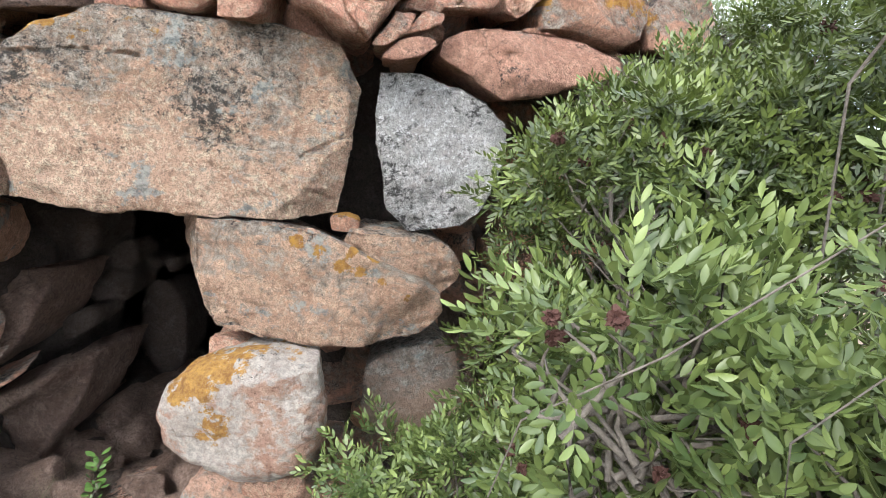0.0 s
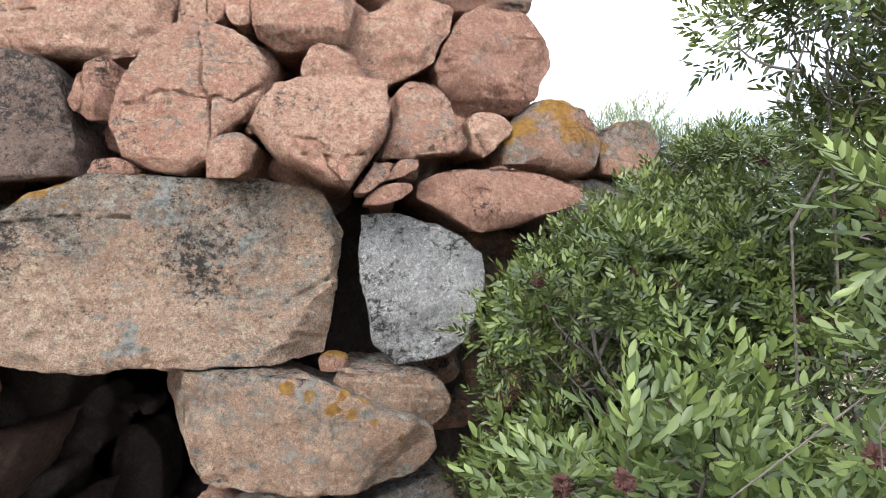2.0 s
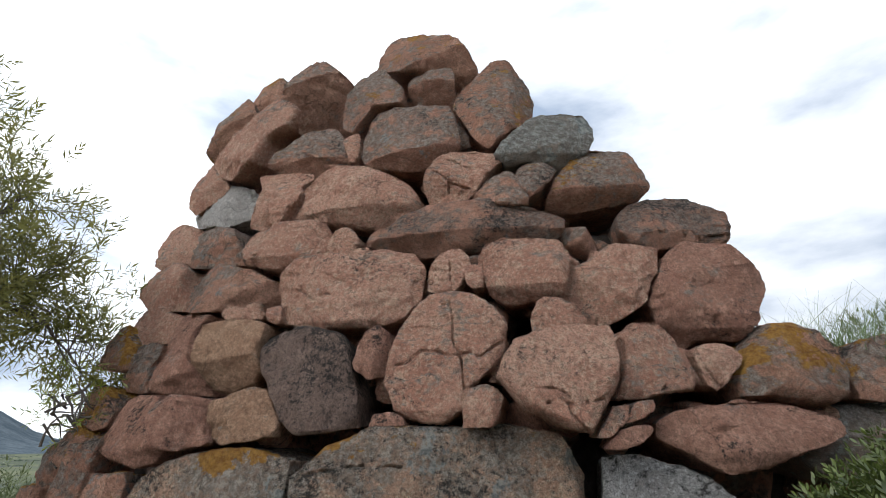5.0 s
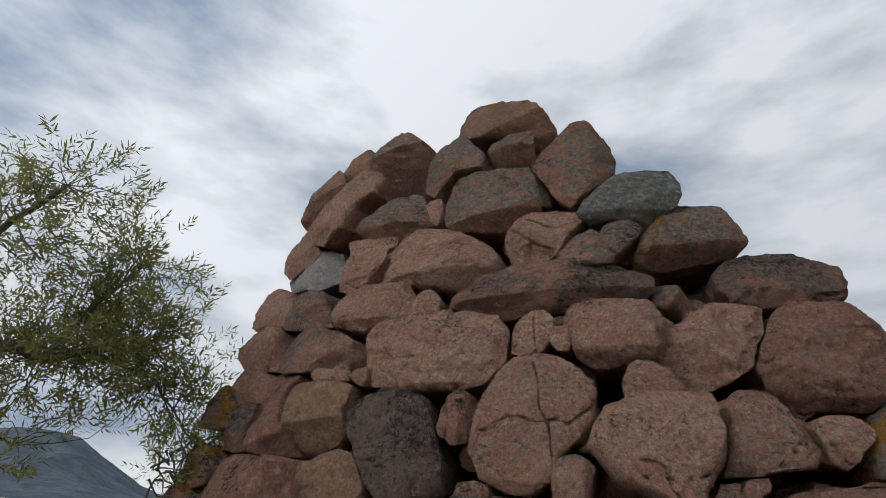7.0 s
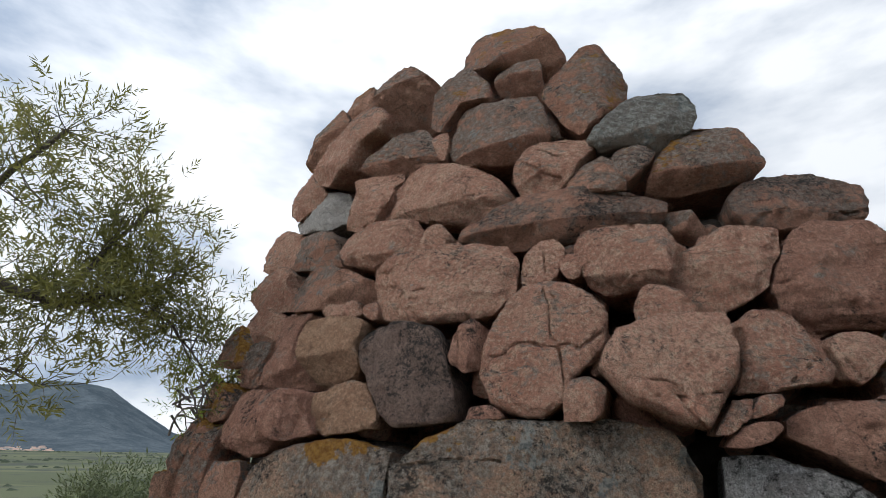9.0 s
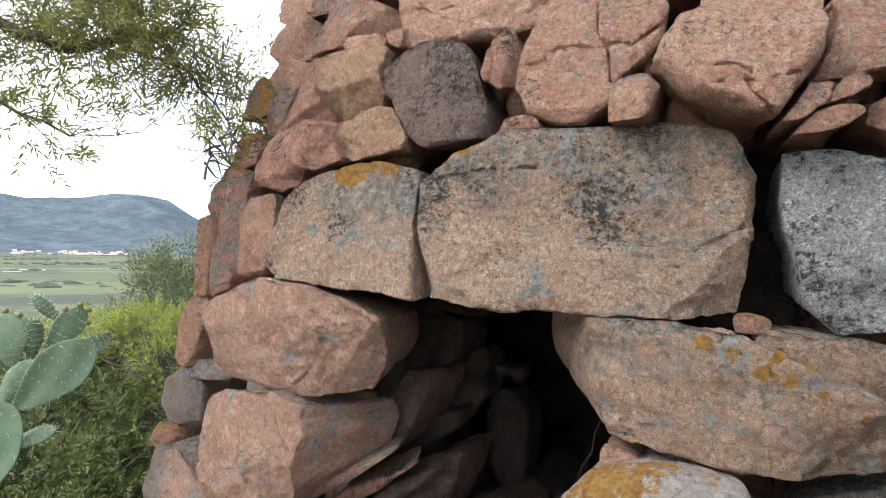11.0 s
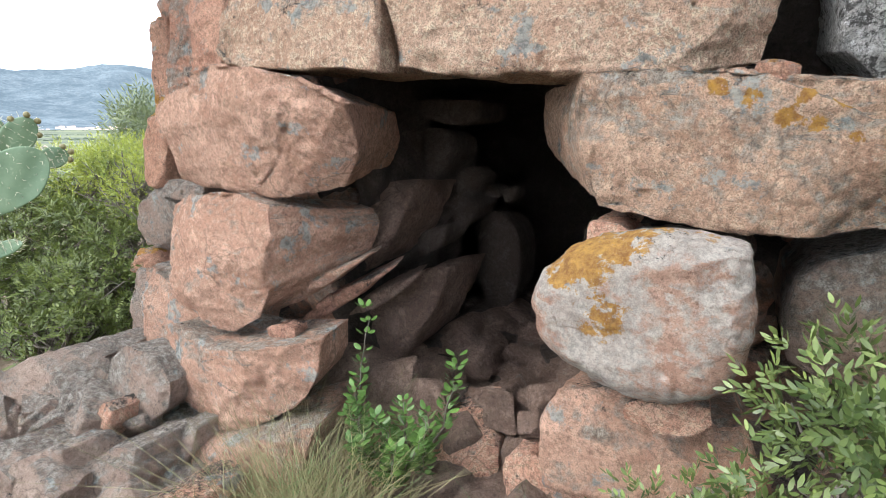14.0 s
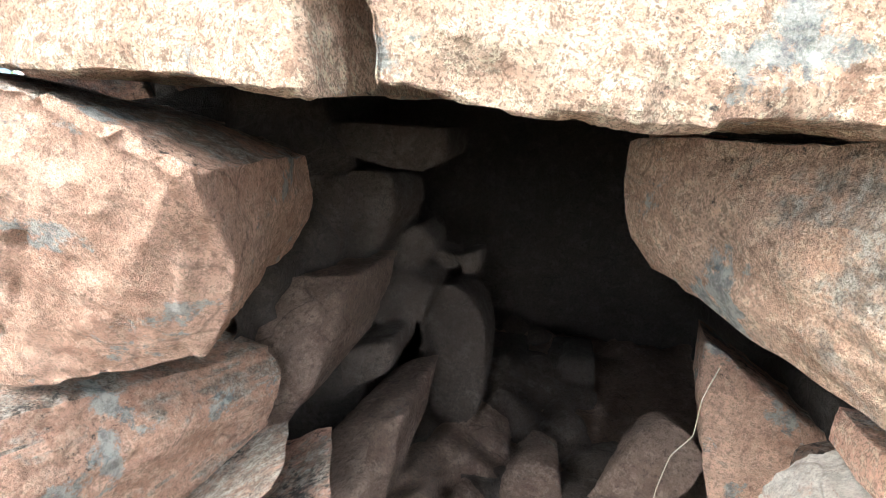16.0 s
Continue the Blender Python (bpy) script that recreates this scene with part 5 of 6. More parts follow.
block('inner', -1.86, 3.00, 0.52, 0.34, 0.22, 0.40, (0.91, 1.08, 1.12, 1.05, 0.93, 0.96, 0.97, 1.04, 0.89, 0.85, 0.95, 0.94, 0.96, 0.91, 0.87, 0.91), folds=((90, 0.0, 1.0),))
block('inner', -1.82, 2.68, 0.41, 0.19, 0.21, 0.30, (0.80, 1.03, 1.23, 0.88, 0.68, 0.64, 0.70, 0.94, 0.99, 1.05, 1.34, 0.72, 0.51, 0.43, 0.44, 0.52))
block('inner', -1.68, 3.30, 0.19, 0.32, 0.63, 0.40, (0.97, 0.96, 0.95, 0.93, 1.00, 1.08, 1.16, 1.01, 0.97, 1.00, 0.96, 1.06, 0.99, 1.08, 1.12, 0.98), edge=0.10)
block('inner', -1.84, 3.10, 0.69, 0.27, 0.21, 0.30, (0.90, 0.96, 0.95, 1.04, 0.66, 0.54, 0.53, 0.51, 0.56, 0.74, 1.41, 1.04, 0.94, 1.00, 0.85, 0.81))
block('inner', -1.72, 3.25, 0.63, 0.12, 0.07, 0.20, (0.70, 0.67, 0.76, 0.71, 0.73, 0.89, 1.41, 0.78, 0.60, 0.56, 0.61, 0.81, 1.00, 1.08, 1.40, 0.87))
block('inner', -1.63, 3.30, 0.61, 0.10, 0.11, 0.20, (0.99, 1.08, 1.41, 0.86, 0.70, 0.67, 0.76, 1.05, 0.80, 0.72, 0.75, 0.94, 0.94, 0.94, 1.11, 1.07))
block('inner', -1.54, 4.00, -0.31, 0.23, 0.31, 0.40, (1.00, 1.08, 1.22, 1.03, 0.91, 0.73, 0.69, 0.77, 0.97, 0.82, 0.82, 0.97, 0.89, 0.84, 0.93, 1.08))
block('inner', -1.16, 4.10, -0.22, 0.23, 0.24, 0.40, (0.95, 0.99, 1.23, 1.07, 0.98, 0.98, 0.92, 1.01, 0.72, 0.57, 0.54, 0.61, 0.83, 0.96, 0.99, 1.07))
# doorway stones again, half shade in the colour
block('half_shade', -1.85, 2.45, 0.04, 0.40, 0.58, 0.60, (0.77, 0.96, 1.30, 0.96, 0.80, 0.67, 0.66, 0.77, 0.87, 1.03, 1.06, 1.00, 0.73, 0.65, 0.59, 0.62), edge=0.07, folds=((60, 0.2, 0.8),))
block('half_shade', -1.56, 3.25, -0.20, 0.34, 0.22, 0.25, (0.99, 0.92, 0.75, 0.72, 0.82, 1.02, 0.96, 1.07, 0.84, 0.77, 0.84, 0.79, 0.84, 1.07, 1.07, 1.06), folds=((90, 0.0, 0.9),), name='fallen_stone', parent=False)
block('half_shade', -1.61, 3.05, -0.26, 0.40, 0.34, 0.25, (0.96, 0.99, 0.84, 0.78, 0.84, 1.02, 1.07, 1.04, 0.94, 0.95, 1.03, 1.04, 0.82, 0.73, 0.76, 0.94), folds=((90, 0.0, 0.9),), name='fallen_stone', parent=False)
block('half_shade', -1.29, 3.00, -0.17, 0.24, 0.23, 0.25, (0.91, 0.91, 1.01, 0.89, 0.93, 0.98, 0.95, 1.08, 0.96, 0.99, 1.22, 0.95, 0.79, 0.78, 0.90, 1.06), folds=((90, 0.0, 0.9),), name='fallen_stone', parent=False)
block('half_shade', -1.76, 2.85, -0.18, 0.23, 0.21, 0.25, (0.97, 1.00, 1.22, 0.96, 0.79, 0.78, 0.71, 0.73, 0.90, 1.05, 1.29, 0.83, 0.65, 0.60, 0.66, 0.87), name='fallen_stone', parent=False)
block('half_shade', -0.92, 2.95, 0.04, 0.37, 0.34, 0.14, (0.90, 1.07, 1.09, 1.04, 0.81, 0.57, 0.51, 0.50, 0.55, 0.73, 1.41, 0.94, 0.79, 0.79, 0.74, 0.75), lean=30, edge=0.06, name='fallen_stone', parent=False)
block('half_shade', -1.70, 2.75, -0.23, 0.19, 0.33, 0.25, (0.83, 1.03, 1.14, 1.00, 0.82, 0.80, 0.91, 1.03, 0.83, 0.79, 0.89, 0.90, 0.90, 1.06, 0.91, 0.80), name='fallen_stone', parent=False)
block('half_shade', -1.52, 2.70, -0.22, 0.18, 0.26, 0.25, (0.94, 0.94, 0.76, 0.74, 0.84, 1.00, 0.88, 0.76, 0.77, 0.92, 1.41, 0.94, 0.79, 0.79, 0.93, 0.93), name='fallen_stone', parent=False)
block('greyr', -3.44, 1.22, -0.36, 0.97, 0.74, 0.40, (0.68, 0.85, 1.16, 0.99, 0.59, 0.44, 0.41, 0.49, 0.75, 1.17, 1.22, 0.86, 0.64, 0.55, 0.54, 0.62), lean=25, edge=0.03, facets=11, name='fallen_stone', parent=False)
block('greyr', -3.34, 1.65, -0.22, 0.57, 0.30, 0.25, (0.76, 0.95, 1.22, 1.02, 0.86, 0.55, 0.46, 0.45, 0.51, 0.70, 1.41, 0.92, 0.69, 0.63, 0.68, 0.76), lean=20, edge=0.03, facets=11, name='fallen_stone', parent=False)
block('greyr', -2.62, 1.48, -0.10, 0.46, 0.34, 0.25, (0.94, 1.00, 0.93, 0.92, 0.92, 1.05, 1.05, 1.01, 0.95, 0.74, 0.81, 0.85, 1.00, 0.98, 0.91, 0.93), lean=12, edge=0.04, facets=11, name='fallen_stone', parent=False)
block('greyr', -2.96, 1.32, -0.27, 0.51, 0.31, 0.25, (0.74, 1.01, 1.26, 0.96, 0.74, 0.69, 0.58, 0.58, 0.68, 0.86, 1.29, 0.86, 0.71, 0.80, 0.71, 0.66), lean=15, edge=0.03, facets=11, name='fallen_stone', parent=False)
block('pink', -2.66, 1.32, -0.24, 0.31, 0.32, 0.15, (0.51, 0.75, 1.02, 0.96, 0.56, 0.40, 0.35, 0.37, 0.45, 0.71, 1.33, 0.83, 0.54, 0.46, 0.44, 0.44), name='fallen_stone', parent=False)
block('greyr', -2.94, 1.20, -0.36, 0.38, 0.16, 0.25, (0.72, 0.99, 1.15, 0.91, 0.67, 0.60, 0.55, 0.55, 0.64, 0.95, 1.11, 1.01, 0.79, 0.75, 0.67, 0.64), lean=20, name='fallen_stone', parent=False)
block('greyr', -2.98, 1.05, -0.55, 0.67, 0.36, 0.25, (0.82, 1.05, 1.24, 0.88, 0.64, 0.53, 0.50, 0.55, 0.70, 0.95, 1.06, 1.03, 0.76, 0.62, 0.60, 0.69), lean=25, edge=0.04, facets=11, name='fallen_stone', parent=False)
block('greyr', -2.43, 1.12, -0.33, 0.48, 0.27, 0.25, (0.86, 1.04, 1.18, 1.04, 0.89, 0.75, 0.75, 0.72, 0.81, 1.03, 0.94, 1.01, 0.84, 0.75, 0.79, 0.77), lean=20, edge=0.03, facets=11, name='fallen_stone', parent=False)
block('greyr', -2.37, 1.22, -0.25, 0.23, 0.19, 0.25, (0.89, 1.06, 1.20, 0.91, 0.71, 0.67, 0.74, 0.74, 0.80, 1.05, 0.96, 0.95, 0.99, 1.05, 0.96, 0.85), lean=10, name='fallen_stone', parent=False)
block('pink', -2.02, 1.15, -0.30, 0.42, 0.26, 0.25, (0.78, 0.97, 1.09, 0.86, 0.68, 0.54, 0.51, 0.56, 0.68, 0.94, 1.40, 0.77, 0.51, 0.44, 0.44, 0.52), lean=15, name='fallen_stone', parent=False)
block('greyr', -2.37, 1.42, -0.32, 0.38, 0.35, 0.25, (0.66, 0.94, 1.17, 0.84, 0.65, 0.59, 0.57, 0.64, 0.83, 0.97, 1.13, 1.17, 0.70, 0.54, 0.49, 0.52), lean=10, name='fallen_stone', parent=False)
block('pink', -2.72, 1.45, -0.26, 0.27, 0.24, 0.25, (0.88, 0.64, 0.57, 0.60, 0.72, 0.97, 1.04, 1.00, 0.82, 0.68, 0.67, 0.77, 0.89, 1.05, 0.99, 0.94), name='fallen_stone', parent=False)
block('pink', -1.30, 1.96, -0.31, 0.38, 0.46, 0.30, (1.00, 1.04, 0.97, 1.00, 0.90, 0.86, 0.90, 0.95, 0.98, 1.08, 1.09, 1.08, 0.99, 0.90, 0.94, 0.98), lean=25, edge=0.04, facets=11, res=0.01, name='fallen_stone', parent=False)
block('pink', -0.94, 1.85, -0.21, 0.22, 0.22, 0.25, (0.78, 0.62, 0.60, 0.76, 0.93, 0.86, 0.93, 0.95, 0.99, 0.92, 0.99, 1.07, 0.97, 0.89, 0.85, 0.95), lean=15, name='fallen_stone', parent=False)
block('half_shade', -1.19, 2.15, -0.18, 0.23, 0.19, 0.25, (0.68, 0.57, 0.56, 0.65, 0.94, 0.79, 0.72, 0.77, 1.00, 0.74, 0.67, 0.71, 0.89, 1.02, 1.22, 1.05), lean=20, name='fallen_stone', parent=False)


# ---- loose rubble under the fallen stones and on the passage floor ----
rng = np.random.default_rng(55)


def rubble_heap(name, label, kind, spots):
    pv, pf, at = [], [], 0
    for k, (x, y, z, s) in enumerate(spots):
        v, f = stone_shape(s * rng.uniform(0.9, 1.6), s * rng.uniform(0.5, 0.9), s, p=7, seed=9000 + k * 3 + int(1000 * s), res=0.03, facets=9)
        m = np.array(pose(x, y, z, rng.uniform(-40, 40), rng.uniform(-40, 40), rng.uniform(0, 360)))
        pv.append(v @ m[:3, :3].T + m[:3, 3])
        pf.append(f + at)
        at += len(v)
    ob = new(name, mesh_np(name, np.concatenate(pv), np.concatenate(pf)))
    ob.data.materials.append(ROCKS[kind])
    return tagged(ob, label, "rubble", kind="stuff")


def lay(kind, x, y, z, s):
    ob = rubble(kind, 0, 0, 0, s * rng.uniform(0.9, 1.6), s * rng.uniform(0.5, 0.9), s, p=8)
    ob.matrix_basis = pose(x, y, z, rng.uniform(-40, 40), rng.uniform(-40, 40), rng.uniform(0, 360))


for k in range(75):
    x, y = rng.uniform(-3.9, -2.2), rng.uniform(0.5, 1.7)
    lay("greyr", x, y, -0.42 + 0.2 * np.clip(1 - abs(x + 2.9) / 0.9, 0, 1) * np.clip(y / 1.4, 0, 1) + rng.uniform(-0.05, 0.04), rng.uniform(0.08, 0.3))
spots = []
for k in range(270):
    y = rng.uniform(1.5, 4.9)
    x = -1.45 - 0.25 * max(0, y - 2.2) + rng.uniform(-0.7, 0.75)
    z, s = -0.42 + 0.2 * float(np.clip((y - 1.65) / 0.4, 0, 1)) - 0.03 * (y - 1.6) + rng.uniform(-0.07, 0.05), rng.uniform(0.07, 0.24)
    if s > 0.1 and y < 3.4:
        # lighter tone near the doorway, shade-darkened tone farther in
        lay("half_shade" if y < 2.9 else "inner", x, y, z, s)
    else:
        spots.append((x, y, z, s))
rubble_heap("passage_rubble", "broken stones covering the passage floor, shade in their colour", "inner", spots)
spots = [(rng.uniform(-2.2, 0.2), rng.uniform(0.9, 1.7), -0.44 + rng.uniform(-0.03, 0.03), rng.uniform(0.03, 0.11)) for k in range(150)]
rubble_heap("gravel", "small broken stones scattered before the doorway", "pink", spots)

# ---- plants ----
def leaf_material(name, c1, c2, rough=0.5, glow=0.16):
    m, nt, bs = nodes_of(name)
    g = nt.nodes.new("ShaderNodeNewGeometry")
    vec = g.outputs["Position"]
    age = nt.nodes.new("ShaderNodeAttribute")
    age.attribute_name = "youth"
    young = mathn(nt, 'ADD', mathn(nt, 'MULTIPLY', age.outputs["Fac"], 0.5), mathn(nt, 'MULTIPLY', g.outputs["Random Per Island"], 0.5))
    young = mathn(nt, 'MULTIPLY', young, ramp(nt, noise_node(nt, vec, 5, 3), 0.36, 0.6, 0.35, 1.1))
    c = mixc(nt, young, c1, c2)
    nt.links.new(c, bs.inputs["Base Color"])
    bs.inputs["Roughness"].default_value = rough
    bs.inputs["Specular IOR Level"].default_value = 0.4
    tr = nt.nodes.new("ShaderNodeBsdfTranslucent")
    br = mixc(nt, 0.5, c, tuple(min(1, x * 1.4) for x in c2))
    nt.links.new(br, tr.inputs["Color"])
    mx = nt.nodes.new("ShaderNodeMixShader")
    mx.inputs[0].default_value = glow
    nt.links.new(bs.outputs[0], mx.inputs[1])
    nt.links.new(tr.outputs[0], mx.inputs[2])
    nt.links.new(mx.outputs[0], nt.nodes["Material Output"].inputs["Surface"])
    return m


def bark_material(name, c1, c2):
    m, nt, bs = nodes_of(name)
    vec, geo = shifted_position(nt, 1.0)
    nt.links.new(mixc(nt, ramp(nt, noise_node(nt, vec, 40, 6, 0.7), 0.35, 0.65), c1, c2), bs.inputs["Base Color"])
    bs.inputs["Roughness"].default_value = 0.9
    nt.links.new(bump(nt, noise_node(nt, vec, 90, 6, 0.7), 0.8, 0.006), bs.inputs["Normal"])
    return m


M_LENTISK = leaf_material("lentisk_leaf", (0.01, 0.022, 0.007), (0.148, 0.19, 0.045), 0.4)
M_GREEN = leaf_material("green_scrub_leaf", (0.032, 0.052, 0.013), (0.155, 0.19, 0.042))
M_DULL = leaf_material("dull_olive_leaf", (0.05, 0.072, 0.03), (0.2, 0.235, 0.105))
M_YOUNG = leaf_material("young_lentisk_leaf", (0.02, 0.04, 0.012), (0.19, 0.24, 0.072), 0.42)
M_OLIVE = leaf_material("wild_olive_leaf", (0.085, 0.095, 0.033), (0.3, 0.29, 0.085), 0.5, 0.4)
M_SCRUB = leaf_material("yellow_green_scrub_leaf", (0.09, 0.14, 0.025), (0.4, 0.43, 0.06))
M_SHOOT = leaf_material("glossy_shoot_leaf", (0.035, 0.078, 0.022), (0.12, 0.215, 0.05), 0.35)
M_GRASS = leaf_material("dry_grass_blade", (0.14, 0.13, 0.06), (0.34, 0.29, 0.16), 0.7)
M_TUFT = leaf_material("green_grass_blade", (0.1, 0.16, 0.06), (0.24, 0.3, 0.14), 0.7)
M_FLOWER = leaf_material("dry_red_flower", (0.055, 0.022, 0.017), (0.12, 0.045, 0.033), 0.8, 0.1)
M_BARK = bark_material("grey_bark", (0.06, 0.05, 0.042), (0.15, 0.13, 0.11))
M_CACTUS, nt, bs = nodes_of("prickly_pear_skin")
vec, geo = shifted_position(nt, 0.0)
c = mixc(nt, ramp(nt, noise_node(nt, vec, 9, 5), 0.35, 0.65), (0.065, 0.115, 0.058), (0.11, 0.165, 0.092))
c = mixc(nt, ramp(nt, noise_node(nt, vec, 50, 4), 0.6, 0.75, 0, 0.5), c, (0.26, 0.3, 0.2))
nt.links.new(c, bs.inputs["Base Color"])
bs.inputs["Roughness"].default_value = 0.55


def frame_of(d, spin=0.0):
    """Rotation that takes z to d, turned by spin."""
    d = d / np.linalg.norm(d)
    a = np.cross(d, [0.0, 0.0, 1.0])
    a = a / np.linalg.norm(a) if np.linalg.norm(a) > 1e-5 else np.array([1.0, 0, 0])
    b = np.cross(d, a)
    c, s = math.cos(spin), math.sin(spin)
    return np.stack([a * c + b * s, b * c - a * s, d], 1)


LEAF_V = np.array([[0, 0, 0], [-0.3, 0.2, 0.07], [0, 0.2, -0.01], [0.3, 0.2, 0.07], [-0.46, 0.5, 0.1], [0, 0.5, 0.0], [0.46, 0.5, 0.1],
                   [-0.34, 0.8, 0.02], [0, 0.8, -0.06], [0.34, 0.8, 0.02], [0, 1, -0.16]])
LEAF_F = np.array([[0, 2, 1, 1], [0, 3, 2, 2], [1, 2, 5, 4], [2, 3, 6, 5], [4, 5, 8, 7], [5, 6, 9, 8], [7, 8, 10, 10], [8, 9, 10, 10]])


KITE_V = np.array([[0, 0, 0], [-0.42, 0.45, 0.05], [0, 1, -0.06], [0.42, 0.45, 0.05]])
KITE_F = np.array([[0, 3, 2, 1]])
MID_V = np.array([[0, 0, 0], [-0.4, 0.32, 0.06], [0.4, 0.32, 0.06], [-0.36, 0.7, 0.03], [0.36, 0.7, 0.03], [0, 1, -0.1]])
MID_F = np.array([[0, 2, 1, 1], [1, 2, 4, 3], [3, 4, 5, 5]])
SHAPES = {False: (LEAF_V, LEAF_F), True: (KITE_V, KITE_F), "mid": (MID_V, MID_F)}


def leaf(base, d, length, width, spin, kite=False):
    r = frame_of(np.asarray(d, float), spin)
    v = SHAPES[kite][0] * [width, length, length * 0.5]
    return v @ np.stack([r[:, 0], r[:, 2], r[:, 1]], 0) + base


def lentisk_shoot(seed, leaves=6, length=0.13, leaflet=0.043, width=0.37, kite=False, low=0.05):
    """A shoot with feathered leaves of paired leaflets; z is its way of growing."""
    g = np.random.default_rng(seed)
    out = []
    for k in range(leaves):
        u = (k + 1) / leaves
        az = k * 2.4 + g.uniform(-0.3, 0.3)
        el = low + 0.95 * u ** 1.5
        d = np.array([math.cos(az) * math.cos(el), math.sin(az) * math.cos(el), math.sin(el)])
        side = np.cross(d, [0, 0, 1.0])
        side /= max(np.linalg.norm(side), 1e-6)
        base = np.array([0, 0, length * u * 0.9])
        pairs = int(g.integers(2, 4))
        for q in range(pairs):
            p = base + d * leaflet * (0.7 + 0.62 * q)
            s = leaflet * g.uniform(0.8, 1.15)
            for sg in (-1, 1):
                ld = d * 0.95 + side * sg * 0.75 + np.array([0, 0, 0.25]) + g.normal(0, 0.12, 3)
                out.append(leaf(p, ld, s, s * width, g.uniform(-0.4, 0.4), kite))
        out.append(leaf(base + d * leaflet * (0.5 + 0.62 * pairs), d, leaflet, leaflet * width, g.uniform(-0.4, 0.4), kite))
    return np.concatenate(out)


def simple_shoot(seed, pairs=7, length=0.16, size=0.062, width=0.22, spread=0.9, kite=True):
    """A twig with paired single leaves."""
    g = np.random.default_rng(seed)
    out = []
    for k in range(pairs):
        az = k * 1.57 + g.uniform(-0.4, 0.4)
        base = np.array([0, 0, length * (k + 0.5) / pairs])
        for sg in (0, math.pi):
            d = np.array([math.cos(az + sg) * spread, math.sin(az + sg) * spread, g.uniform(0.35, 1.0)])
            s = size * g.uniform(0.7, 1.15)
            out.append(leaf(base, d, s, s * width, g.uniform(-0.5, 0.5), kite))
    out.append(leaf(np.array([0, 0, length]), np.array([0.1, 0.1, 1.0]), size, size * width, 0, kite))
    return np.concatenate(out)


def scatter_shoots(templates, spots, ways, scales, g, kite=False):
    """All shoots as one array of leaf vertices with its faces."""
    vs, us = [], []
    lv, lf = SHAPES[kite]
    for p, d, s in zip(spots, ways, scales):
        t = templates[int(g.integers(len(templates)))]
        vs.append((t * s) @ frame_of(d, g.uniform(0, 6.28)).T + p)
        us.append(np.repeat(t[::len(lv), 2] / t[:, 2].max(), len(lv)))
    v = np.concatenate(vs)
    youth = np.concatenate(us)
    n = len(v) // len(lv)
    f = (lf[None] + (np.arange(n) * len(lv))[:, None, None]).reshape(-1, 4)
    return v, f, youth


def leaf_mesh(name, v, f, youth=None):
    tri = f[:, 2] == f[:, 3]
    t = np.concatenate([f[tri][:, :3], f[~tri][:, [0, 1, 2]], f[~tri][:, [0, 2, 3]]])
    me = mesh_np(name, v, t)
    at = me.attributes.new("youth", 'FLOAT', 'POINT')
    at.data.foreach_set("value", np.asarray(np.full(len(v), 0.6) if youth is None else youth, dtype=np.float32))
    return me


def branch_tubes(paths, sides=6):
    """Tapered tubes along lists of (point, radius)."""
    vs, fs, at = [], [], 0
    for path in paths:
        pts = np.array([p for p, r in path], float)
        for k, (p, r) in enumerate(path):
            d = pts[min(k + 1, len(pts) - 1)] - pts[max(k - 1, 0)]
            m = frame_of(d)
            a = np.arange(sides) / sides * 2 * np.pi
            vs.append(np.asarray(p) + r * (np.cos(a)[:, None] * m[:, 0] + np.sin(a)[:, None] * m[:, 1]))
            if k:
                for q in range(sides):
                    fs.append([at - sides + q, at - sides + (q + 1) % sides, at + (q + 1) % sides, at + q])
            at += sides
    return np.concatenate(vs), np.array(fs)


def wander(a, b, r0, r1, g, bend=0.12, n=7):
    a, b = np.asarray(a, float), np.asarray(b, float)
    size = np.linalg.norm(b - a)
    off = g.normal(0, bend * size, 3)
    return [(a + (b - a) * u + off * math.sin(math.pi * u) + g.normal(0, 0.015 * size, 3) * (0 < u < 1), r0 + (r1 - r0) * u) for u in np.linspace(0, 1, n)]


def bush(name, label, blobs, templates, material, count, seed, foot, scale=(0.8, 1.2), inner=0.35, twigs=60, upward=0.35, thin=1.0, lobed=0.22):
    """A shrub: stems from its foot into the blobs (centre and radii), and shoots thick on their skin and thin inside."""
    g = np.random.default_rng(seed)
    root = tagged(new(name), label, "bush")
    root.location = foot
    lobes = []
    for b in blobs:
        c, r = np.array(b[:3]), np.array(b[3:])
        lobe = lobed * r.mean() ** 0.5
        for _ in range(int(9 * (r[0] * r[1] + r[1] * r[2] + r[0] * r[2]) / (3 * lobe * lobe) * 0.42) + 3):
            d = g.normal(size=3)
            d /= np.linalg.norm(d)
            d[2] = d[2] if d[2] > -0.35 else -d[2]
            lobes.append((c + d * r * g.uniform(0.6, 0.95), lobe * g.uniform(0.65, 1.2) * np.array([1, 1, 0.8]), d))
    size = np.array([r[0] ** 2 for c, r, d in lobes])
    spots, ways, scales = [], [], []
    for k in g.choice(len(lobes), count, p=size / size.sum()):
        c, r, out = lobes[k]
        d = g.normal(size=3) + out * 0.7 + np.array([0, 0, 0.35])
        d /= np.linalg.norm(d)
        p = c + d * r * (1 - inner * g.uniform(0, 1) ** 1.5)
        way = d * 0.8 + np.array([0, 0, upward]) + g.normal(0, 0.22, 3)
        spots.append(p)
        ways.append(way / np.linalg.norm(way))
        scales.append(g.uniform(*scale))
    spots = np.array(spots)
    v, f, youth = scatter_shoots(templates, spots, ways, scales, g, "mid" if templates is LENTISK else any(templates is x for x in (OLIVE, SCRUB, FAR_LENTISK)))
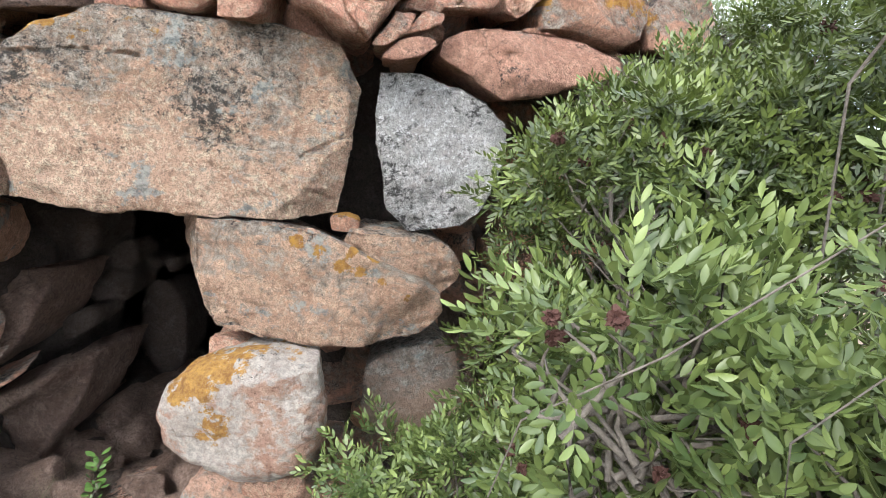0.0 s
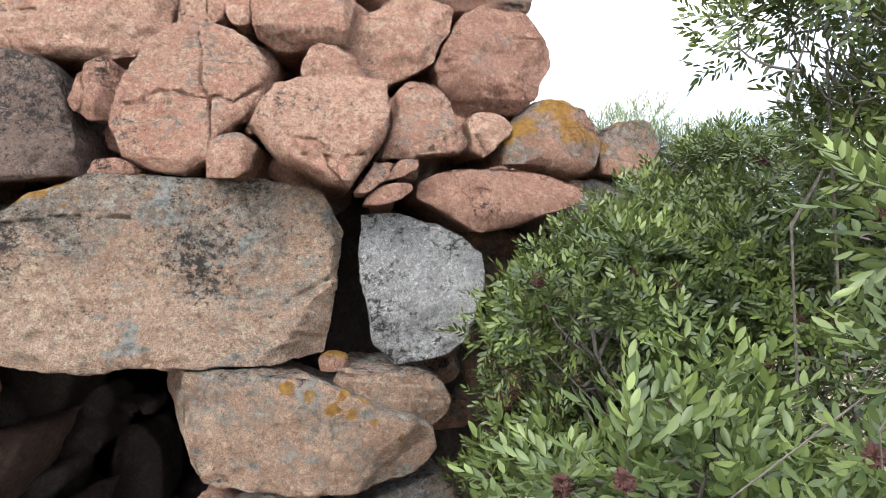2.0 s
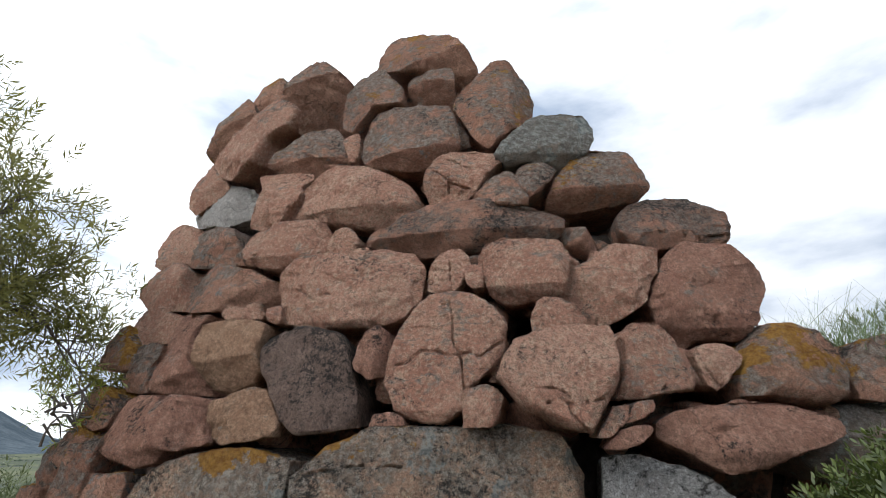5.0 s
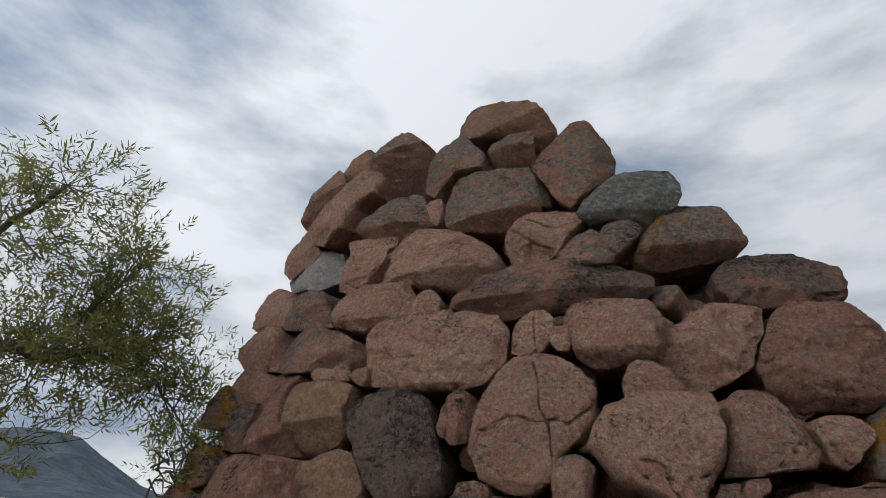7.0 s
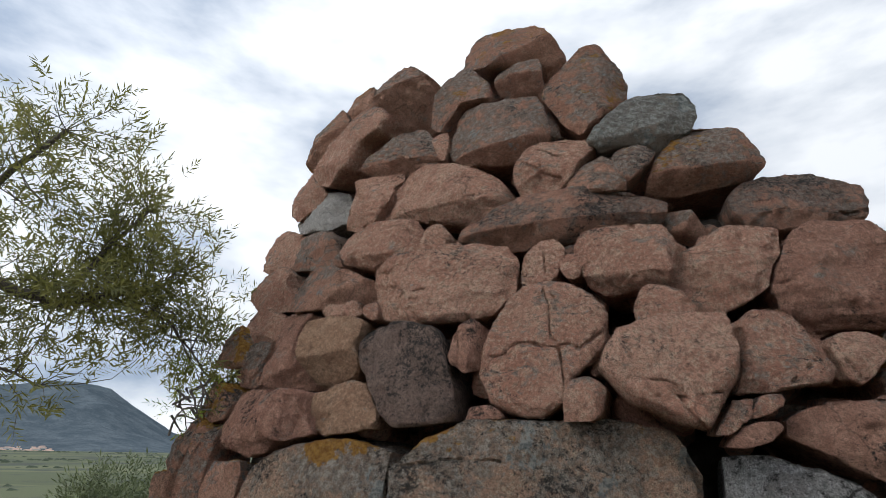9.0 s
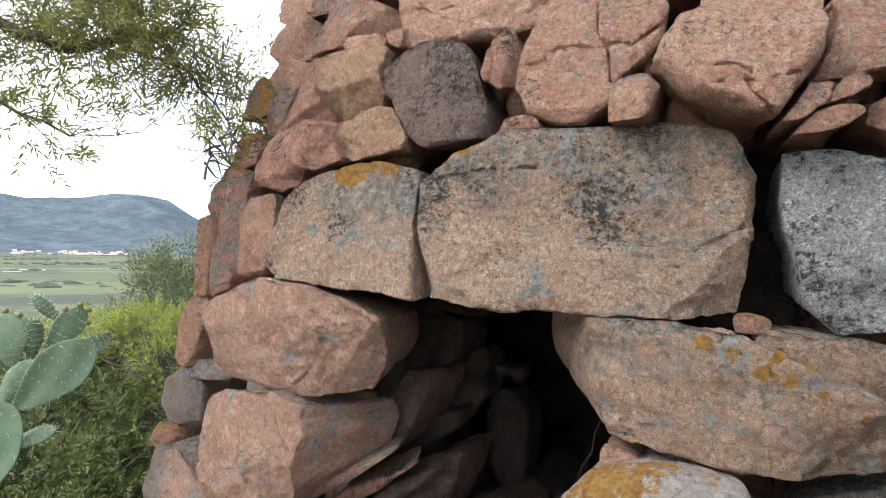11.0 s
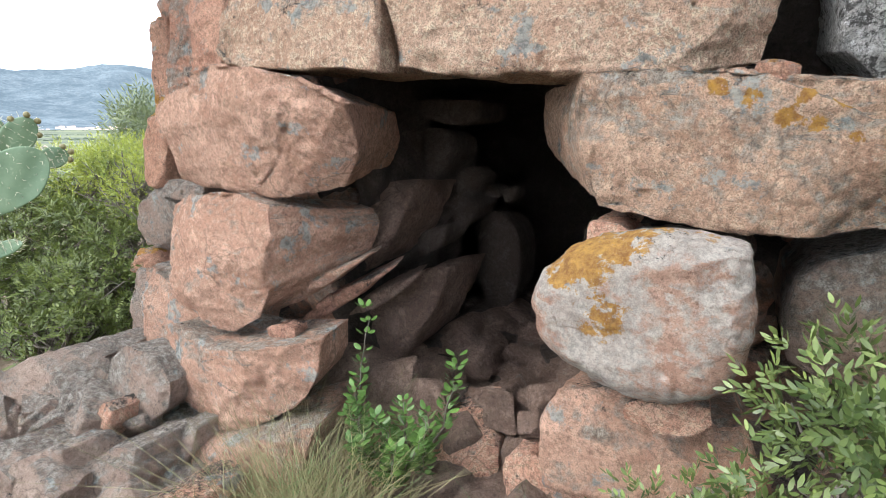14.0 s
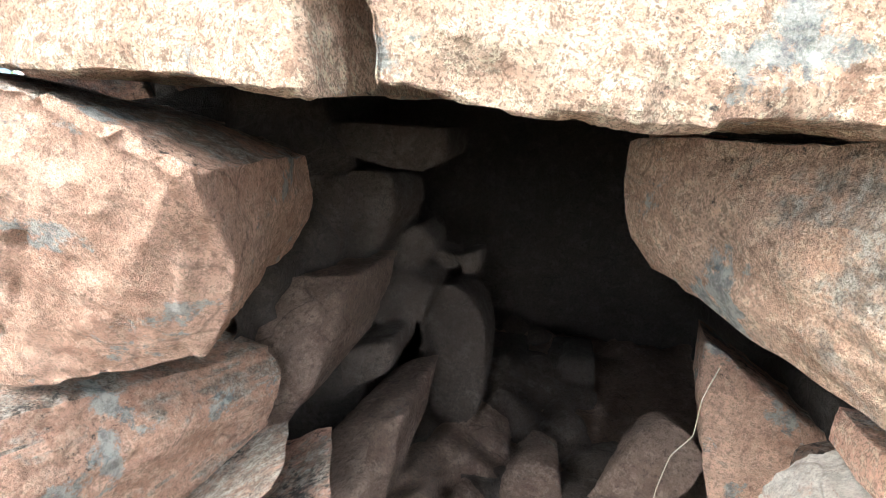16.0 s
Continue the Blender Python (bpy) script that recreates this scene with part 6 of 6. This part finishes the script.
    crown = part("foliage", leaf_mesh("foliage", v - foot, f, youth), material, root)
    paths = []
    for b in blobs:
        hub = np.array(b[:3]) - [0, 0, 0.3 * b[5]]
        v, f = branch_tubes([wander(np.array(foot) + g.normal(0, 0.05, 3) * [1, 1, 0], hub, 0.018 * thin, 0.008 * thin, g)], 8)
        part("stem", mesh_np("stem", v - foot, f), M_BARK, root, "woody grey-brown stem")
        near = [i for i in range(len(spots)) if np.linalg.norm((spots[i] - b[:3]) / b[3:]) < 1.35]
        for i in g.choice(near, min(twigs, len(near)), replace=False) if near else []:
            paths.append(wander(hub + g.normal(0, 0.08, 3), spots[i], 0.008 * thin, 0.0022 * thin, g, 0.14, 6))
    v, f = branch_tubes(paths, 5)
    part("twig_work", mesh_np("twig_work", v - foot, f), M_BARK, root, "thin grey-brown twigs")["kind"] = "stuff"
    crown["kind"] = "stuff"
    return root, spots, ways


LENTISK = [lentisk_shoot(k, 6, 0.09, 0.038, 0.38, "mid") for k in range(7)]
FAR_LENTISK = [lentisk_shoot(20 + k, 7, 0.11, 0.04, 0.42, True) for k in range(7)]
YOUNG = [lentisk_shoot(40 + k, 7, 0.1, 0.044, 0.38, False, 0.12) for k in range(7)]
OLIVE = [simple_shoot(80 + k) for k in range(6)]
SCRUB = [simple_shoot(120 + k, 9, 0.14, 0.035, 0.3, 0.7) for k in range(6)]

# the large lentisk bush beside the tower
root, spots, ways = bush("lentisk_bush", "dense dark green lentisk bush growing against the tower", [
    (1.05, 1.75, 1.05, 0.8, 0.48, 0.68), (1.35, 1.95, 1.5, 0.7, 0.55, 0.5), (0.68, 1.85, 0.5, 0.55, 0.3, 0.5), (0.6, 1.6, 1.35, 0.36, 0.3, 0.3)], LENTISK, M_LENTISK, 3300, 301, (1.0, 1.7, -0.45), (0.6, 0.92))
rng = np.random.default_rng(8)


def flower_clusters(root, foot, spots, ways, picks, bits, size):
    for i in picks:
        at = spots[i] + ways[i] * 0.03
        v, f = box_grid(bits, bits, bits)
        v = v / np.linalg.norm(v, axis=1)[:, None]
        v = v * (size * (1.35 + 0.55 * vnoise(v * 2.3 + i, 4) + 0.6 * rng.uniform(-1, 1, len(v))))[:, None] * rng.uniform(0.75, 1.3, 3)
        part("flower_head", mesh_np("flower_head", v, f, False), M_FLOWER, root, "dried dark red flower head").location = at - foot


flower_clusters(root, np.array((1.0, 1.7, -0.45)), spots, ways, rng.choice(np.argsort(spots[:, 1])[:len(spots) // 2], 90, replace=False), 6, 0.011)

# the nearer lentisk with pale young shoots
root, spots, ways = bush("young_lentisk_bush", "leafy lentisk bush with bright young shoots", [
    (0.42, 0.95, 1.06, 0.3, 0.22, 0.24), (0.85, 0.88, 0.86, 0.5, 0.36, 0.3), (1.05, 0.6, 0.9, 0.4, 0.28, 0.2), (0.7, 1.15, 0.55, 0.5, 0.3, 0.4)], YOUNG, M_YOUNG, 350, 302, (0.8, 0.9, -0.45), (0.75, 1.1), 0.3, 60, 0.4)
flower_clusters(root, np.array((0.8, 0.9, -0.45)), spots, ways, rng.choice(len(spots), 45, replace=False), 7, 0.01)

# a shoot of the next bush, close to the path
root, spots, ways = bush("lentisk_sapling", "slender lentisk sapling with pale leaves and dark red flowers", [
    (0.53, 0.5, 1.56, 0.03, 0.04, 0.1), (0.55, 0.52, 1.38, 0.04, 0.05, 0.12), (0.6, 0.52, 1.15, 0.07, 0.1, 0.14)], YOUNG, M_YOUNG, 20, 312, (0.75, 0.5, -0.45), (0.55, 0.8), 0.5, 10, 0.5, 0.15)
flower_clusters(root, np.array((0.75, 0.5, -0.45)), spots, ways, rng.choice(len(spots), 7, replace=False), 8, 0.008)

# the branch that rises above it
bush("tall_lentisk_shrub", "tall lentisk with leafy branches rising above the bush", [
    (0.85, 1.06, 2.1, 0.2, 0.16, 0.12), (1.02, 1.02, 2.22, 0.26, 0.2, 0.22), (1.15, 1.05, 1.8, 0.3, 0.25, 0.35)],
    LENTISK, M_LENTISK, 420, 303, (1.5, 1.0, -0.45), (0.6, 0.85), 0.6, 20, 0.45, 0.4)
# low lentisk at the foot of the wall
bush("low_lentisk_bush", "low feathery lentisk at the foot of the wall", [
    (0.12, 1.52, 0.22, 0.42, 0.26, 0.34), (0.45, 1.35, 0.35, 0.45, 0.3, 0.4), (-0.3, 1.5, -0.1, 0.25, 0.15, 0.2)], LENTISK, M_YOUNG, 520, 304, (0.2, 1.5, -0.45), (0.7, 1.0))

# scrub on the slope
bush("green_scrub_bush", "dense green scrub bush on the slope", [
    (-4.4, 2.2, -0.15, 0.7, 0.5, 0.5), (-4.0, 2.5, -0.1, 0.6, 0.5, 0.45), (-5.4, 2.2, 0.0, 0.9, 0.7, 0.55), (-4.1, 1.95, -0.45, 0.5, 0.35, 0.3), (-4.75, 1.85, -0.55, 0.5, 0.35, 0.35)], FAR_LENTISK, M_GREEN, 1250, 305, (-4.6, 2.4, -0.9), (0.7, 1.0), 0.4, 110, 0.35, 1.3)
bush("spurge_bush", "yellow-green scrub bush with bare grey twigs", [
    (-4.5, 2.75, 0.5, 0.6, 0.4, 0.36), (-4.0, 2.7, 0.45, 0.4, 0.35, 0.4), (-5.2, 2.7, 0.45, 0.7, 0.5, 0.36)], SCRUB, M_SCRUB, 1400, 306, (-4.6, 2.7, -0.9), (0.6, 1.0), 0.6)
bush("olive_bush", "grey-green wild olive bush farther down the slope", [
    (-7.3, 5.1, 0.55, 0.8, 0.7, 0.9), (-6.5, 5.0, 0.2, 0.9, 0.8, 0.8), (-8.0, 5.0, -0.2, 0.9, 0.8, 0.8)], OLIVE, M_DULL, 1500, 307, (-7.3, 5.0, -1.3), (1.1, 1.8))
bush("far_scrub_bush", "dull green scrub farther down the slope", [
    (-11, 7.5, -1.6, 2.0, 1.5, 1.2), (-14, 6.5, -2.0, 2.6, 1.6, 1.2), (-13, 4.5, -1.5, 2.2, 1.6, 1.2)], OLIVE, M_DULL, 1300, 308, (-12, 7, -3.0), (2.6, 4.0), 0.4, 20)
bush("shoulder_scrub", "grey-green scrub on top of the wall", [
    (1.2, 2.95, 2.14, 0.26, 0.3, 0.2), (1.55, 2.95, 2.08, 0.3, 0.3, 0.16), (1.95, 2.95, 2.08, 0.4, 0.4, 0.2)], SCRUB, M_DULL, 800, 309, (1.5, 2.9, 1.7), (0.5, 0.8), 0.5)
bush("wall_shrub", "small yellow-green shrub rooted in the wall's edge", [
    (-3.12, 2.2, 2.02, 0.12, 0.1, 0.2), (-3.05, 2.2, 1.86, 0.1, 0.08, 0.1)], OLIVE, M_SCRUB, 40, 310, (-3.0, 2.35, 1.8), (0.5, 0.8), 0.5, 12)

# the wild olive whose limbs reach over the slope
foot = (-5.5, 0.5, -0.75)
g = np.random.default_rng(311)
tree = tagged(new("wild_olive_tree"), "wild olive tree with grey limbs and narrow leaves", "tree")
tree.location = foot
v, f = branch_tubes([wander(foot, (-5.1, 0.8, 2.3), 0.13, 0.075, g, 0.06, 10)], 10)
part("trunk", mesh_np("trunk", v - foot, f), M_BARK, tree, "crooked grey trunk")
limbs = [[(-5.1, 0.8, 2.25), (-4.4, 1.15, 2.62), (-3.98, 1.38, 2.62), (-3.82, 1.66, 2.54), (-3.66, 1.9, 2.62), (-3.5, 2.12, 2.75)],
         [(-5.1, 0.8, 2.3), (-4.5, 1.0, 2.9), (-4.0, 1.25, 3.2), (-3.75, 1.4, 3.6)],
         [(-3.82, 1.66, 2.55), (-3.66, 1.75, 2.85), (-3.5, 1.9, 3.2)],
         [(-5.1, 0.8, 2.1), (-4.5, 1.15, 2.2), (-4.05, 1.4, 2.22), (-3.9, 1.75, 2.05)],
         [(-3.66, 1.9, 2.62), (-3.45, 2.2, 2.5), (-3.38, 2.45, 2.25)]]
paths, tips = [], []
for q, limb in enumerate(limbs):
    r0 = (0.05, 0.04, 0.02, 0.022, 0.013)[q]
    pts = []
    for a, b in zip(limb, limb[1:]):
        for u in (0, 0.33, 0.66):
            pts.append(np.array(a) + (np.array(b) - np.array(a)) * u + g.normal(0, 0.012, 3))
    pts.append(np.array(limb[-1]))
    n = len(pts)
    paths.append([(p, r0 * (1 - 0.75 * k / n)) for k, p in enumerate(pts)])
    for k in range(n // 3, n):
        for _ in range((9 if k > n // 2 else 5) if q != 3 else 3):
            tip = pts[k] + g.normal(0, 1, 3) * (0.2, 0.2, 0.22) + (0.05, 0.05, 0.06)
            paths.append(wander(pts[k], tip, 0.004, 0.0013, g, 0.15, 5))
            tips.append((pts[k], tip))
v, f = branch_tubes(paths, 6)
part("limb_work", mesh_np("limb_work", v - foot, f), M_BARK, tree, "grey crooked limbs and thin twigs")
spots, ways = [], []
for a, b in tips:
    for _ in range(6):
        u = g.uniform(0.3, 1.1)
        spots.append(a + (b - a) * u + g.normal(0, 0.05, 3))
        ways.append((b - a) / np.linalg.norm(b - a) + g.normal(0, 0.6, 3) + np.array([0, 0, 0.1]))
v, f, youth = scatter_shoots(OLIVE, spots, ways, g.uniform(0.85, 1.25, len(spots)), g, True)
part("crown", leaf_mesh("crown", v - foot, f, youth), M_OLIVE, tree, "narrow grey-green leaves")


# prickly pear
M_SPINE, nt, bs = nodes_of("pale_spine")
bs.inputs["Base Color"].default_value = (0.6, 0.55, 0.42, 1)
M_FRUIT, nt, bs = nodes_of("green_brown_fruit")
bs.inputs["Base Color"].default_value = (0.14, 0.12, 0.05, 1)
bs.inputs["Roughness"].default_value = 0.5
cactus = tagged(new("prickly_pear"), "grey-green prickly pear cactus with flat spiny pads", "cactus")
cactus_foot = np.array((-3.7, 1.2, -0.5))
cactus.location = cactus_foot


def pad(base, tip, width, facing, fruits=0, seed=0):
    g = np.random.default_rng(seed)
    base, tip = np.array(base, float), np.array(tip, float)
    up = tip - base
    length = np.linalg.norm(up)
    up /= length
    n = np.array(facing, float)
    n -= up * (n @ up)
    n /= np.linalg.norm(n)
    side = np.cross(up, n)
    bm = bmesh.new()
    bmesh.ops.create_uvsphere(bm, u_segments=28, v_segments=18, radius=1.0)
    for vert in bm.verts:
        x, y, z = vert.co
        t = (z + 1) / 2
        prof = (0.55 + 0.75 * t) if t < 0.6 else 1.0
        w = min(1.0, prof)
        bulge = 0.02 * math.sin(5 * x + 3 * z + seed) * width
        p = base + up * (t * length) + side * (x * w * width / 2) + n * (y * 0.016 + 0.12 * width * x * x * math.sin(seed) + bulge)
        vert.co = Vector(p - cactus_foot)
    me = bpy.data.meshes.new("pad")
    bm.to_mesh(me)
    bm.free()
    me.polygons.foreach_set("use_smooth", [True] * len(me.polygons))
    ob = part("pad", me, M_CACTUS, cactus)
    paths = []
    for i in range(7):
        for j in range(-3, 4):
            x, z = (j + 0.5 * (i % 2)) / 3.6, -0.85 + i * 0.28
            if x * x + z * z < 0.95:
                t = (z + 1) / 2
                w = min(1.0, (0.55 + 0.75 * t) if t < 0.6 else 1.0)
                p = base + up * (t * length) + side * (x * w * width / 2) + n * (0.017 * math.sqrt(max(0, 1 - x * x - z * z)) + 0.12 * width * x * x * math.sin(seed)) - cactus_foot
                for _ in range(2):
                    d = n + g.normal(0, 0.5, 3)
                    paths.append([(p, 0.0013), (p + d * 0.016, 0.0003)])
    for k in range(20):
        a = math.pi * (k / 19) * 1.5 - 0.25 * math.pi
        t = (math.sin(a) + 1) / 2
        w = min(1.0, (0.55 + 0.75 * t) if t < 0.6 else 1.0)
        p = base + up * (t * length) + side * (math.cos(a) * w * width / 2) - cactus_foot
        d = up * math.sin(a) + side * math.cos(a) + g.normal(0, 0.3, 3)
        paths.append([(p, 0.0014), (p + d * 0.02, 0.0003)])
    v, f = branch_tubes(paths, 3)
    part("thorn_cover", mesh_np("thorn_cover", v, f), M_SPINE, ob, "pale stiff spines")["kind"] = "stuff"
    for k in range(fruits):
        a = math.pi * (0.5 + 0.22 * (k - (fruits - 1) / 2))
        p = base + up * (length * (math.sin(a) + 1) / 2) + side * (math.cos(a) * width / 2) - cactus_foot
        bm = bmesh.new()
        bmesh.ops.create_uvsphere(bm, u_segments=10, v_segments=8, radius=0.016, matrix=Matrix.Translation(p + up * 0.012))
        me = bpy.data.meshes.new("fruit")
        bm.to_mesh(me)
        bm.free()
        part("fruit", me, M_FRUIT, ob, "small green-brown fruit")


TOWARDS = (0.85, -0.5, 0.1)
pad((-3.42, 1.3, 0.6), (-3.28, 1.56, 0.9), 0.25, TOWARDS, 0, 1)
pad((-3.6, 1.1, 0.08), (-3.5, 1.3, 0.62), 0.32, (0.8, -0.6, 0.15), 0, 2)
pad((-3.5, 1.3, 0.4), (-3.42, 1.48, 0.46), 0.13, (0.3, -0.5, 0.9), 0, 3)
pad((-3.72, 1.4, 0.75), (-3.78, 1.4, 1.03), 0.2, (0.6, -0.8, 0.1), 3, 4)
pad((-3.72, 1.5, 0.78), (-3.7, 1.5, 0.99), 0.13, (0.95, 0.1, 0.1), 0, 5)
pad((-3.62, 1.58, 0.98), (-3.68, 1.48, 1.12), 0.075, (0.8, -0.4, 0.5), 0, 6)
pad((-3.62, 1.52, 0.84), (-3.54, 1.66, 1.05), 0.15, (0.9, -0.3, 0.0), 4, 7)
pad((-3.5, 1.6, 0.82), (-3.45, 1.76, 0.88), 0.11, (0.9, -0.4, 0.1), 3, 8)
pad((-3.7, 1.12, 0.55), (-3.66, 1.14, 1.05), 0.24, (0.9, -0.4, 0.0), 0, 9)
pad((-3.7, 1.35, 0.55), (-3.62, 1.48, 0.78), 0.18, (0.7, -0.7, 0.0), 0, 10)
pad((-3.75, 1.15, -0.45), (-3.62, 1.14, 0.15), 0.26, (0.8, -0.6, 0.0), 0, 11)


# young shrub shoots in the doorway
def sprig(stems, seed):
    g = np.random.default_rng(seed)
    foot = np.array(stems[0][0])
    root = tagged(new("shrub_shoot"), "young broad-leaved shoot growing in the doorway", "plant", "shoots in the doorway")
    root.location = foot
    paths, leaves = [], []
    for a, b in stems:
        path = wander(a, b, 0.004, 0.0015, g, 0.05, 15)
        paths.append(path)
        for k, (p, r) in enumerate(path[1:]):
            for sg in (0, 1.3, 2.4, 3.5, 4.7):
                az = k * 1.57 + sg + g.uniform(-0.4, 0.4)
                d = np.array([math.cos(az), math.sin(az), g.uniform(0.1, 0.8)])
                s = g.uniform(0.034, 0.058) * (1.1 - 0.025 * k)
                leaves.append(leaf(np.asarray(p) + d * 0.012, d, s, s * 0.6, g.uniform(-0.5, 0.5)))
    v, f = branch_tubes(paths, 5)
    part("stem", mesh_np("stem", v - foot, f), M_BARK, root, "thin woody stems")
    v = np.concatenate(leaves)
    f = (LEAF_F[None] + (np.arange(len(leaves)) * len(LEAF_V))[:, None, None]).reshape(-1, 4)
    part("leaf_cover", leaf_mesh("leaf_cover", v - foot, f), M_SHOOT, root, "glossy green leaves")["kind"] = "stuff"


sprig([((-1.58, 1.7, -0.3), (-1.63, 1.84, 0.32)), ((-1.56, 1.7, -0.3), (-1.62, 1.74, 0.02))], 321)
sprig([((-1.36, 1.8, -0.3), (-1.28, 1.95, 0.15)), ((-1.38, 1.8, -0.3), (-1.42, 1.78, 0.0)), ((-1.36, 1.8, -0.3), (-1.32, 1.78, -0.02))], 322)
sprig([((-1.45, 1.75, -0.35), (-1.5, 1.7, -0.05)), ((-1.44, 1.74, -0.35), (-1.38, 1.66, -0.12)), ((-1.46, 1.72, -0.35), (-1.55, 1.62, -0.12)), ((-1.44, 1.72, -0.35), (-1.3, 1.7, -0.08)), ((-1.46, 1.72, -0.35), (-1.62, 1.7, -0.06))], 323)


def grass(name, label, spots, reach, count, lean, material, seed):
    g = np.random.default_rng(seed)
    vs, fs, at = [], [], 0
    for cx, cy, cz, rad in spots:
        for _ in range(count):
            p = np.array([cx, cy, cz]) + np.append(g.normal(0, rad, 2), 0)
            d = g.normal(0, lean, 3) * [1, 1, 0] + [0, 0, 1]
            h = reach * g.uniform(0.5, 1.2)
            s = np.cross(d, g.normal(size=3))
            s = s / np.linalg.norm(s) * g.uniform(0.0011, 0.0022)
            bend = g.normal(0, 0.35, 3) * [1, 1, 0.3]
            for k in range(4):
                u = k / 3
                c = p + (d * u + bend * u * u) * h
                vs += [c - s * (1 - u * 0.85), c + s * (1 - u * 0.85)]
                if k:
                    fs.append([at - 2, at - 1, at + 1, at])
                at += 2
    ob = new(name, mesh_np(name, np.array(vs), np.array(fs)))
    ob.data.materials.append(material)
    return tagged(ob, label, "grass", kind="stuff")


grass("dry_grass", "thin dry grass tuft before the doorway", [(-1.62, 1.5, -0.4, 0.09), (-1.8, 1.42, -0.4, 0.08), (-1.48, 1.5, -0.4, 0.08), (-1.66, 1.34, -0.42, 0.1), (-1.5, 1.34, -0.42, 0.1)], 0.38, 190, 0.6, M_GRASS, 331)
grass("green_grass", "green grass blades among the dry tuft", [(-1.55, 1.52, -0.4, 0.1), (-1.7, 1.45, -0.4, 0.1), (-0.9, 1.45, -0.44, 0.1)], 0.33, 90, 0.5, M_TUFT, 332)
grass("wall_grass", "thin grass growing on top of the wall", [(0.95, 2.75, 2.25, 0.15), (1.3, 2.8, 2.2, 0.18), (1.6, 2.75, 2.1, 0.2)], 0.22, 200, 0.4, M_TUFT, 333)

# ---- far village, groves and hedges in the valley ----
M_WHITE, nt, bs = nodes_of("whitewashed_wall")
vec, geo = shifted_position(nt, 0.0)
nt.links.new(mixc(nt, noise_node(nt, vec, 0.3, 3), (0.4, 0.39, 0.37), (0.62, 0.6, 0.57)), bs.inputs["Base Color"])
M_TILE, nt, bs = nodes_of("clay_roof_tile")
vec, geo = shifted_position(nt, 0.0)
nt.links.new(mixc(nt, noise_node(nt, vec, 0.5, 3), (0.4, 0.24, 0.18), (0.5, 0.36, 0.29)), bs.inputs["Base Color"])
g = np.random.default_rng(341)


def house(x, y, z, w, d, h, turn):
    root = tagged(new("village_house"), "small whitewashed house with a clay roof in the valley", "house", "houses of the far village")
    root.matrix_basis = pose(x, y, z, 0, 0, turn)
    bm = bmesh.new()
    bmesh.ops.create_cube(bm, size=1.0, matrix=Matrix.Translation((0, 0, h / 2)) @ Matrix.Diagonal((w, d, h, 1)))
    me = bpy.data.meshes.new("wall")
    bm.to_mesh(me)
    bm.free()
    part("wall", me, M_WHITE, root)
    e = 0.4
    rv = [(-w / 2 - e, -d / 2 - e, h), (w / 2 + e, -d / 2 - e, h), (w / 2 + e, d / 2 + e, h), (-w / 2 - e, d / 2 + e, h), (-w / 2 - e, 0, h + d * 0.28), (w / 2 + e, 0, h + d * 0.28)]
    me = bpy.data.meshes.new("roof")
    me.from_pydata(rv, [], [(0, 1, 5, 4), (2, 3, 4, 5), (0, 4, 3), (1, 2, 5), (0, 3, 2, 1)])
    part("roof", me, M_TILE, root)


for k in range(80):
    az, u = math.radians(g.uniform(-67, -58.5)), 0.015 + 0.08 * g.uniform(0, 1) ** 2
    dist = 2300 + 1900 * u
    house(dist * math.sin(az), dist * math.cos(az), -34 + (float(np.interp(az, ridge_az, ridge_h)) + 26) * u ** 1.3, g.uniform(8, 20), g.uniform(8, 11), g.uniform(7, 11), g.uniform(-20, 20) + math.degrees(-az))
for k in range(7):
    az, dist = math.radians(g.uniform(-68, -64)), g.uniform(620, 700)
    house(dist * math.sin(az), dist * math.cos(az), -26.2, g.uniform(8, 14), 7, g.uniform(3, 5), g.uniform(0, 180))
M_GROVE, nt, bs = nodes_of("far_tree_green")
vec, geo = shifted_position(nt, 0.0)
nt.links.new(mixc(nt, noise_node(nt, vec, 0.2, 5, 0.7), (0.03, 0.045, 0.03), (0.07, 0.09, 0.055)), bs.inputs["Base Color"])
bs.inputs["Roughness"].default_value = 1.0
pv, pf, at = [], [], 0
cube_v, cube_f = box_grid(2, 2, 2)
sph = cube_v / np.linalg.norm(cube_v, axis=1)[:, None]
for k in range(9000):
    az, dist = math.radians(g.uniform(-78, -46)), g.uniform(0, 1) ** 0.7 * 2000 + 260
    x, y = dist * math.sin(az), dist * math.cos(az)
    if vnoise(np.array([[x / 120, y / 60, 0.5]]), 91)[0] < 0.28 or len(pv) >= 2200:
        continue
    s = g.uniform(2.2, 4.8)
    v = sph * [s * g.uniform(0.9, 1.5), s * g.uniform(0.9, 1.5), s * g.uniform(0.8, 1.2)]
    v = v * (1 + 0.3 * vnoise(v * 0.6 + k, 5))[:, None] + [x, y, -25.8 + s * 0.6]
    pv.append(v)
    pf.append(cube_f + at)
    at += len(v)
groves = tagged(new("valley_groves", mesh_np("valley_groves", np.concatenate(pv), np.concatenate(pf))), "dark groves and hedges scattered over the valley", "trees", kind="stuff")
groves.data.materials.append(M_GROVE)

# a thin root hanging inside the doorway
v, f = branch_tubes([wander((-0.89, 2.4, 0.68), (-1.0, 2.4, 0.2), 0.0012, 0.0009, np.random.default_rng(5), 0.06, 8)], 6)
M_ROOT, nt, bs = nodes_of("pale_root")
bs.inputs["Base Color"].default_value = (0.14, 0.12, 0.09, 1)
root_thread = tagged(new("hanging_root", mesh_np("hanging_root", v, f)), "thin pale root hanging inside the doorway", "root")
root_thread.data.materials.append(M_ROOT)
